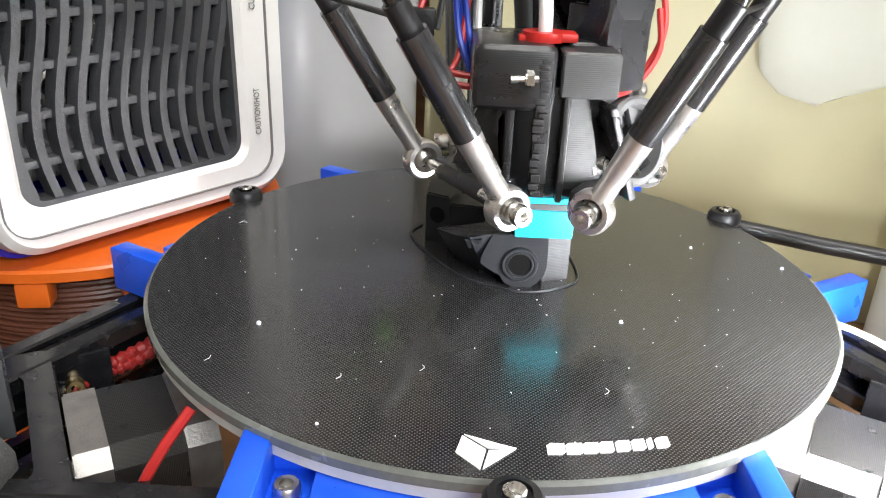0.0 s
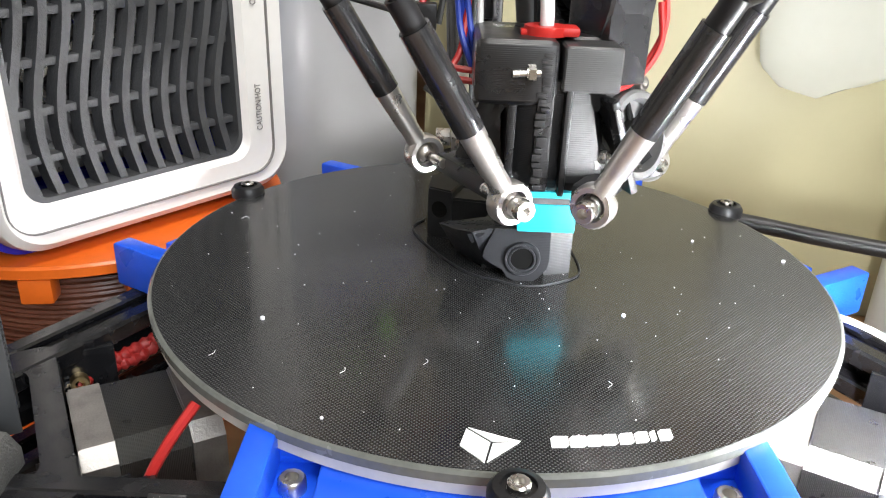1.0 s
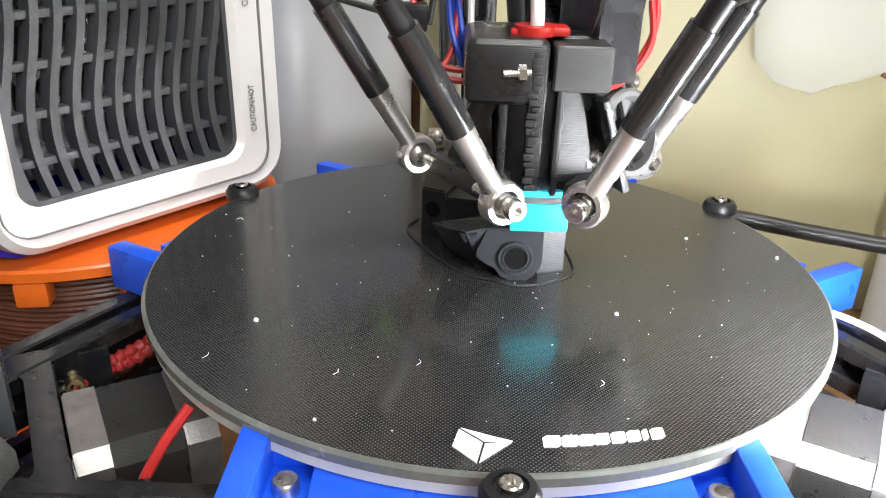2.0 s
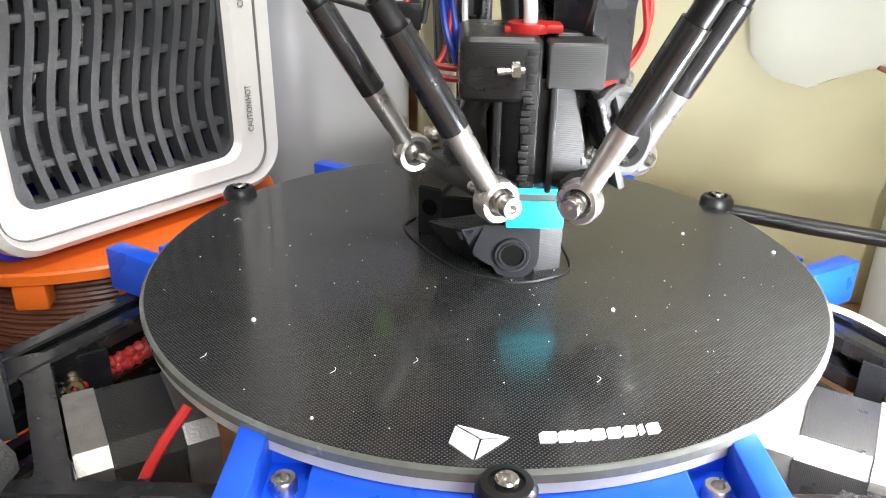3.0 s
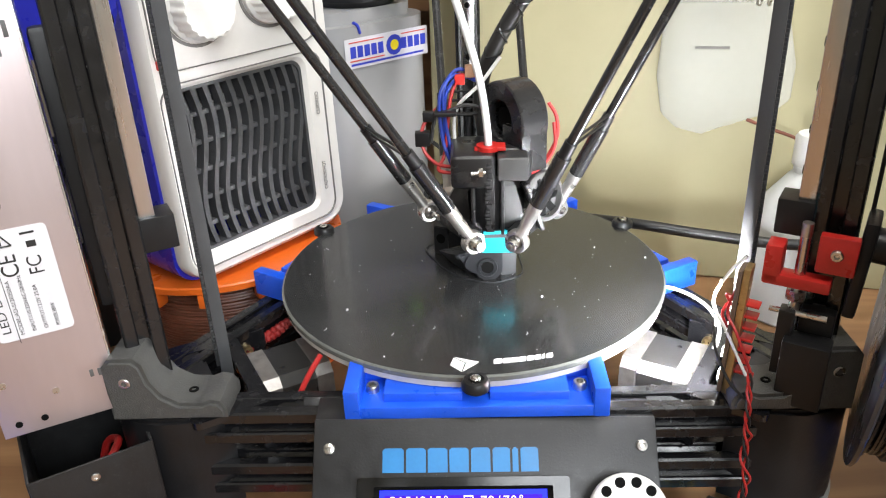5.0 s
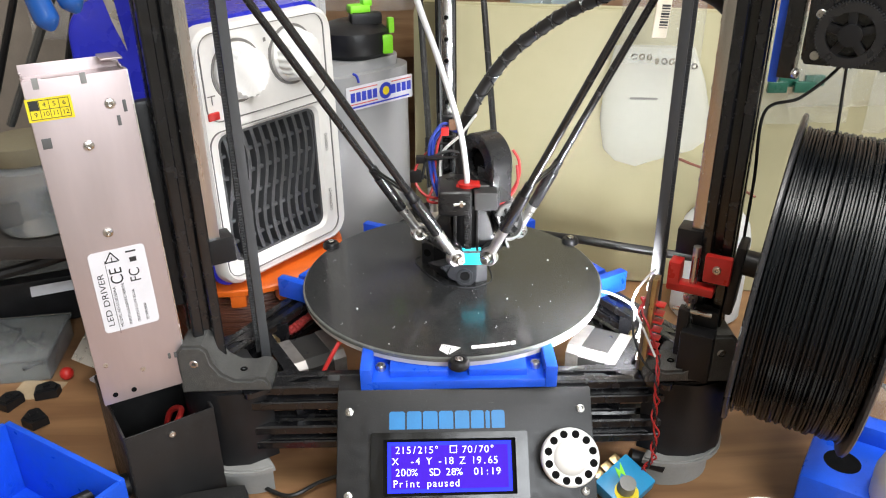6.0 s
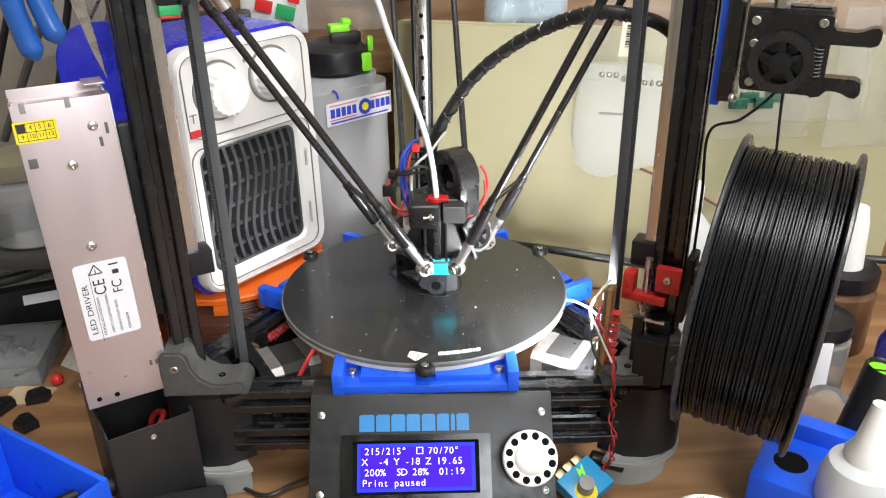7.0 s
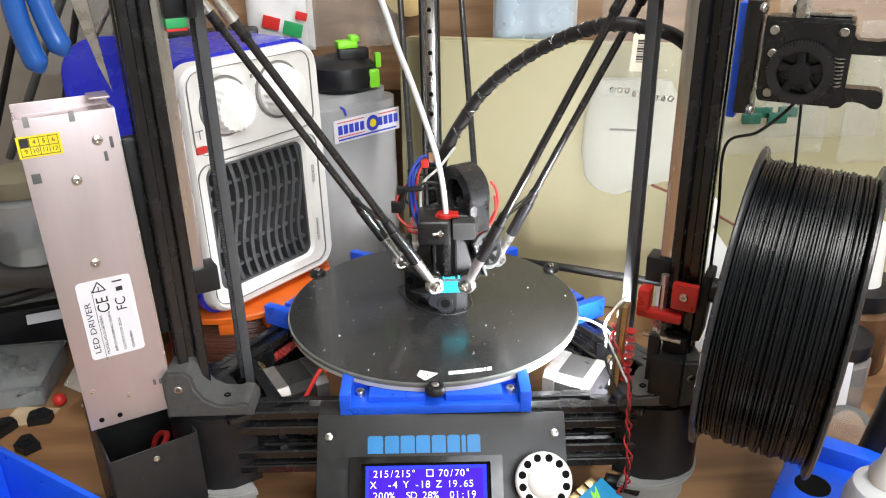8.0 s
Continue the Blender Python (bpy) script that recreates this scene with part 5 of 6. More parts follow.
bm = bmesh.new()
prism(bm, rounded(0.044, 0.044, 0.002, 3), -0.004, 0.004, 0.0004)
bmesh.ops.transform(bm, matrix=pose(0.2520, -0.022, 0.343, 90, 0, 0), verts=bm.verts)
xp("face_plate", bm, M_BLACK_AL)
xp("body", quick(bx, (0.2505, -0.010, 0.344), (0.045, 0.018, 0.046), 0.002), M_BLACK_AL)
xp("top_plate", quick(bx, (0.2560, -0.006, 0.3685), (0.030, 0.020, 0.002), 0.0004), M_STEEL)
GM = pose(0.2508, -0.030, 0.339, 90, 0, 0)
bm = bmesh.new()
NT = 256
gear_o = [((0.0174 if i % 4 < 2 else 0.0165) * math.cos(2 * math.pi * i / NT), (0.0174 if i % 4 < 2 else 0.0165) * math.sin(2 * math.pi * i / NT)) for i in range(NT)]
gear_i = [(0.0118 * math.cos(2 * math.pi * i / NT), 0.0118 * math.sin(2 * math.pi * i / NT)) for i in range(NT)]
frame_ring(bm, gear_o, gear_i, -0.003, 0.003, Matrix.Translation((0.2508, -0.030, 0.339)))
gear = xp("gear", bm, M_BLACK_PRINT, "large black gear wheel")
for k in range(5):
    xp("spoke", quick(bx, (0.0085, 0, 0), (0.0085, 0.0042, 0.0040), 0.0005, GM @ pose(0, 0, 0, 0, 0, 72 * k + 20)), M_BLACK, "", gear)
xp("gear_hub", quick(cy, (0.2508, -0.0345, 0.339), (0.2508, -0.026, 0.339), 0.0058), M_BLACK, "", gear)
for x, z in ((0.2345, 0.3605), (0.2690, 0.3612), (0.2355, 0.3262), (0.2350, 0.3480)):
    sc = screw(extr, (x - 0.2508, -0.0165, z - 0.340), (0, -1, 0), 0.0025, 0.0018)
bm = bmesh.new()
for i in range(8):
    lathe(bm, [(0.0022, -0.0003), (0.0028, -0.0003), (0.0028, 0.0003), (0.0022, 0.0003), (0.0022, -0.0003)], 16, pose(0.2690, -0.0275, 0.3330 + i * 0.0021))
xp("spring", bm, M_STEEL)
for z, L_, up in ((0.3545, 0.026, 1), (0.3265, 0.021, -1)):
    edge = [(-0.004, -0.0050), (L_ - 0.004, -0.0050), (L_ - 0.001, -0.0038), (L_, -0.0010), (L_, 0.0030), (L_ - 0.002, 0.0052), (L_ - 0.005, 0.0050), (L_ - 0.009, 0.0030), (L_ - 0.013, 0.0022), (0.004, 0.0026), (0.001, 0.0060), (-0.004, 0.0070)]
    bm = quick(upright, [(0.272 + x, z + up * q) for x, q in edge], -0.0235, -0.0125)
    xp("lever", bm, M_BLACK_AL, "black anodised release lever")
bm = quick(lathe, [(0.0, 0), (0.0048, 0), (0.0048, 0.006), (0.0040, 0.007), (0.0040, 0.012), (0.0, 0.012)], 6, pose(0.2455, -0.015, 0.3665))
xp("tube_fitting", bm, M_STEEL)
bm = bmesh.new()
bx(bm, (0.2150, -0.004, 0.3400), (0.0050, 0.022, 0.066), 0.0006)
xp("mount_plate", bm, M_BLUE, "blue printed mounting plate")
xp("mount_bar", quick(bx, (0.2215, -0.008, 0.3430), (0.0085, 0.024, 0.064), 0.0008), M_BLACK_AL)
for z in (0.3150, 0.3715):
    screw(extr, (0.2262 - 0.2508, -0.014, z - 0.340), (1, -0.4, 0), 0.003, 0.0025)
bm = quick(bx, (0.2508, 0.012, 0.343), (0.042, 0.026, 0.042), 0.003)
xp("motor", bm, M_MOTOR)
bm = bmesh.new()
pipe(bm, [(0.250, 0.01, 0.324), (0.246, 0.008, 0.312), (0.230, 0.004, 0.295), (0.212, 0.004, 0.284), (0.2125, 0.006, 0.24), (0.2125, 0.006, 0.19)], 0.0010, 8)
xp("motor_wire", bm, M_BLACK_WIRE)
xp("motor_wire", quick(pipe, [(0.2505, 0.01, 0.324), (0.2515, 0.01, 0.305), (0.2535, 0.012, 0.27), (0.255, 0.02, 0.23)], 0.0009, 8), M_BLACK_WIRE)

# ---- lamp bar with red clamp on the right tower ----
lamp = thing("led_bar", XM @ pose(0.165, -0.030, 0.0995), "slim led bar on a red clamp with twisted red wires", "led lamp")


def la(name, bm, material, label="", parent=None):
    bmesh.ops.transform(bm, matrix=pose(-0.165, 0.030, -0.0995), verts=bm.verts)
    return part(name, bm, material, parent or lamp, label)


LT2 = Matrix.Translation((0.1655, -0.030, 0.138)) @ pose(0, 0, 0, 0, 2, 0)
la("board", quick(bx, (0, 0, 0), (0.0022, 0.0115, 0.070), 0.0003, LT2), M_BROWN_PCB, "brown circuit strip")
la("heat_sink", quick(bx, (0.0030, 0.0, 0), (0.0035, 0.0095, 0.072), 0.0005, LT2), M_BRASS, "bare copper coloured backing")
for k in range(5):
    la("led", quick(bx, (-0.0018, 0.0, -0.028 + k * 0.014), (0.0014, 0.0045, 0.0045), 0.0003, LT2), glow("led_glow", (1.0, 0.96, 0.88), 6.0) if k == 0 else bpy.data.materials["led_glow"], "lit led")
for k in range(7):
    la("fin", quick(bx, (0.0075, 0.003, -0.024 + k * 0.0065), (0.0065, 0.007, 0.0012), 0.0002, LT2), M_RED, "red fin")
bm = bmesh.new()
bx(bm, (0.2050, -0.0190, 0.183), (0.017, 0.006, 0.019), 0.0012)
bx(bm, (0.1900, -0.0190, 0.1665), (0.030, 0.010, 0.006), 0.0012)
bx(bm, (0.1785, -0.0180, 0.174), (0.008, 0.012, 0.020), 0.0012)
clamp = la("clamp", bm, M_RED, "red printed clamp")
sc = screw(clamp, (0.2050 - 0.165, -0.0220 + 0.030, 0.184 - 0.0995), (0, -1, 0), 0.0028, 0.002)
la("clamp_bolt", quick(cy, (0.1905, -0.018, 0.150), (0.1905, -0.018, 0.196), 0.0026, seg=14), M_STEEL)
la("clamp_nut", quick(cy, (0.1905, -0.018, 0.156), (0.1905, -0.018, 0.161), 0.0050, seg=6), M_STEEL)
bm = bmesh.new()
bx(bm, (0.1885, -0.020, 0.133), (0.0075, 0.008, 0.036), 0.0008)
bx(bm, (0.2015, -0.012, 0.133), (0.016, 0.010, 0.034), 0.001)
bx(bm, (0.2000, -0.0235, 0.1200), (0.022, 0.014, 0.036), 0.0015)
la("bracket", bm, M_BLACK)
la("stud", quick(cy, (0.180, -0.021, 0.1495), (0.206, -0.021, 0.1495), 0.0015, seg=10), M_STEEL)
wires = thing("lamp_wires", pose(0.125, -0.13, ZT), "twisted red and black wires from the led bar to the dimmer", "wires")
wp = [(0.139, -0.121, 0.120), (0.137, -0.130, 0.104), (0.137, -0.134, 0.085), (0.139, -0.136, 0.060), (0.139, -0.135, 0.040), (0.133, -0.132, 0.027)]
for k, mt in ((0, M_RED_WIRE), (1, M_RED_WIRE), (2, M_BLACK_WIRE)):
    pts = []
    path = smooth_path(wp, 7)
    for i, q in enumerate(path):
        a = i * 0.85 + k * 2.1
        w = 0.0012 if i < 12 or k != 1 else 0.0026
        pts.append(q + Vector((w * math.cos(a), w * 0.6 * math.sin(a), 0)) - Vector((0.125, -0.13, ZT)))
    part("wire", quick(pipe, pts, 0.00065, 7, 3), mt, wires)
for mt, pts in ((M_RED_WIRE, [(0.139, -0.121, 0.120), (0.131, -0.117, 0.140), (0.127, -0.112, 0.150), (0.131, -0.112, 0.165), (0.135, -0.113, 0.172)]),
                (M_WHITE_WIRE, [(0.137, -0.121, 0.118), (0.127, -0.112, 0.140), (0.122, -0.104, 0.152), (0.128, -0.105, 0.168), (0.134, -0.108, 0.178)]),
                (M_BLACK_WIRE, [(0.138, -0.126, 0.106), (0.129, -0.122, 0.115), (0.123, -0.112, 0.130), (0.124, -0.104, 0.146)]),
                (M_RED_WIRE, [(0.130, -0.113, 0.138), (0.126, -0.108, 0.146), (0.130, -0.106, 0.154), (0.126, -0.110, 0.158), (0.131, -0.112, 0.150)])):
    part("wire", quick(pipe, [Vector(q) - Vector((0.125, -0.13, ZT)) for q in pts], 0.0008, 7, 6), mt, wires)
# white loop of wire between bed and motor
bm = quick(pipe, [(0.108, -0.01, 0.108), (0.128, -0.012, 0.108), (0.143, -0.028, 0.106), (0.146, -0.05, 0.104), (0.140, -0.066, 0.100), (0.132, -0.070, 0.094)], 0.0012, 8)
single("white_wire", bm, M_WHITE_WIRE, pose(0, 0, 0), "white bed heater wire looped over the base", "wire")
bm = quick(pipe, [(-0.082, -0.086, 0.112), (-0.088, -0.094, 0.104), (-0.094, -0.098, 0.092), (-0.096, -0.098, 0.078)], 0.0016, 8)
single("red_wire", bm, M_RED_WIRE, pose(0, 0, 0), "red sleeved wire under the bed", "wire")
M_RED_SLEEVE = mat("dark_red_sleeve", (0.26, 0.014, 0.012), 0.5, bump=0.5, bscale=500)
bundle = thing("red_bundle", pose(-0.120, -0.020, 0.080), "dark red braided wire bundle inside the base", "wires")
for k in range(3):
    pts = [(-0.140, -0.040 + 0.003 * k, 0.084), (-0.128 + 0.002 * k, -0.024, 0.087 + 0.002 * (k % 2)), (-0.112, -0.008 + 0.003 * k, 0.089), (-0.085, 0.012, 0.086)]
    bm = quick(pipe, [Vector(q) - Vector((-0.120, -0.020, 0.080)) for q in pts], lambda u: 0.0024 + 0.0005 * math.sin(u * 110), 10, 20)
    part("wire", bm, M_RED_SLEEVE, bundle)

# ---- behind the printer ----
bm = bmesh.new()
prism(bm, rounded(0.52, 0.29, 0.012, 5), -0.006, 0.006, 0.002)
single("cream_board", bm, M_CREAM, pose(0.2251, 0.1906, ZT + 0.1455, 90, 0.8, -11.9), "cream plastic board standing against the back of the bench", "board")
bm = bmesh.new()
bx(bm, (0, 0, 0), (1.8, 0.03, 0.11), 0.002)
single("back_plank", bm, M_PLANK, pose(0.0, 0.335, 0.285), "reddish brown wooden plank along the back", "plank")
bm = bmesh.new()
bx(bm, (0, 0, 0), (1.8, 0.012, 0.5), 0.001)
for i in range(26):
    for j in range(5):
        cy(bm, (-0.5 + i * 0.04, -0.0075, -0.2 + j * 0.04), (-0.5 + i * 0.04, -0.0055, -0.2 + j * 0.04), 0.003, seg=10)
single("peg_board", bm, mat("hardboard", (0.34, 0.24, 0.16), 0.7, bump=0.2), pose(0.0, 0.36, 0.59), "brown perforated hardboard behind the plank", "board")
slab("bench_back", (-1.2, 0.42, -0.75), (1.2, 0.45, 0.9), wood("back_panel_wood", (0.36, 0.24, 0.14), (0.24, 0.14, 0.08)))

# grey canister with sticker and a black and lime cap on it
CM = pose(-0.1045, 0.1920, ZT, 0, 0, 43.4)
bm = bmesh.new()
prism(bm, [(x + 0.024, y) for x, y in rounded(0.118, 0.12, 0.030, 8)], 0.0, 0.246, 0.010)
can_ = thing("grey_canister", CM, "grey plastic canister with a shop sticker behind the heater", "canister")
bmesh.ops.translate(bm, vec=(0, 0.030, 0), verts=bm.verts)
part("body", bm, M_BIN, can_)
SK = pose(0.030, -0.0305, 0.2155, 90, 0, 0)
bm = bmesh.new()
prism(bm, rounded(0.084, 0.023, 0.001, 2), 0, 0.0004)
st = part("sticker", bm, M_STICKER, can_, "white sticker with plain colour bars")
st.matrix_basis = SK
bm = bmesh.new()
for k in range(5):
    bx(bm, (-0.0345 + k * 0.0068, 0.001, 0.0006), (0.0052, 0.0088, 0.0003), 0.0)
for k in range(4):
    bx(bm, (0.0165 + k * 0.0068, 0.001, 0.0006), (0.0052, 0.0088, 0.0003), 0.0)
bx(bm, (0, -0.0087, 0.0006), (0.074, 0.0016, 0.0003), 0)
part("word_bar", bm, M_INK_BLUE, st, "blue lettering as plain bars")
bm = bmesh.new()
bx(bm, (-0.021, 0.0085, 0.0006), (0.034, 0.0009, 0.0003), 0)
bx(bm, (0.027, 0.0085, 0.0006), (0.026, 0.0009, 0.0003), 0)
bx(bm, (-0.021, -0.0058, 0.0006), (0.034, 0.0009, 0.0003), 0)
part("red_line", bm, M_INK_RED, st)
bm = quick(lathe, [(0.0, 0.0005), (0.0082, 0.0005), (0.0082, 0.0008), (0.0, 0.0008)], 14, pose(0.0065, 0.001, 0))
part("round_mark", bm, M_INK_BLUE, st)
bm = quick(lathe, [(0.0, 0.0005), (0.0042, 0.0005), (0.0042, 0.0011), (0.0, 0.0011)], 14, pose(0.0065, 0.001, 0))
part("round_core", bm, M_YELLOW, st)
bm = quick(pipe, [(-0.002, -0.0302, 0.239), (0.002, -0.0305, 0.236), (0.004, -0.0305, 0.230)], 0.0012, 6)
part("pen_mark", bm, M_INK_BLUE, can_)

cap = thing("cap_light", pose(-0.088, 0.222, 0.254, 0, 0, 20) @ Matrix.Diagonal((0.78, 0.78, 0.82, 1)), "black dome with lime green clips on the canister", "headlamp")
bm = bmesh.new()
lathe(bm, [(0.0, 0.0), (0.038, 0.0), (0.045, 0.006), (0.047, 0.018), (0.044, 0.030), (0.034, 0.038), (0.020, 0.042), (0.0, 0.043)], 40)
bx(bm, (0.012, -0.018, 0.045), (0.040, 0.018, 0.014), 0.004)
part("shell", bm, M_BLACK, cap, "glossy black shell")
bm = bmesh.new()
bx(bm, (0.006, -0.010, 0.055), (0.026, 0.022, 0.010), 0.003)
bx(bm, (0.016, -0.010, 0.062), (0.012, 0.018, 0.008), 0.003)
part("switch", bm, M_LIME, cap, "lime green switch")
part("clip", quick(bx, (0.034, -0.034, 0.016), (0.014, 0.010, 0.022), 0.003), M_LIME, cap, "lime green clip")
part("clip", quick(bx, (0.046, -0.012, 0.034), (0.008, 0.010, 0.018), 0.002), M_LIME, cap, "lime green clip")


def bag(name, m, w, h, t, material, label, seed, waves=0.0015):
    """A limp sealed bag: a puffed cushion with creases and a flat seam."""
    r = random.Random(seed)
    f = [(r.uniform(20, 90), r.uniform(20, 90), r.uniform(0, 6)) for _ in range(5)]
    bm = bmesh.new()
    nx, nz = 22, 28
    sides = []
    for s in (-1, 1):
        g = []
        for i in range(nx + 1):
            row = []
            for j in range(nz + 1):
                u, v = i / nx * 2 - 1, j / nz * 2 - 1
                puff = t * max(0.0, (1 - abs(u) ** 3) * (1 - abs(v) ** 3)) ** 0.6
                x, z = u * w / 2, (v + 1) * h / 2
                cr = sum(math.sin(a * x * 2 + b * z + c) for a, b, c in f) / 5 * waves
                row.append(bm.verts.new((x, s * puff * (1.0 if s < 0 else 0.4) + cr * (1 - abs(u) ** 6), z)))
            g.append(row)
        for i in range(nx):
            for j in range(nz):
                q = (g[i][j], g[i + 1][j], g[i + 1][j + 1], g[i][j + 1])
                bm.faces.new(q if s < 0 else q[::-1])
    bmesh.ops.remove_doubles(bm, verts=bm.verts, dist=0.0002)
    return single(name, bm, material, m, label, "bag")


# white sack and clear bags hanging on the board
bm = bmesh.new()
rings = []
SACK = np.array(((0.0, 0.034, 0.003), (0.04, 0.074, 0.005), (0.14, 0.098, 0.007), (0.4, 0.104, 0.009), (0.7, 0.094, 0.009), (0.9, 0.080, 0.008), (1.0, 0.074, 0.006)))
for v in np.linspace(0, 1, 25) ** 1.5:
    w, t = float(np.interp(v, SACK[:, 0], SACK[:, 1])), float(np.interp(v, SACK[:, 0], SACK[:, 2]))
    rings.append([bm.verts.new((w / 2 * math.copysign(abs(math.cos(a)) ** 0.7, math.cos(a)) + 0.010 * (1 - v), t * math.sin(a), 0.112 * v + 0.008 * math.cos(a) * (1 - v))) for a in (2 * math.pi * i / 64 for i in range(64))])
for p, q in zip(rings, rings[1:]):
    for i in range(64):
        j = (i + 1) % 64
        bm.faces.new((p[i], p[j], q[j], q[i]))
bm.faces.new(rings[0][::-1])
bm.faces.new(rings[-1])
FILM = mat("white_film", (0.66, 0.66, 0.60), 0.45, var=0.05, scale=15, bump=0.2, bscale=60)
FILM.node_tree.nodes["Principled BSDF"].inputs["Alpha"].default_value = 0.40
sack = thing("white_bag", pose(0.200, 0.178, 0.1545, 0, 0, -11.9), "white translucent bag with round bottom hanging on the board", "bag")
part("pouch", bm, FILM, sack)
# narrow grey bar across the pouch
part("grey_mark", quick(bx, (-0.006, -0.0091, 0.064), (0.026, 0.0004, 0.0025), 0.0003), M_INK_GREY, sack)
bag("clear_bag", pose(0.2015, 0.166, 0.2523, 0, 0, -11.9), 0.075, 0.11, 0.010, M_BAG, "clear bag with small metal rings on the board", 4)
for k in range(9):
    bm = quick(lathe, [(0.0018, -0.0005), (0.0030, -0.0005), (0.0030, 0.0005), (0.0018, 0.0005), (0.0018, -0.0005)], 14, pose(0, 0, 0, 90, 0, 0))
    single("ring", bm, M_STEEL, pose(0.1748 + k * 0.0066, 0.152 - 0.0013 * k, 0.2629 - 0.0012 * k + 0.001 * (k % 3), 0, 20 * k, 15 * (k % 4)), "small steel ring hanging in the clear bag", "ring", "rings in the bag")
bm = quick(bx, (0, 0, 0), (0.014, 0.001, 0.038), 0.0003)
tg = thing("paper_tag", pose(0.1956, 0.149, 0.2989, 0, 4, 10), "cream paper tag with a bar code on the clear bag", "tag")
part("card", bm, mat("tag_paper", (0.62, 0.55, 0.44), 0.6), tg)
bm = bmesh.new()
for k in range(9):
    bx(bm, (0.002, -0.0008, -0.010 + k * 0.0024), (0.008, 0.0003, 0.0007 + 0.0006 * (k % 3)), 0)
part("code_bar", bm, M_INK, tg)
BL = clear("pale_blue_plastic", (0.62, 0.74, 0.84), 0.3, 0.5)
bag("blue_bag", pose(0.110, 0.235, 0.288), 0.085, 0.14, 0.020, BL, "pale blue clear plastic tub on the plank", 9, 0.003)
bag("clear_bag", pose(-0.075, 0.262, 0.290), 0.10, 0.14, 0.014, M_BAG, "crumpled clear plastic bag behind the canister", 11, 0.004)
bag("packet", pose(-0.155, 0.275, 0.285), 0.07, 0.11, 0.012, mat("packet_print", (0.80, 0.78, 0.77), 0.4, var=0.1), "white packet with red and green print", 12, 0.003)
for c, x, z, s in ((M_RED, -0.162, 0.316, 0.018), (M_GREEN, -0.140, 0.309, 0.020), (M_RED, -0.130, 0.322, 0.012)):
    bm = quick(bx, (0, 0, 0), (s, 0.002, s * 0.7), 0.0008)
    single("print_patch", bm, c, pose(x, 0.259, z, 0, 15, 0), "coloured print patch on the white packet", "print")
bm = quick(bx, (0, 0, 0), (0.09, 0.035, 0.026), 0.004)
single("dark_pouch", bm, M_BLACK, pose(-0.215, 0.225, 0.302, 0, 0, 12), "black fabric pouch behind the heater", "pouch")
bm = quick(lathe, [(0.0, 0), (0.026, 0.0), (0.030, 0.006), (0.018, 0.012), (0.0, 0.013)], 24)
single("yellow_sponge", bm, mat("sponge", (0.75, 0.55, 0.25), 0.8, bump=0.5), pose(-0.022, 0.315, 0.342, 80, 0, 20), "pale yellow round sponge on the plank", "sponge")

# bottle, stick and black cable by the back board
bm = quick(lathe, [(0.0, 0.0), (0.034, 0.0), (0.037, 0.003), (0.037, 0.082), (0.033, 0.098), (0.018, 0.116), (0.014, 0.120), (0.014, 0.128), (0.0, 0.128)], 40)
bo = thing("white_bottle", pose(0.2636, 0.125, ZT) @ Matrix.Diagonal((0.92, 0.92, 1.03, 1)), "milky white plastic bottle standing by the cream board", "bottle")
part("body", bm, M_MILKY, bo)
part("cap", quick(lathe, [(0.0, 0.126), (0.016, 0.126), (0.016, 0.146), (0.014, 0.149), (0.0, 0.149)], 24), M_KNOB, bo)
bm = quick(pipe, [(0.2250, 0.168, 0.161), (0.245, 0.166, 0.153), (0.268, 0.163, 0.144), (0.310, 0.154, 0.121)], 0.0014, 8)
single("dark_stick", bm, mat("stick_brown", (0.16, 0.05, 0.03), 0.5), pose(0, 0, 0), "thin reddish brown stick leaning by the board", "stick")
bm = quick(pipe, [(0.085, 0.150, 0.088), (0.130, 0.112, 0.097), (0.180, 0.098, 0.093), (0.245, 0.082, 0.090), (0.330, 0.100, 0.083), (0.405, 0.118, 0.079), (0.470, 0.108, 0.080), (0.580, 0.090, 0.082)], 0.0042, 12)
single("black_cable", bm, M_BLACK_WIRE, pose(0, 0, 0), "thick black cable running behind the printer", "cable")
bm = quick(pipe, [(-0.03, 0.20, 0.14), (-0.015, 0.19, 0.133), (0.005, 0.19, 0.137), (0.02, 0.20, 0.143)], 0.0018, 8)
single("black_cable", bm, M_BLACK_WIRE, pose(0, 0, 0), "thin black cable behind the bed", "cable")
for k, (x, y, z) in enumerate(((0.325, 0.145, 0.199), (0.37, 0.136, 0.2173), (0.439, 0.122, 0.196))):
    bag("clear_bag", pose(x, y, z), 0.11, 0.13, 0.012, M_BAG, "crumpled clear bag of parts hanging at the back", 20 + k, 0.004)
M_PCB_GREEN = mat("pcb_green", (0.015, 0.085, 0.055), 0.3)
boards = thing("green_boards", pose(0.3205, 0.128, 0.2385), "small dark green circuit boards in a clear bag", "circuit boards")
for k in range(4):
    part("circuit_board", quick(bx, (0.012 * k - 0.02, 0.0062 * (k % 2), 0.004 * (k % 2)), (0.0175, 0.0050, 0.010), 0.001), M_PCB_GREEN, boards)
pk = thing("parts_packet", pose(0.500, 0.10, 0.232, 0, 0, -15), "clear packet with red and black parts hanging at the back", "packet")
part("card", quick(bx, (0, 0, 0.05), (0.085, 0.004, 0.11), 0.001), bpy.data.materials["tag_paper"], pk)
part("part_black", quick(bx, (-0.005, -0.008, 0.028), (0.07, 0.012, 0.034), 0.004), M_BLACK, pk)
part("part_red", quick(cy, (0.012, -0.004, 0.085), (0.012, -0.014, 0.085), 0.013), M_RED, pk)
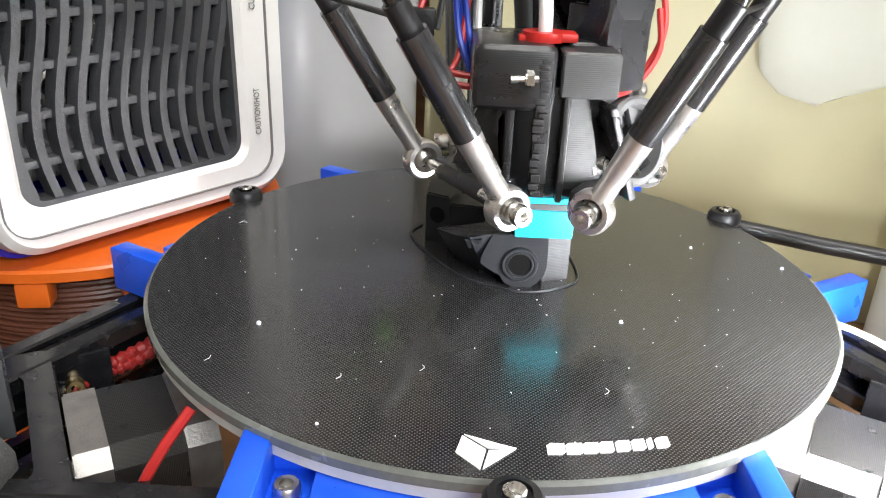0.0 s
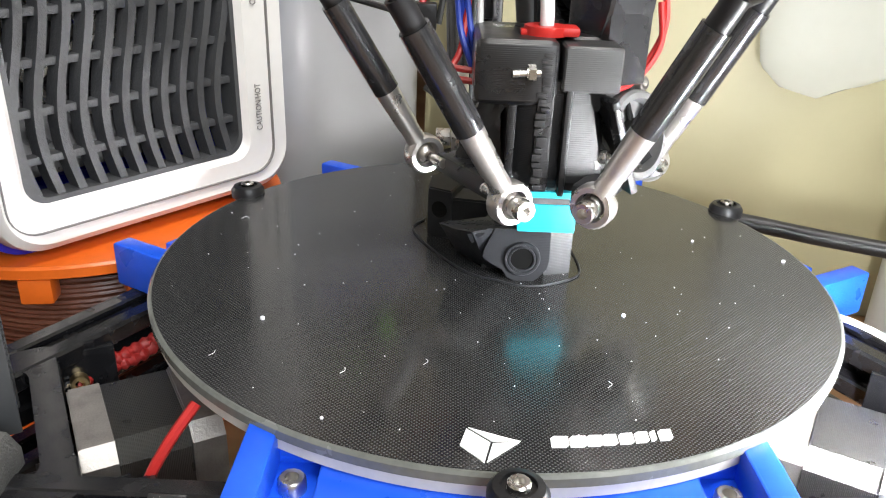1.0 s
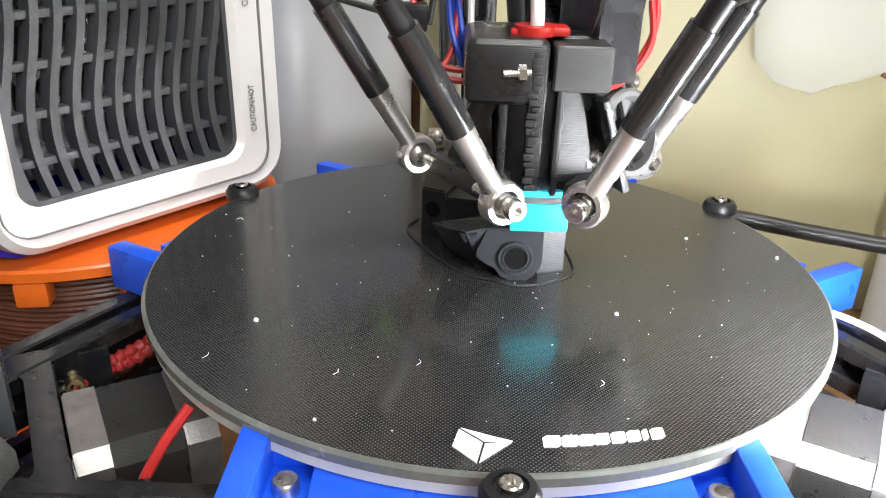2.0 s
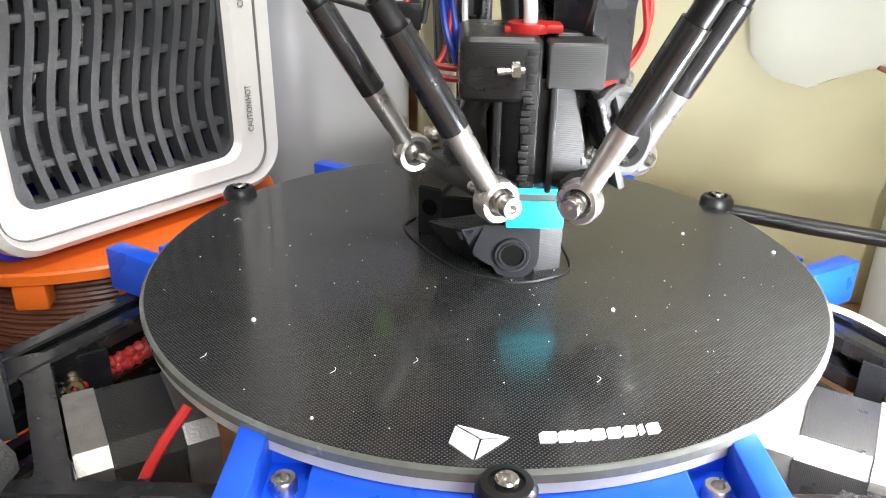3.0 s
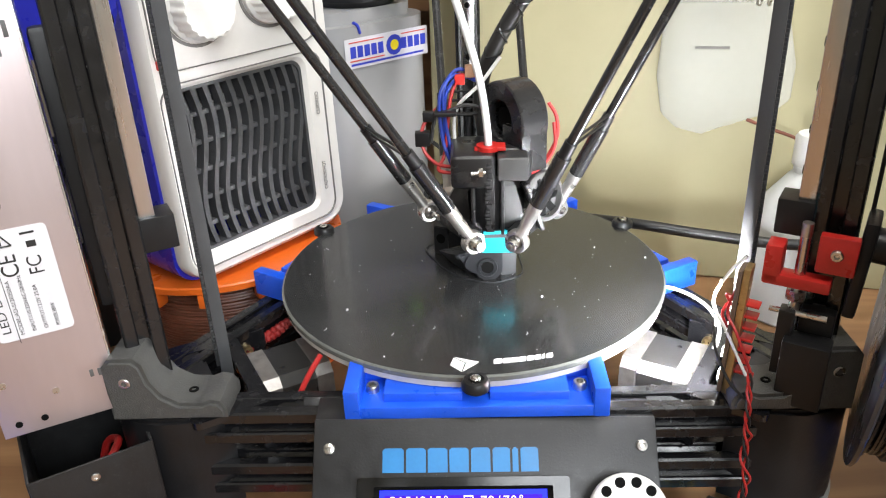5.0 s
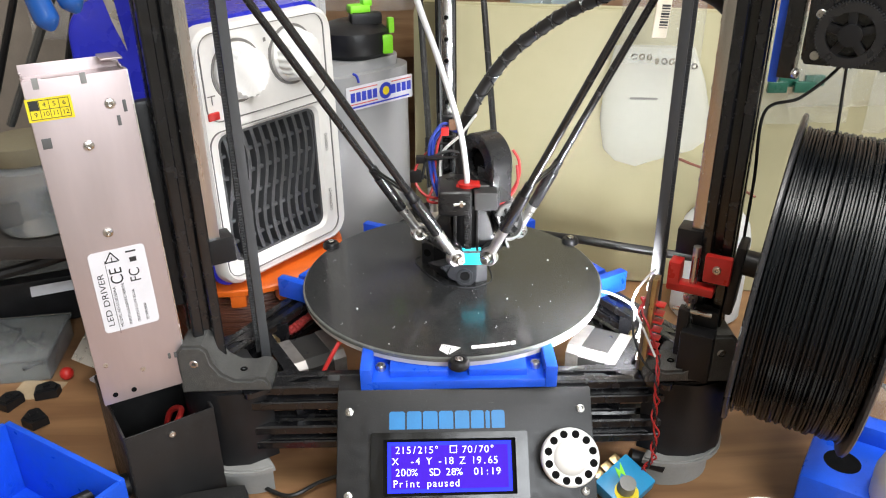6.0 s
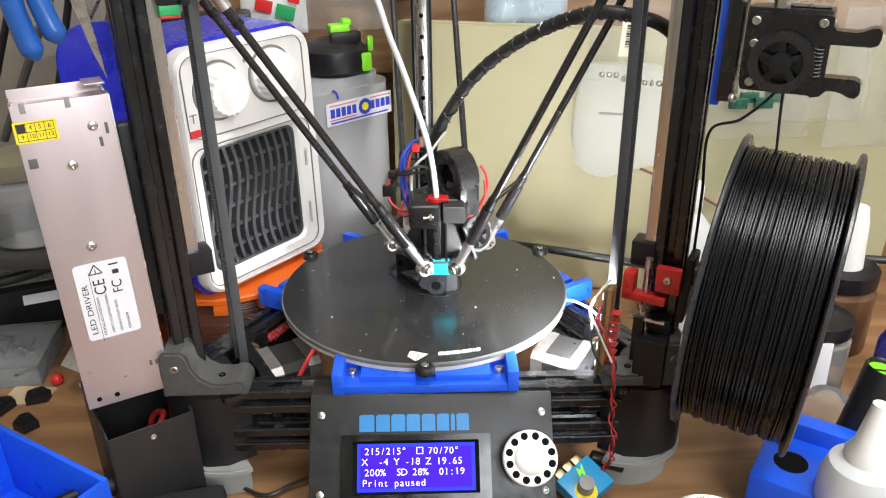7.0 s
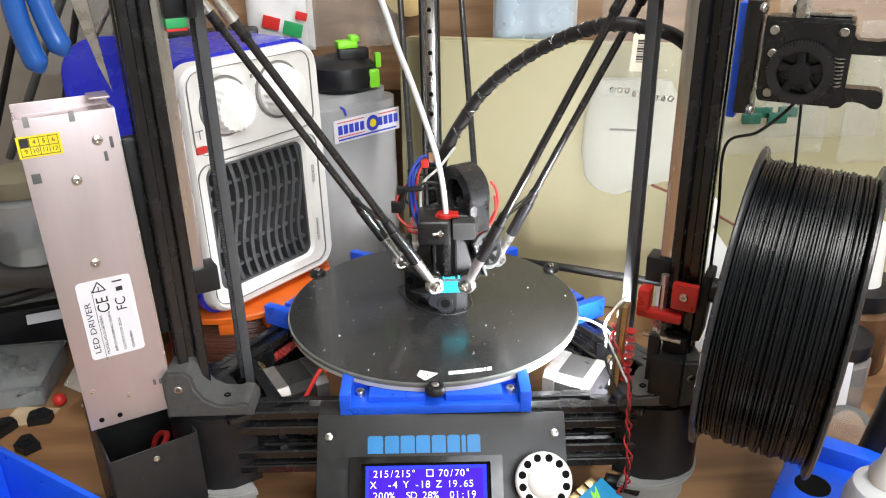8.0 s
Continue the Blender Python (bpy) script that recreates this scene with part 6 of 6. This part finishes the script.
part("coin", quick(cy, (-0.01, -0.004, 0.060), (-0.01, -0.007, 0.060), 0.010), M_BRASS, pk)

# ---- right of the printer on the bench ----


def jar(m, r, h, label, lid, body):
    t = thing("jar", m, label, "jar")
    part("glass", quick(lathe, [(0.0, 0.0), (r * 0.94, 0.0), (r, 0.003), (r, h * 0.72), (r * 0.82, h * 0.80), (r * 0.82, h * 0.84), (0.0, h * 0.84)], 32), body, t)
    part("lid", quick(lathe, [(0.0, h * 0.80), (r * 0.95, h * 0.80), (r * 0.97, h * 0.82), (r * 0.97, h * 0.99), (r * 0.93, h), (0.0, h)], 32), lid, t, "black screw lid")
    return t


jar(pose(0.352, 0.005, ZT), 0.030, 0.072, "clear glass jar with black lid on the bench", M_BLACK, M_CLEAR)
jar(pose(0.405, 0.075, ZT), 0.034, 0.085, "dark glass jar with white top on the bench", M_BLACK, mat("amber_glass", (0.12, 0.06, 0.03), 0.15, spec=0.6))
bm = quick(lathe, [(0.0, 0), (0.017, 0), (0.014, 0.045), (0.011, 0.060), (0.0, 0.06)], 24)
single("white_nozzle", bm, M_KNOB, pose(0.405, 0.075, ZT + 0.0855), "white tapered cap on the dark jar", "cap")
bm = quick(lathe, [(0.0, 0), (0.016, 0), (0.018, 0.003), (0.018, 0.034), (0.014, 0.040), (0.0, 0.040)], 24)
single("pale_tub", bm, M_CLEAR, pose(0.332, -0.070, ZT), "small milky plastic tub on the bench", "tub")
bm = quick(bx, (0, 0, 0.03), (0.07, 0.004, 0.06), 0.0005)
single("white_card", bm, M_STICKER, pose(0.318, -0.020, ZT, -8, 0, -20), "white card leaning behind the blue holder", "card")
hold = thing("blue_holder", pose(0.290, -0.150, ZT, 0, 0, -35), "blue printed bench holder with round holes", "holder")
bm = bmesh.new()
bx(bm, (0, 0, 0.018), (0.085, 0.075, 0.036), 0.003)
bx(bm, (0.0, 0.030, 0.040), (0.085, 0.016, 0.020), 0.003)
part("block", bm, M_BLUE, hold)
# black discs on the solid block imitate the holes' dark insides
for x in (-0.02, 0.022):
    part("hole", quick(cy, (x, -0.008, 0.0355), (x, -0.008, 0.0364), 0.012, seg=28), M_DARK, hold)
bt = thing("glue_bottle", pose(0.296, -0.185, ZT + 0.010), "milky squeeze bottle with tapered white nozzle", "bottle")
part("body", quick(lathe, [(0.0, 0), (0.024, 0), (0.026, 0.003), (0.026, 0.045), (0.022, 0.058), (0.012, 0.064), (0.0, 0.064)], 32), M_MILKY, bt)
part("nozzle", quick(lathe, [(0.0, 0.060), (0.014, 0.060), (0.0145, 0.068), (0.010, 0.076), (0.0055, 0.104), (0.0050, 0.107), (0.0, 0.107)], 28), M_KNOB, bt, "tapered white nozzle")
tb = thing("black_tube", pose(0.325, -0.118, ZT + 0.010, 0, 10, 0), "upright black tube with lime green end", "tube")
part("barrel", quick(lathe, [(0.0, 0), (0.014, 0), (0.015, 0.002), (0.0150, 0.088), (0.0138, 0.090), (0.0125, 0.088), (0.0125, 0.084), (0.0, 0.084)], 32), M_BLACK, tb)
part("end", quick(lathe, [(0.0, 0.083), (0.0122, 0.083), (0.0122, 0.0865), (0.0, 0.0865)], 28), M_LIME, tb, "lime green end disc")
part("slit", quick(bx, (0, 0, 0.0870), (0.021, 0.0016, 0.0006), 0), M_BLACK, tb)
bm = quick(lathe, [(0.0, 0), (0.030, 0), (0.034, 0.01), (0.034, 0.055), (0.028, 0.07), (0.016, 0.076), (0.016, 0.09), (0.0, 0.09)], 32)
single("blue_bottle", bm, M_HEATER_BLUE, pose(0.428, -0.030, ZT), "blue plastic bottle with clear cap on the bench", "bottle")
bm = bmesh.new()
for k in range(4):
    pipe(bm, [(0.345 + 0.004 * k, -0.135, 0.060), (0.352 + 0.005 * k, -0.145, 0.040), (0.358 + 0.006 * k, -0.16, 0.020), (0.37 + 0.004 * k, -0.19, 0.012)], 0.0018, 8)
single("grey_wires", bm, M_GREY_BRACKET, pose(0, 0, 0), "grey bent wires on the bench", "wires")

# drinks can, dimmer with its battery clip
cn = thing("drink_can", pose(0.1655, -0.262, ZT), "silver drinks can with ring pull on the bench", "can")
part("can_body", quick(lathe, [(0.0, 0.0), (0.025, 0.0), (0.031, 0.006), (0.031, 0.078), (0.0265, 0.0885), (0.0275, 0.0915), (0.0268, 0.0925), (0.0255, 0.0915), (0.0245, 0.0875), (0.0, 0.0875)], 48), M_ALU, cn)
bm = bmesh.new()
lathe(bm, [(0.0062, 0.0), (0.0088, 0.0), (0.0088, 0.0012), (0.0062, 0.0012), (0.0062, 0.0)], 24, pose(0.010, 0.002, 0.0892))
bx(bm, (0.0, 0.0, 0.0898), (0.012, 0.008, 0.0012), 0.0004)
lathe(bm, [(0.0, 0.0), (0.0025, 0.0), (0.0020, 0.0015), (0.0, 0.0018)], 16, pose(0, 0, 0.0898))
part("ring_pull", bm, M_STEEL, cn)
part("score_line", quick(lathe, [(0.018, 0.0875), (0.019, 0.0880), (0.0195, 0.0875)], 40), M_STEEL, cn)

DM = pose(0.120, -0.139, 0.022, 18, -12, 38)
dim = thing("dimmer", DM, "blue dimmer box with grey knob beside the printer", "dimmer")
part("case", quick(bx, (0, 0, 0), (0.034, 0.028, 0.012), 0.0015), M_PCB_BLUE, dim)
part("knob", quick(lathe, [(0.0, 0.006), (0.0062, 0.006), (0.0058, 0.0155), (0.0, 0.016)], 20, pose(-0.005, -0.004, 0)), M_GREY_BRACKET, dim)
part("dial_mark", quick(lathe, [(0.0, 0.006), (0.0085, 0.006), (0.0085, 0.0064), (0.0, 0.0064)], 24, pose(-0.006, -0.006, 0)), M_YELLOW, dim)
bm = bmesh.new()
prism(bm, [(-0.002, 0.004), (0.002, 0.012), (0.003, 0.008), (0.008, 0.012), (0.003, 0.002), (0.002, 0.006)], 0.006, 0.0064)
part("bolt_mark", bm, M_LIME, dim)
bm = bmesh.new()
for k in range(3):
    bx(bm, (-0.010 + 0.009 * k, 0.0165, 0.001), (0.0075, 0.006, 0.008), 0.0006)
part("terminal", bm, M_BRASS, dim)
part("socket", quick(cy, (0.021, 0.012, 0.0), (0.036, -0.008, -0.004), 0.0055, seg=18), M_BLACK, dim)

# ---- left of the printer on the bench ----
bx_t = thing("open_box", pose(-0.2115, -0.112, ZT, 0, 0, 33), "open black metal box standing under the power supply", "box")
W_, D_, HH = 0.058, 0.085, 0.084
for c, s in (((0, -D_ / 2, HH / 2), (W_, 0.0016, HH)), ((0, D_ / 2, HH / 2), (W_, 0.0016, HH)), ((-W_ / 2, 0, HH / 2), (0.0016, D_ - 0.002, HH)), ((W_ / 2, 0, HH / 2), (0.0016, D_ - 0.002, HH)), ((0, 0, 0.001), (W_, D_, 0.0016))):
    part("sheet", quick(bx, c, s, 0.0004), M_LCD_CASE, bx_t)
screw(bx_t, (0.0, -D_ / 2 - 0.0008, HH - 0.009), (0, -1, 0), 0.0022, 0.001)
bm = bmesh.new()
pipe(bm, [(0.0, 0.0, 0.03), (0.010, 0.008, 0.055), (0.016, -0.006, 0.065), (0.006, -0.016, 0.058), (0.0, -0.004, 0.04)], 0.0022, 8)
part("red_lead", bm, M_RED_WIRE, bx_t)
bm = bmesh.new()
cy(bm, (-0.030, -0.02, 0.03), (-0.052, -0.02, 0.034), 0.0085, 0.0065, 18)
cy(bm, (-0.052, -0.02, 0.034), (-0.075, -0.02, 0.032), 0.0045, 0.004, 14)
part("grommet", bm, M_BLACK, bx_t)
bm = bmesh.new()
bx(bm, (0, 0, 0.012), (0.075, 0.034, 0.024), 0.006)
zb = thing("black_pouch", pose(-0.180, -0.162, ZT, 0, 0, 12), "black fabric pouch with white stripes on the bench", "pouch")
part("cloth", bm, mat("black_cloth", (0.009, 0.009, 0.009), 0.75, bump=0.6, bscale=700), zb)
for k in range(4):
    part("stripe", quick(bx, (0.012 + 0.0055 * k, -0.0150, 0.021), (0.0018, 0.002, 0.008), 0, pose(0, 0, 0)), M_STICKER, zb)
plug = thing("red_plug", pose(-0.118, -0.154, ZT, 0, 0, 4), "red plastic connector with white leads on the bench", "connector")
part("shell", quick(bx, (0, 0, 0.0065), (0.024, 0.014, 0.013), 0.0012), M_RED, plug, "glossy red shell")
for pts in ([(-0.011, 0.0, 0.006), (-0.022, 0.001, 0.005), (-0.036, -0.005, 0.003), (-0.050, -0.014, 0.002)], [(0.011, 0.002, 0.006), (0.022, 0.004, 0.006), (0.036, -0.001, 0.004), (0.046, -0.014, 0.002)]):
    part("lead", quick(pipe, pts, 0.0016, 8), M_WHITE_WIRE, plug)
bm = quick(pipe, [(-0.145, -0.118, ZT + 0.002), (-0.120, -0.132, ZT + 0.004), (-0.098, -0.120, ZT + 0.006), (-0.070, -0.104, ZT + 0.003)], 0.0016, 8)
single("thin_black_cable", bm, M_BLACK_WIRE, pose(0, 0, 0), "thin black cable lying on the bench under the base", "cable")
crate = thing("blue_crate", pose(-0.287, -0.182, ZT, 0, 0, -31), "bright blue printed crate with cut-out handle", "crate")
bm = bmesh.new()
CW, CD, CH = 0.120, 0.085, 0.062
for c, s in (((0, CD / 2, CH / 2), (CW, 0.004, CH)), ((0, -CD / 2, CH / 2), (CW, 0.004, CH)), ((-CW / 2, 0, CH / 2), (0.004, CD - 0.004, CH)), ((0, 0, 0.002), (CW, CD, 0.004))):
    bx(bm, c, s, 0.0008)
frame_ring(bm, rounded(CD - 0.004, CH, 0.001, 3), [(x, z + 0.006) for x, z in rounded(0.046, 0.022, 0.006, 3)], -0.002, 0.002, Matrix.Translation((CW / 2, 0, CH / 2)) @ pose(0, 0, 0, 0, 0, 90))
bx(bm, (0, -CD / 2 - 0.004, CH - 0.010), (0.070, 0.006, 0.010), 0.001)
part("shell", bm, M_BLUE, crate)
part("stamp", quick(bx, (CW / 2 - 0.02, CD / 2 + 0.0022, CH - 0.018), (0.008, 0.0006, 0.010), 0.0002), M_HEATER_BLUE, crate)


def tray(m, w, d, h, label, seed):
    """A clear lidded tray with screws and bits in it."""
    r = random.Random(seed)
    t = thing("parts_tray", m, label, "tray")
    for c, s in (((0, -d / 2, h / 2), (w, 0.002, h)), ((0, d / 2, h / 2), (w, 0.002, h)), ((-w / 2, 0, h / 2), (0.002, d, h)), ((w / 2, 0, h / 2), (0.002, d, h)), ((0, 0, 0.001), (w, d, 0.002)), ((0, 0, h / 2), (0.0016, d, h * 0.9))):
        part("wall", quick(bx, c, s, 0.0005), M_CLEAR, t)
    bm = bmesh.new()
    bx(bm, (0, 0, h + 0.0015), (w + 0.006, d + 0.006, 0.003), 0.001)
    part("lid", bm, M_CLEAR, t, "clear lid")
    for k in range(34):
        bm = bmesh.new()
        a = r.uniform(0, 180)
        o = Vector((r.uniform(-w, w) * 0.42, r.uniform(-d, d) * 0.40, 0.006 + 0.014 * r.random()))
        v = Vector((math.cos(a), math.sin(a), r.uniform(-0.2, 0.2)))
        cy(bm, o, o + v * 0.016, 0.0014, seg=8)
        cy(bm, o, o - v * 0.003, 0.0032, seg=8)
        part("bolt", bm, M_STEEL if k % 2 else M_BLACK, t)
    return t


tray(pose(-0.430, 0.185, ZT + 0.052, 0, 0, 20), 0.15, 0.11, 0.032, "clear plastic tray of loose screws on a black box", 5)
bm = quick(bx, (0, 0, 0.025), (0.16, 0.12, 0.050), 0.003)
single("black_box", bm, M_BLACK, pose(-0.425, 0.180, ZT, 0, 0, 20), "black box holding the clear screw tray", "box")
tray(pose(-0.425, 0.055, ZT, 0, 0, 8), 0.12, 0.075, 0.022, "shallow clear tray on the bench", 6)
bm = quick(bx, (0, 0, 0.030), (0.060, 0.050, 0.060), 0.002)
single("small_black_box", bm, M_BLACK, pose(-0.318, 0.105, ZT, 0, 0, 25), "small black box with pale label behind the power supply", "box")
bm = quick(bx, (0, 0, 0), (0.040, 0.001, 0.010), 0.0002)
single("pale_label", bm, M_STICKER, pose(-0.388, 0.118, 0.052, -30, 0, 22), "pale printed label strip on the black box", "label")
bm = bmesh.new()
prism(bm, [(-0.02, -0.014), (0.02, -0.010), (0.022, 0.012), (-0.018, 0.016)], 0, 0.001)
single("cardboard", bm, mat("card_brown", (0.50, 0.38, 0.24), 0.7), pose(-0.365, 0.008, ZT), "torn piece of brown cardboard on the bench", "cardboard")
for x, y, a in ((-0.352, 0.002, 20), (-0.378, -0.012, 70), (-0.345, -0.038, 140)):
    bm = bmesh.new()
    prism(bm, [(-0.010, -0.007), (0.008, -0.008), (0.011, 0.0), (0.004, 0.009), (-0.009, 0.006)], 0, 0.009, 0.002)
    cy(bm, (0.0, 0.0, 0.009), (0.0, 0.0, 0.011), 0.003)
    single("black_bit", bm, M_BLACK, pose(x, y, ZT + 0.001, 0, 0, a), "small black plastic part on the cardboard", "plastic part", "plastic parts on the bench")
bm = bmesh.new()
bmesh.ops.create_uvsphere(bm, u_segments=18, v_segments=12, radius=0.006)
single("red_ball", bm, M_RED, pose(-0.345, 0.026, ZT + 0.006), "small red plastic ball on the bench", "ball")
bm = quick(bx, (0, 0, 0), (0.028, 0.020, 0.003), 0.0005)
single("white_label", bm, M_STICKER, pose(-0.305, 0.020, ZT + 0.004, 0, 0, -30), "white paper slip on the bench", "paper")
bm = quick(pipe, [(-0.52, 0.02, 0.10), (-0.44, 0.06, 0.09), (-0.37, 0.085, 0.098), (-0.315, 0.10, 0.115), (-0.27, 0.12, 0.13)], 0.0052, 10)
single("black_cable", bm, M_BLACK_WIRE, pose(0, 0, 0), "thick black cable crossing the bench", "cable")
bm = quick(bx, (0, 0, 0), (0.004, 0.05, 0.045), 0.001)
single("red_plastic", bm, M_RED, pose(-0.268, 0.012, 0.075, 20, 10, 20), "red plastic offcut behind the power supply", "plastic")
bm = quick(bx, (0, 0, 0), (0.075, 0.001, 0.030), 0.0003)
single("metal_blade", bm, M_ALU, pose(-0.290, 0.0, 0.050, -50, 0, -30), "thin bare metal strip behind the power supply", "metal strip")
jar(pose(-0.345, 0.055, 0.150), 0.034, 0.075, "clear jar with dull olive lid standing on the shelf", mat("olive_lid", (0.16, 0.14, 0.09), 0.6), M_CLEAR)
bm = quick(bx, (0, 0, 0), (0.26, 0.16, 0.012), 0.002)
single("small_shelf", bm, mat("shelf_dark", (0.03, 0.027, 0.025), 0.6), pose(-0.385, 0.09, 0.142), "small dark shelf board behind the power supply", "shelf")
bm = bmesh.new()
for x in (-0.495, -0.275):
    bx(bm, (x, 0.15, 0.072), (0.012, 0.012, 0.128), 0.001)
single("shelf_leg", bm, M_BLACK, pose(0, 0, 0), "black legs under the small shelf", "shelf leg")
rb = random.Random(21)
for k in range(22):
    x, y = -0.48 + rb.random() * 0.16, 0.06 + rb.random() * 0.08
    bm = bmesh.new()
    if k % 3:
        bx(bm, (0, 0, 0.011), (0.03, 0.022, 0.022), 0.004)
    else:
        lathe(bm, [(0.0, 0), (0.014, 0), (0.016, 0.004), (0.014, 0.018), (0.006, 0.022), (0, 0.022)], 16)
    single("dark_part", bm, (M_BLACK, M_GREY_PRINT, M_DARK)[k % 3], pose(x, y, 0.149, 0, 0, rb.uniform(0, 180)), "dark plastic workshop part on the shelf", "part", "parts on the shelf")
# tools hanging in the upper corner: pliers, blade, rods; blue disc
pl = thing("pliers", pose(-0.206, -0.150, 0.345), "pliers with blue dipped grips hanging above the power supply", "pliers")
for pts in ([(0.0, 0, 0.0), (-0.004, 0, 0.014), (-0.007, 0, 0.035), (-0.006, 0.001, 0.07), (-0.002, 0.002, 0.11)], [(0.013, 0.004, 0.008), (0.008, 0.004, 0.022), (0.004, 0.004, 0.040), (-0.001, 0.004, 0.07), (-0.006, 0.004, 0.11)]):
    part("grip", quick(pipe, pts, lambda u: 0.0064 * min(1.0, math.sqrt(max(u, 0.004) / 0.10)) - 0.001 * u, 16), M_PLIER, pl, "glossy blue dipped grip")
part("jaw", quick(bx, (-0.003, 0.002, 0.125), (0.016, 0.008, 0.05), 0.003), M_STEEL, pl)
bm = bmesh.new()
prism(bm, [(0.0040, -0.004), (0.0005, 0.010), (-0.0040, 0.040), (-0.0060, 0.10), (0.0030, 0.10), (0.0035, 0.030)], -0.0005, 0.0005)
single("steel_blade", bm, M_STEEL, pose(-0.1745, -0.150, 0.338, 90, -4, 10), "pointed steel blade hanging beside the pliers", "blade")
dsc = quick(prism, rounded(0.068, 0.080, 0.026, 8), -0.003, 0.003, 0.001)
bmesh.ops.transform(dsc, matrix=pose(0, 0, 0, 90, 0, 0), verts=dsc.verts)
single("blue_plate", dsc, M_HEATER_BLUE, pose(-0.218, -0.025, 0.306, 0, 0, 25), "dark blue rounded plastic plate hung behind the power supply", "plate")
for k in range(7):
    bm = quick(cy, (0, 0, 0), (0.0, 0.0, 0.34), 0.0028 + 0.0006 * (k % 3), seg=10)
    single("tool_rod", bm, (M_STEEL, M_BLACK, M_GREY_PRINT)[k % 3], pose(-0.47 + 0.024 * k, 0.18 + 0.01 * (k % 2), 0.20, 8, 22 + 5 * (k % 4), 0), "thin metal rod leaning in the corner", "rod", "rods in the corner")
bm = quick(pipe, [(-0.345, 0.10, 0.245), (-0.29, 0.09, 0.285), (-0.23, 0.085, 0.345), (-0.19, 0.08, 0.40)], 0.0022, 8)
single("straw", bm, mat("bamboo", (0.45, 0.34, 0.18), 0.5), pose(0, 0, 0), "thin bamboo skewer leaning behind the tower", "skewer")
bm = quick(bx, (0, 0, 0), (0.10, 0.004, 0.006), 0.001)
single("black_strip", bm, M_BLACK, pose(-0.262, 0.02, 0.282, 0, -18, 0), "black plastic strip behind the power supply", "strip")
bag("clear_bag", pose(-0.33, 0.24, 0.27), 0.16, 0.16, 0.02, M_BAG, "crumpled clear plastic in the back corner", 31, 0.005)
slab("side_board", (-0.62, 0.30, ZT), (-0.25, 0.31, 0.48), mat("corner_board", (0.20, 0.17, 0.14), 0.7))
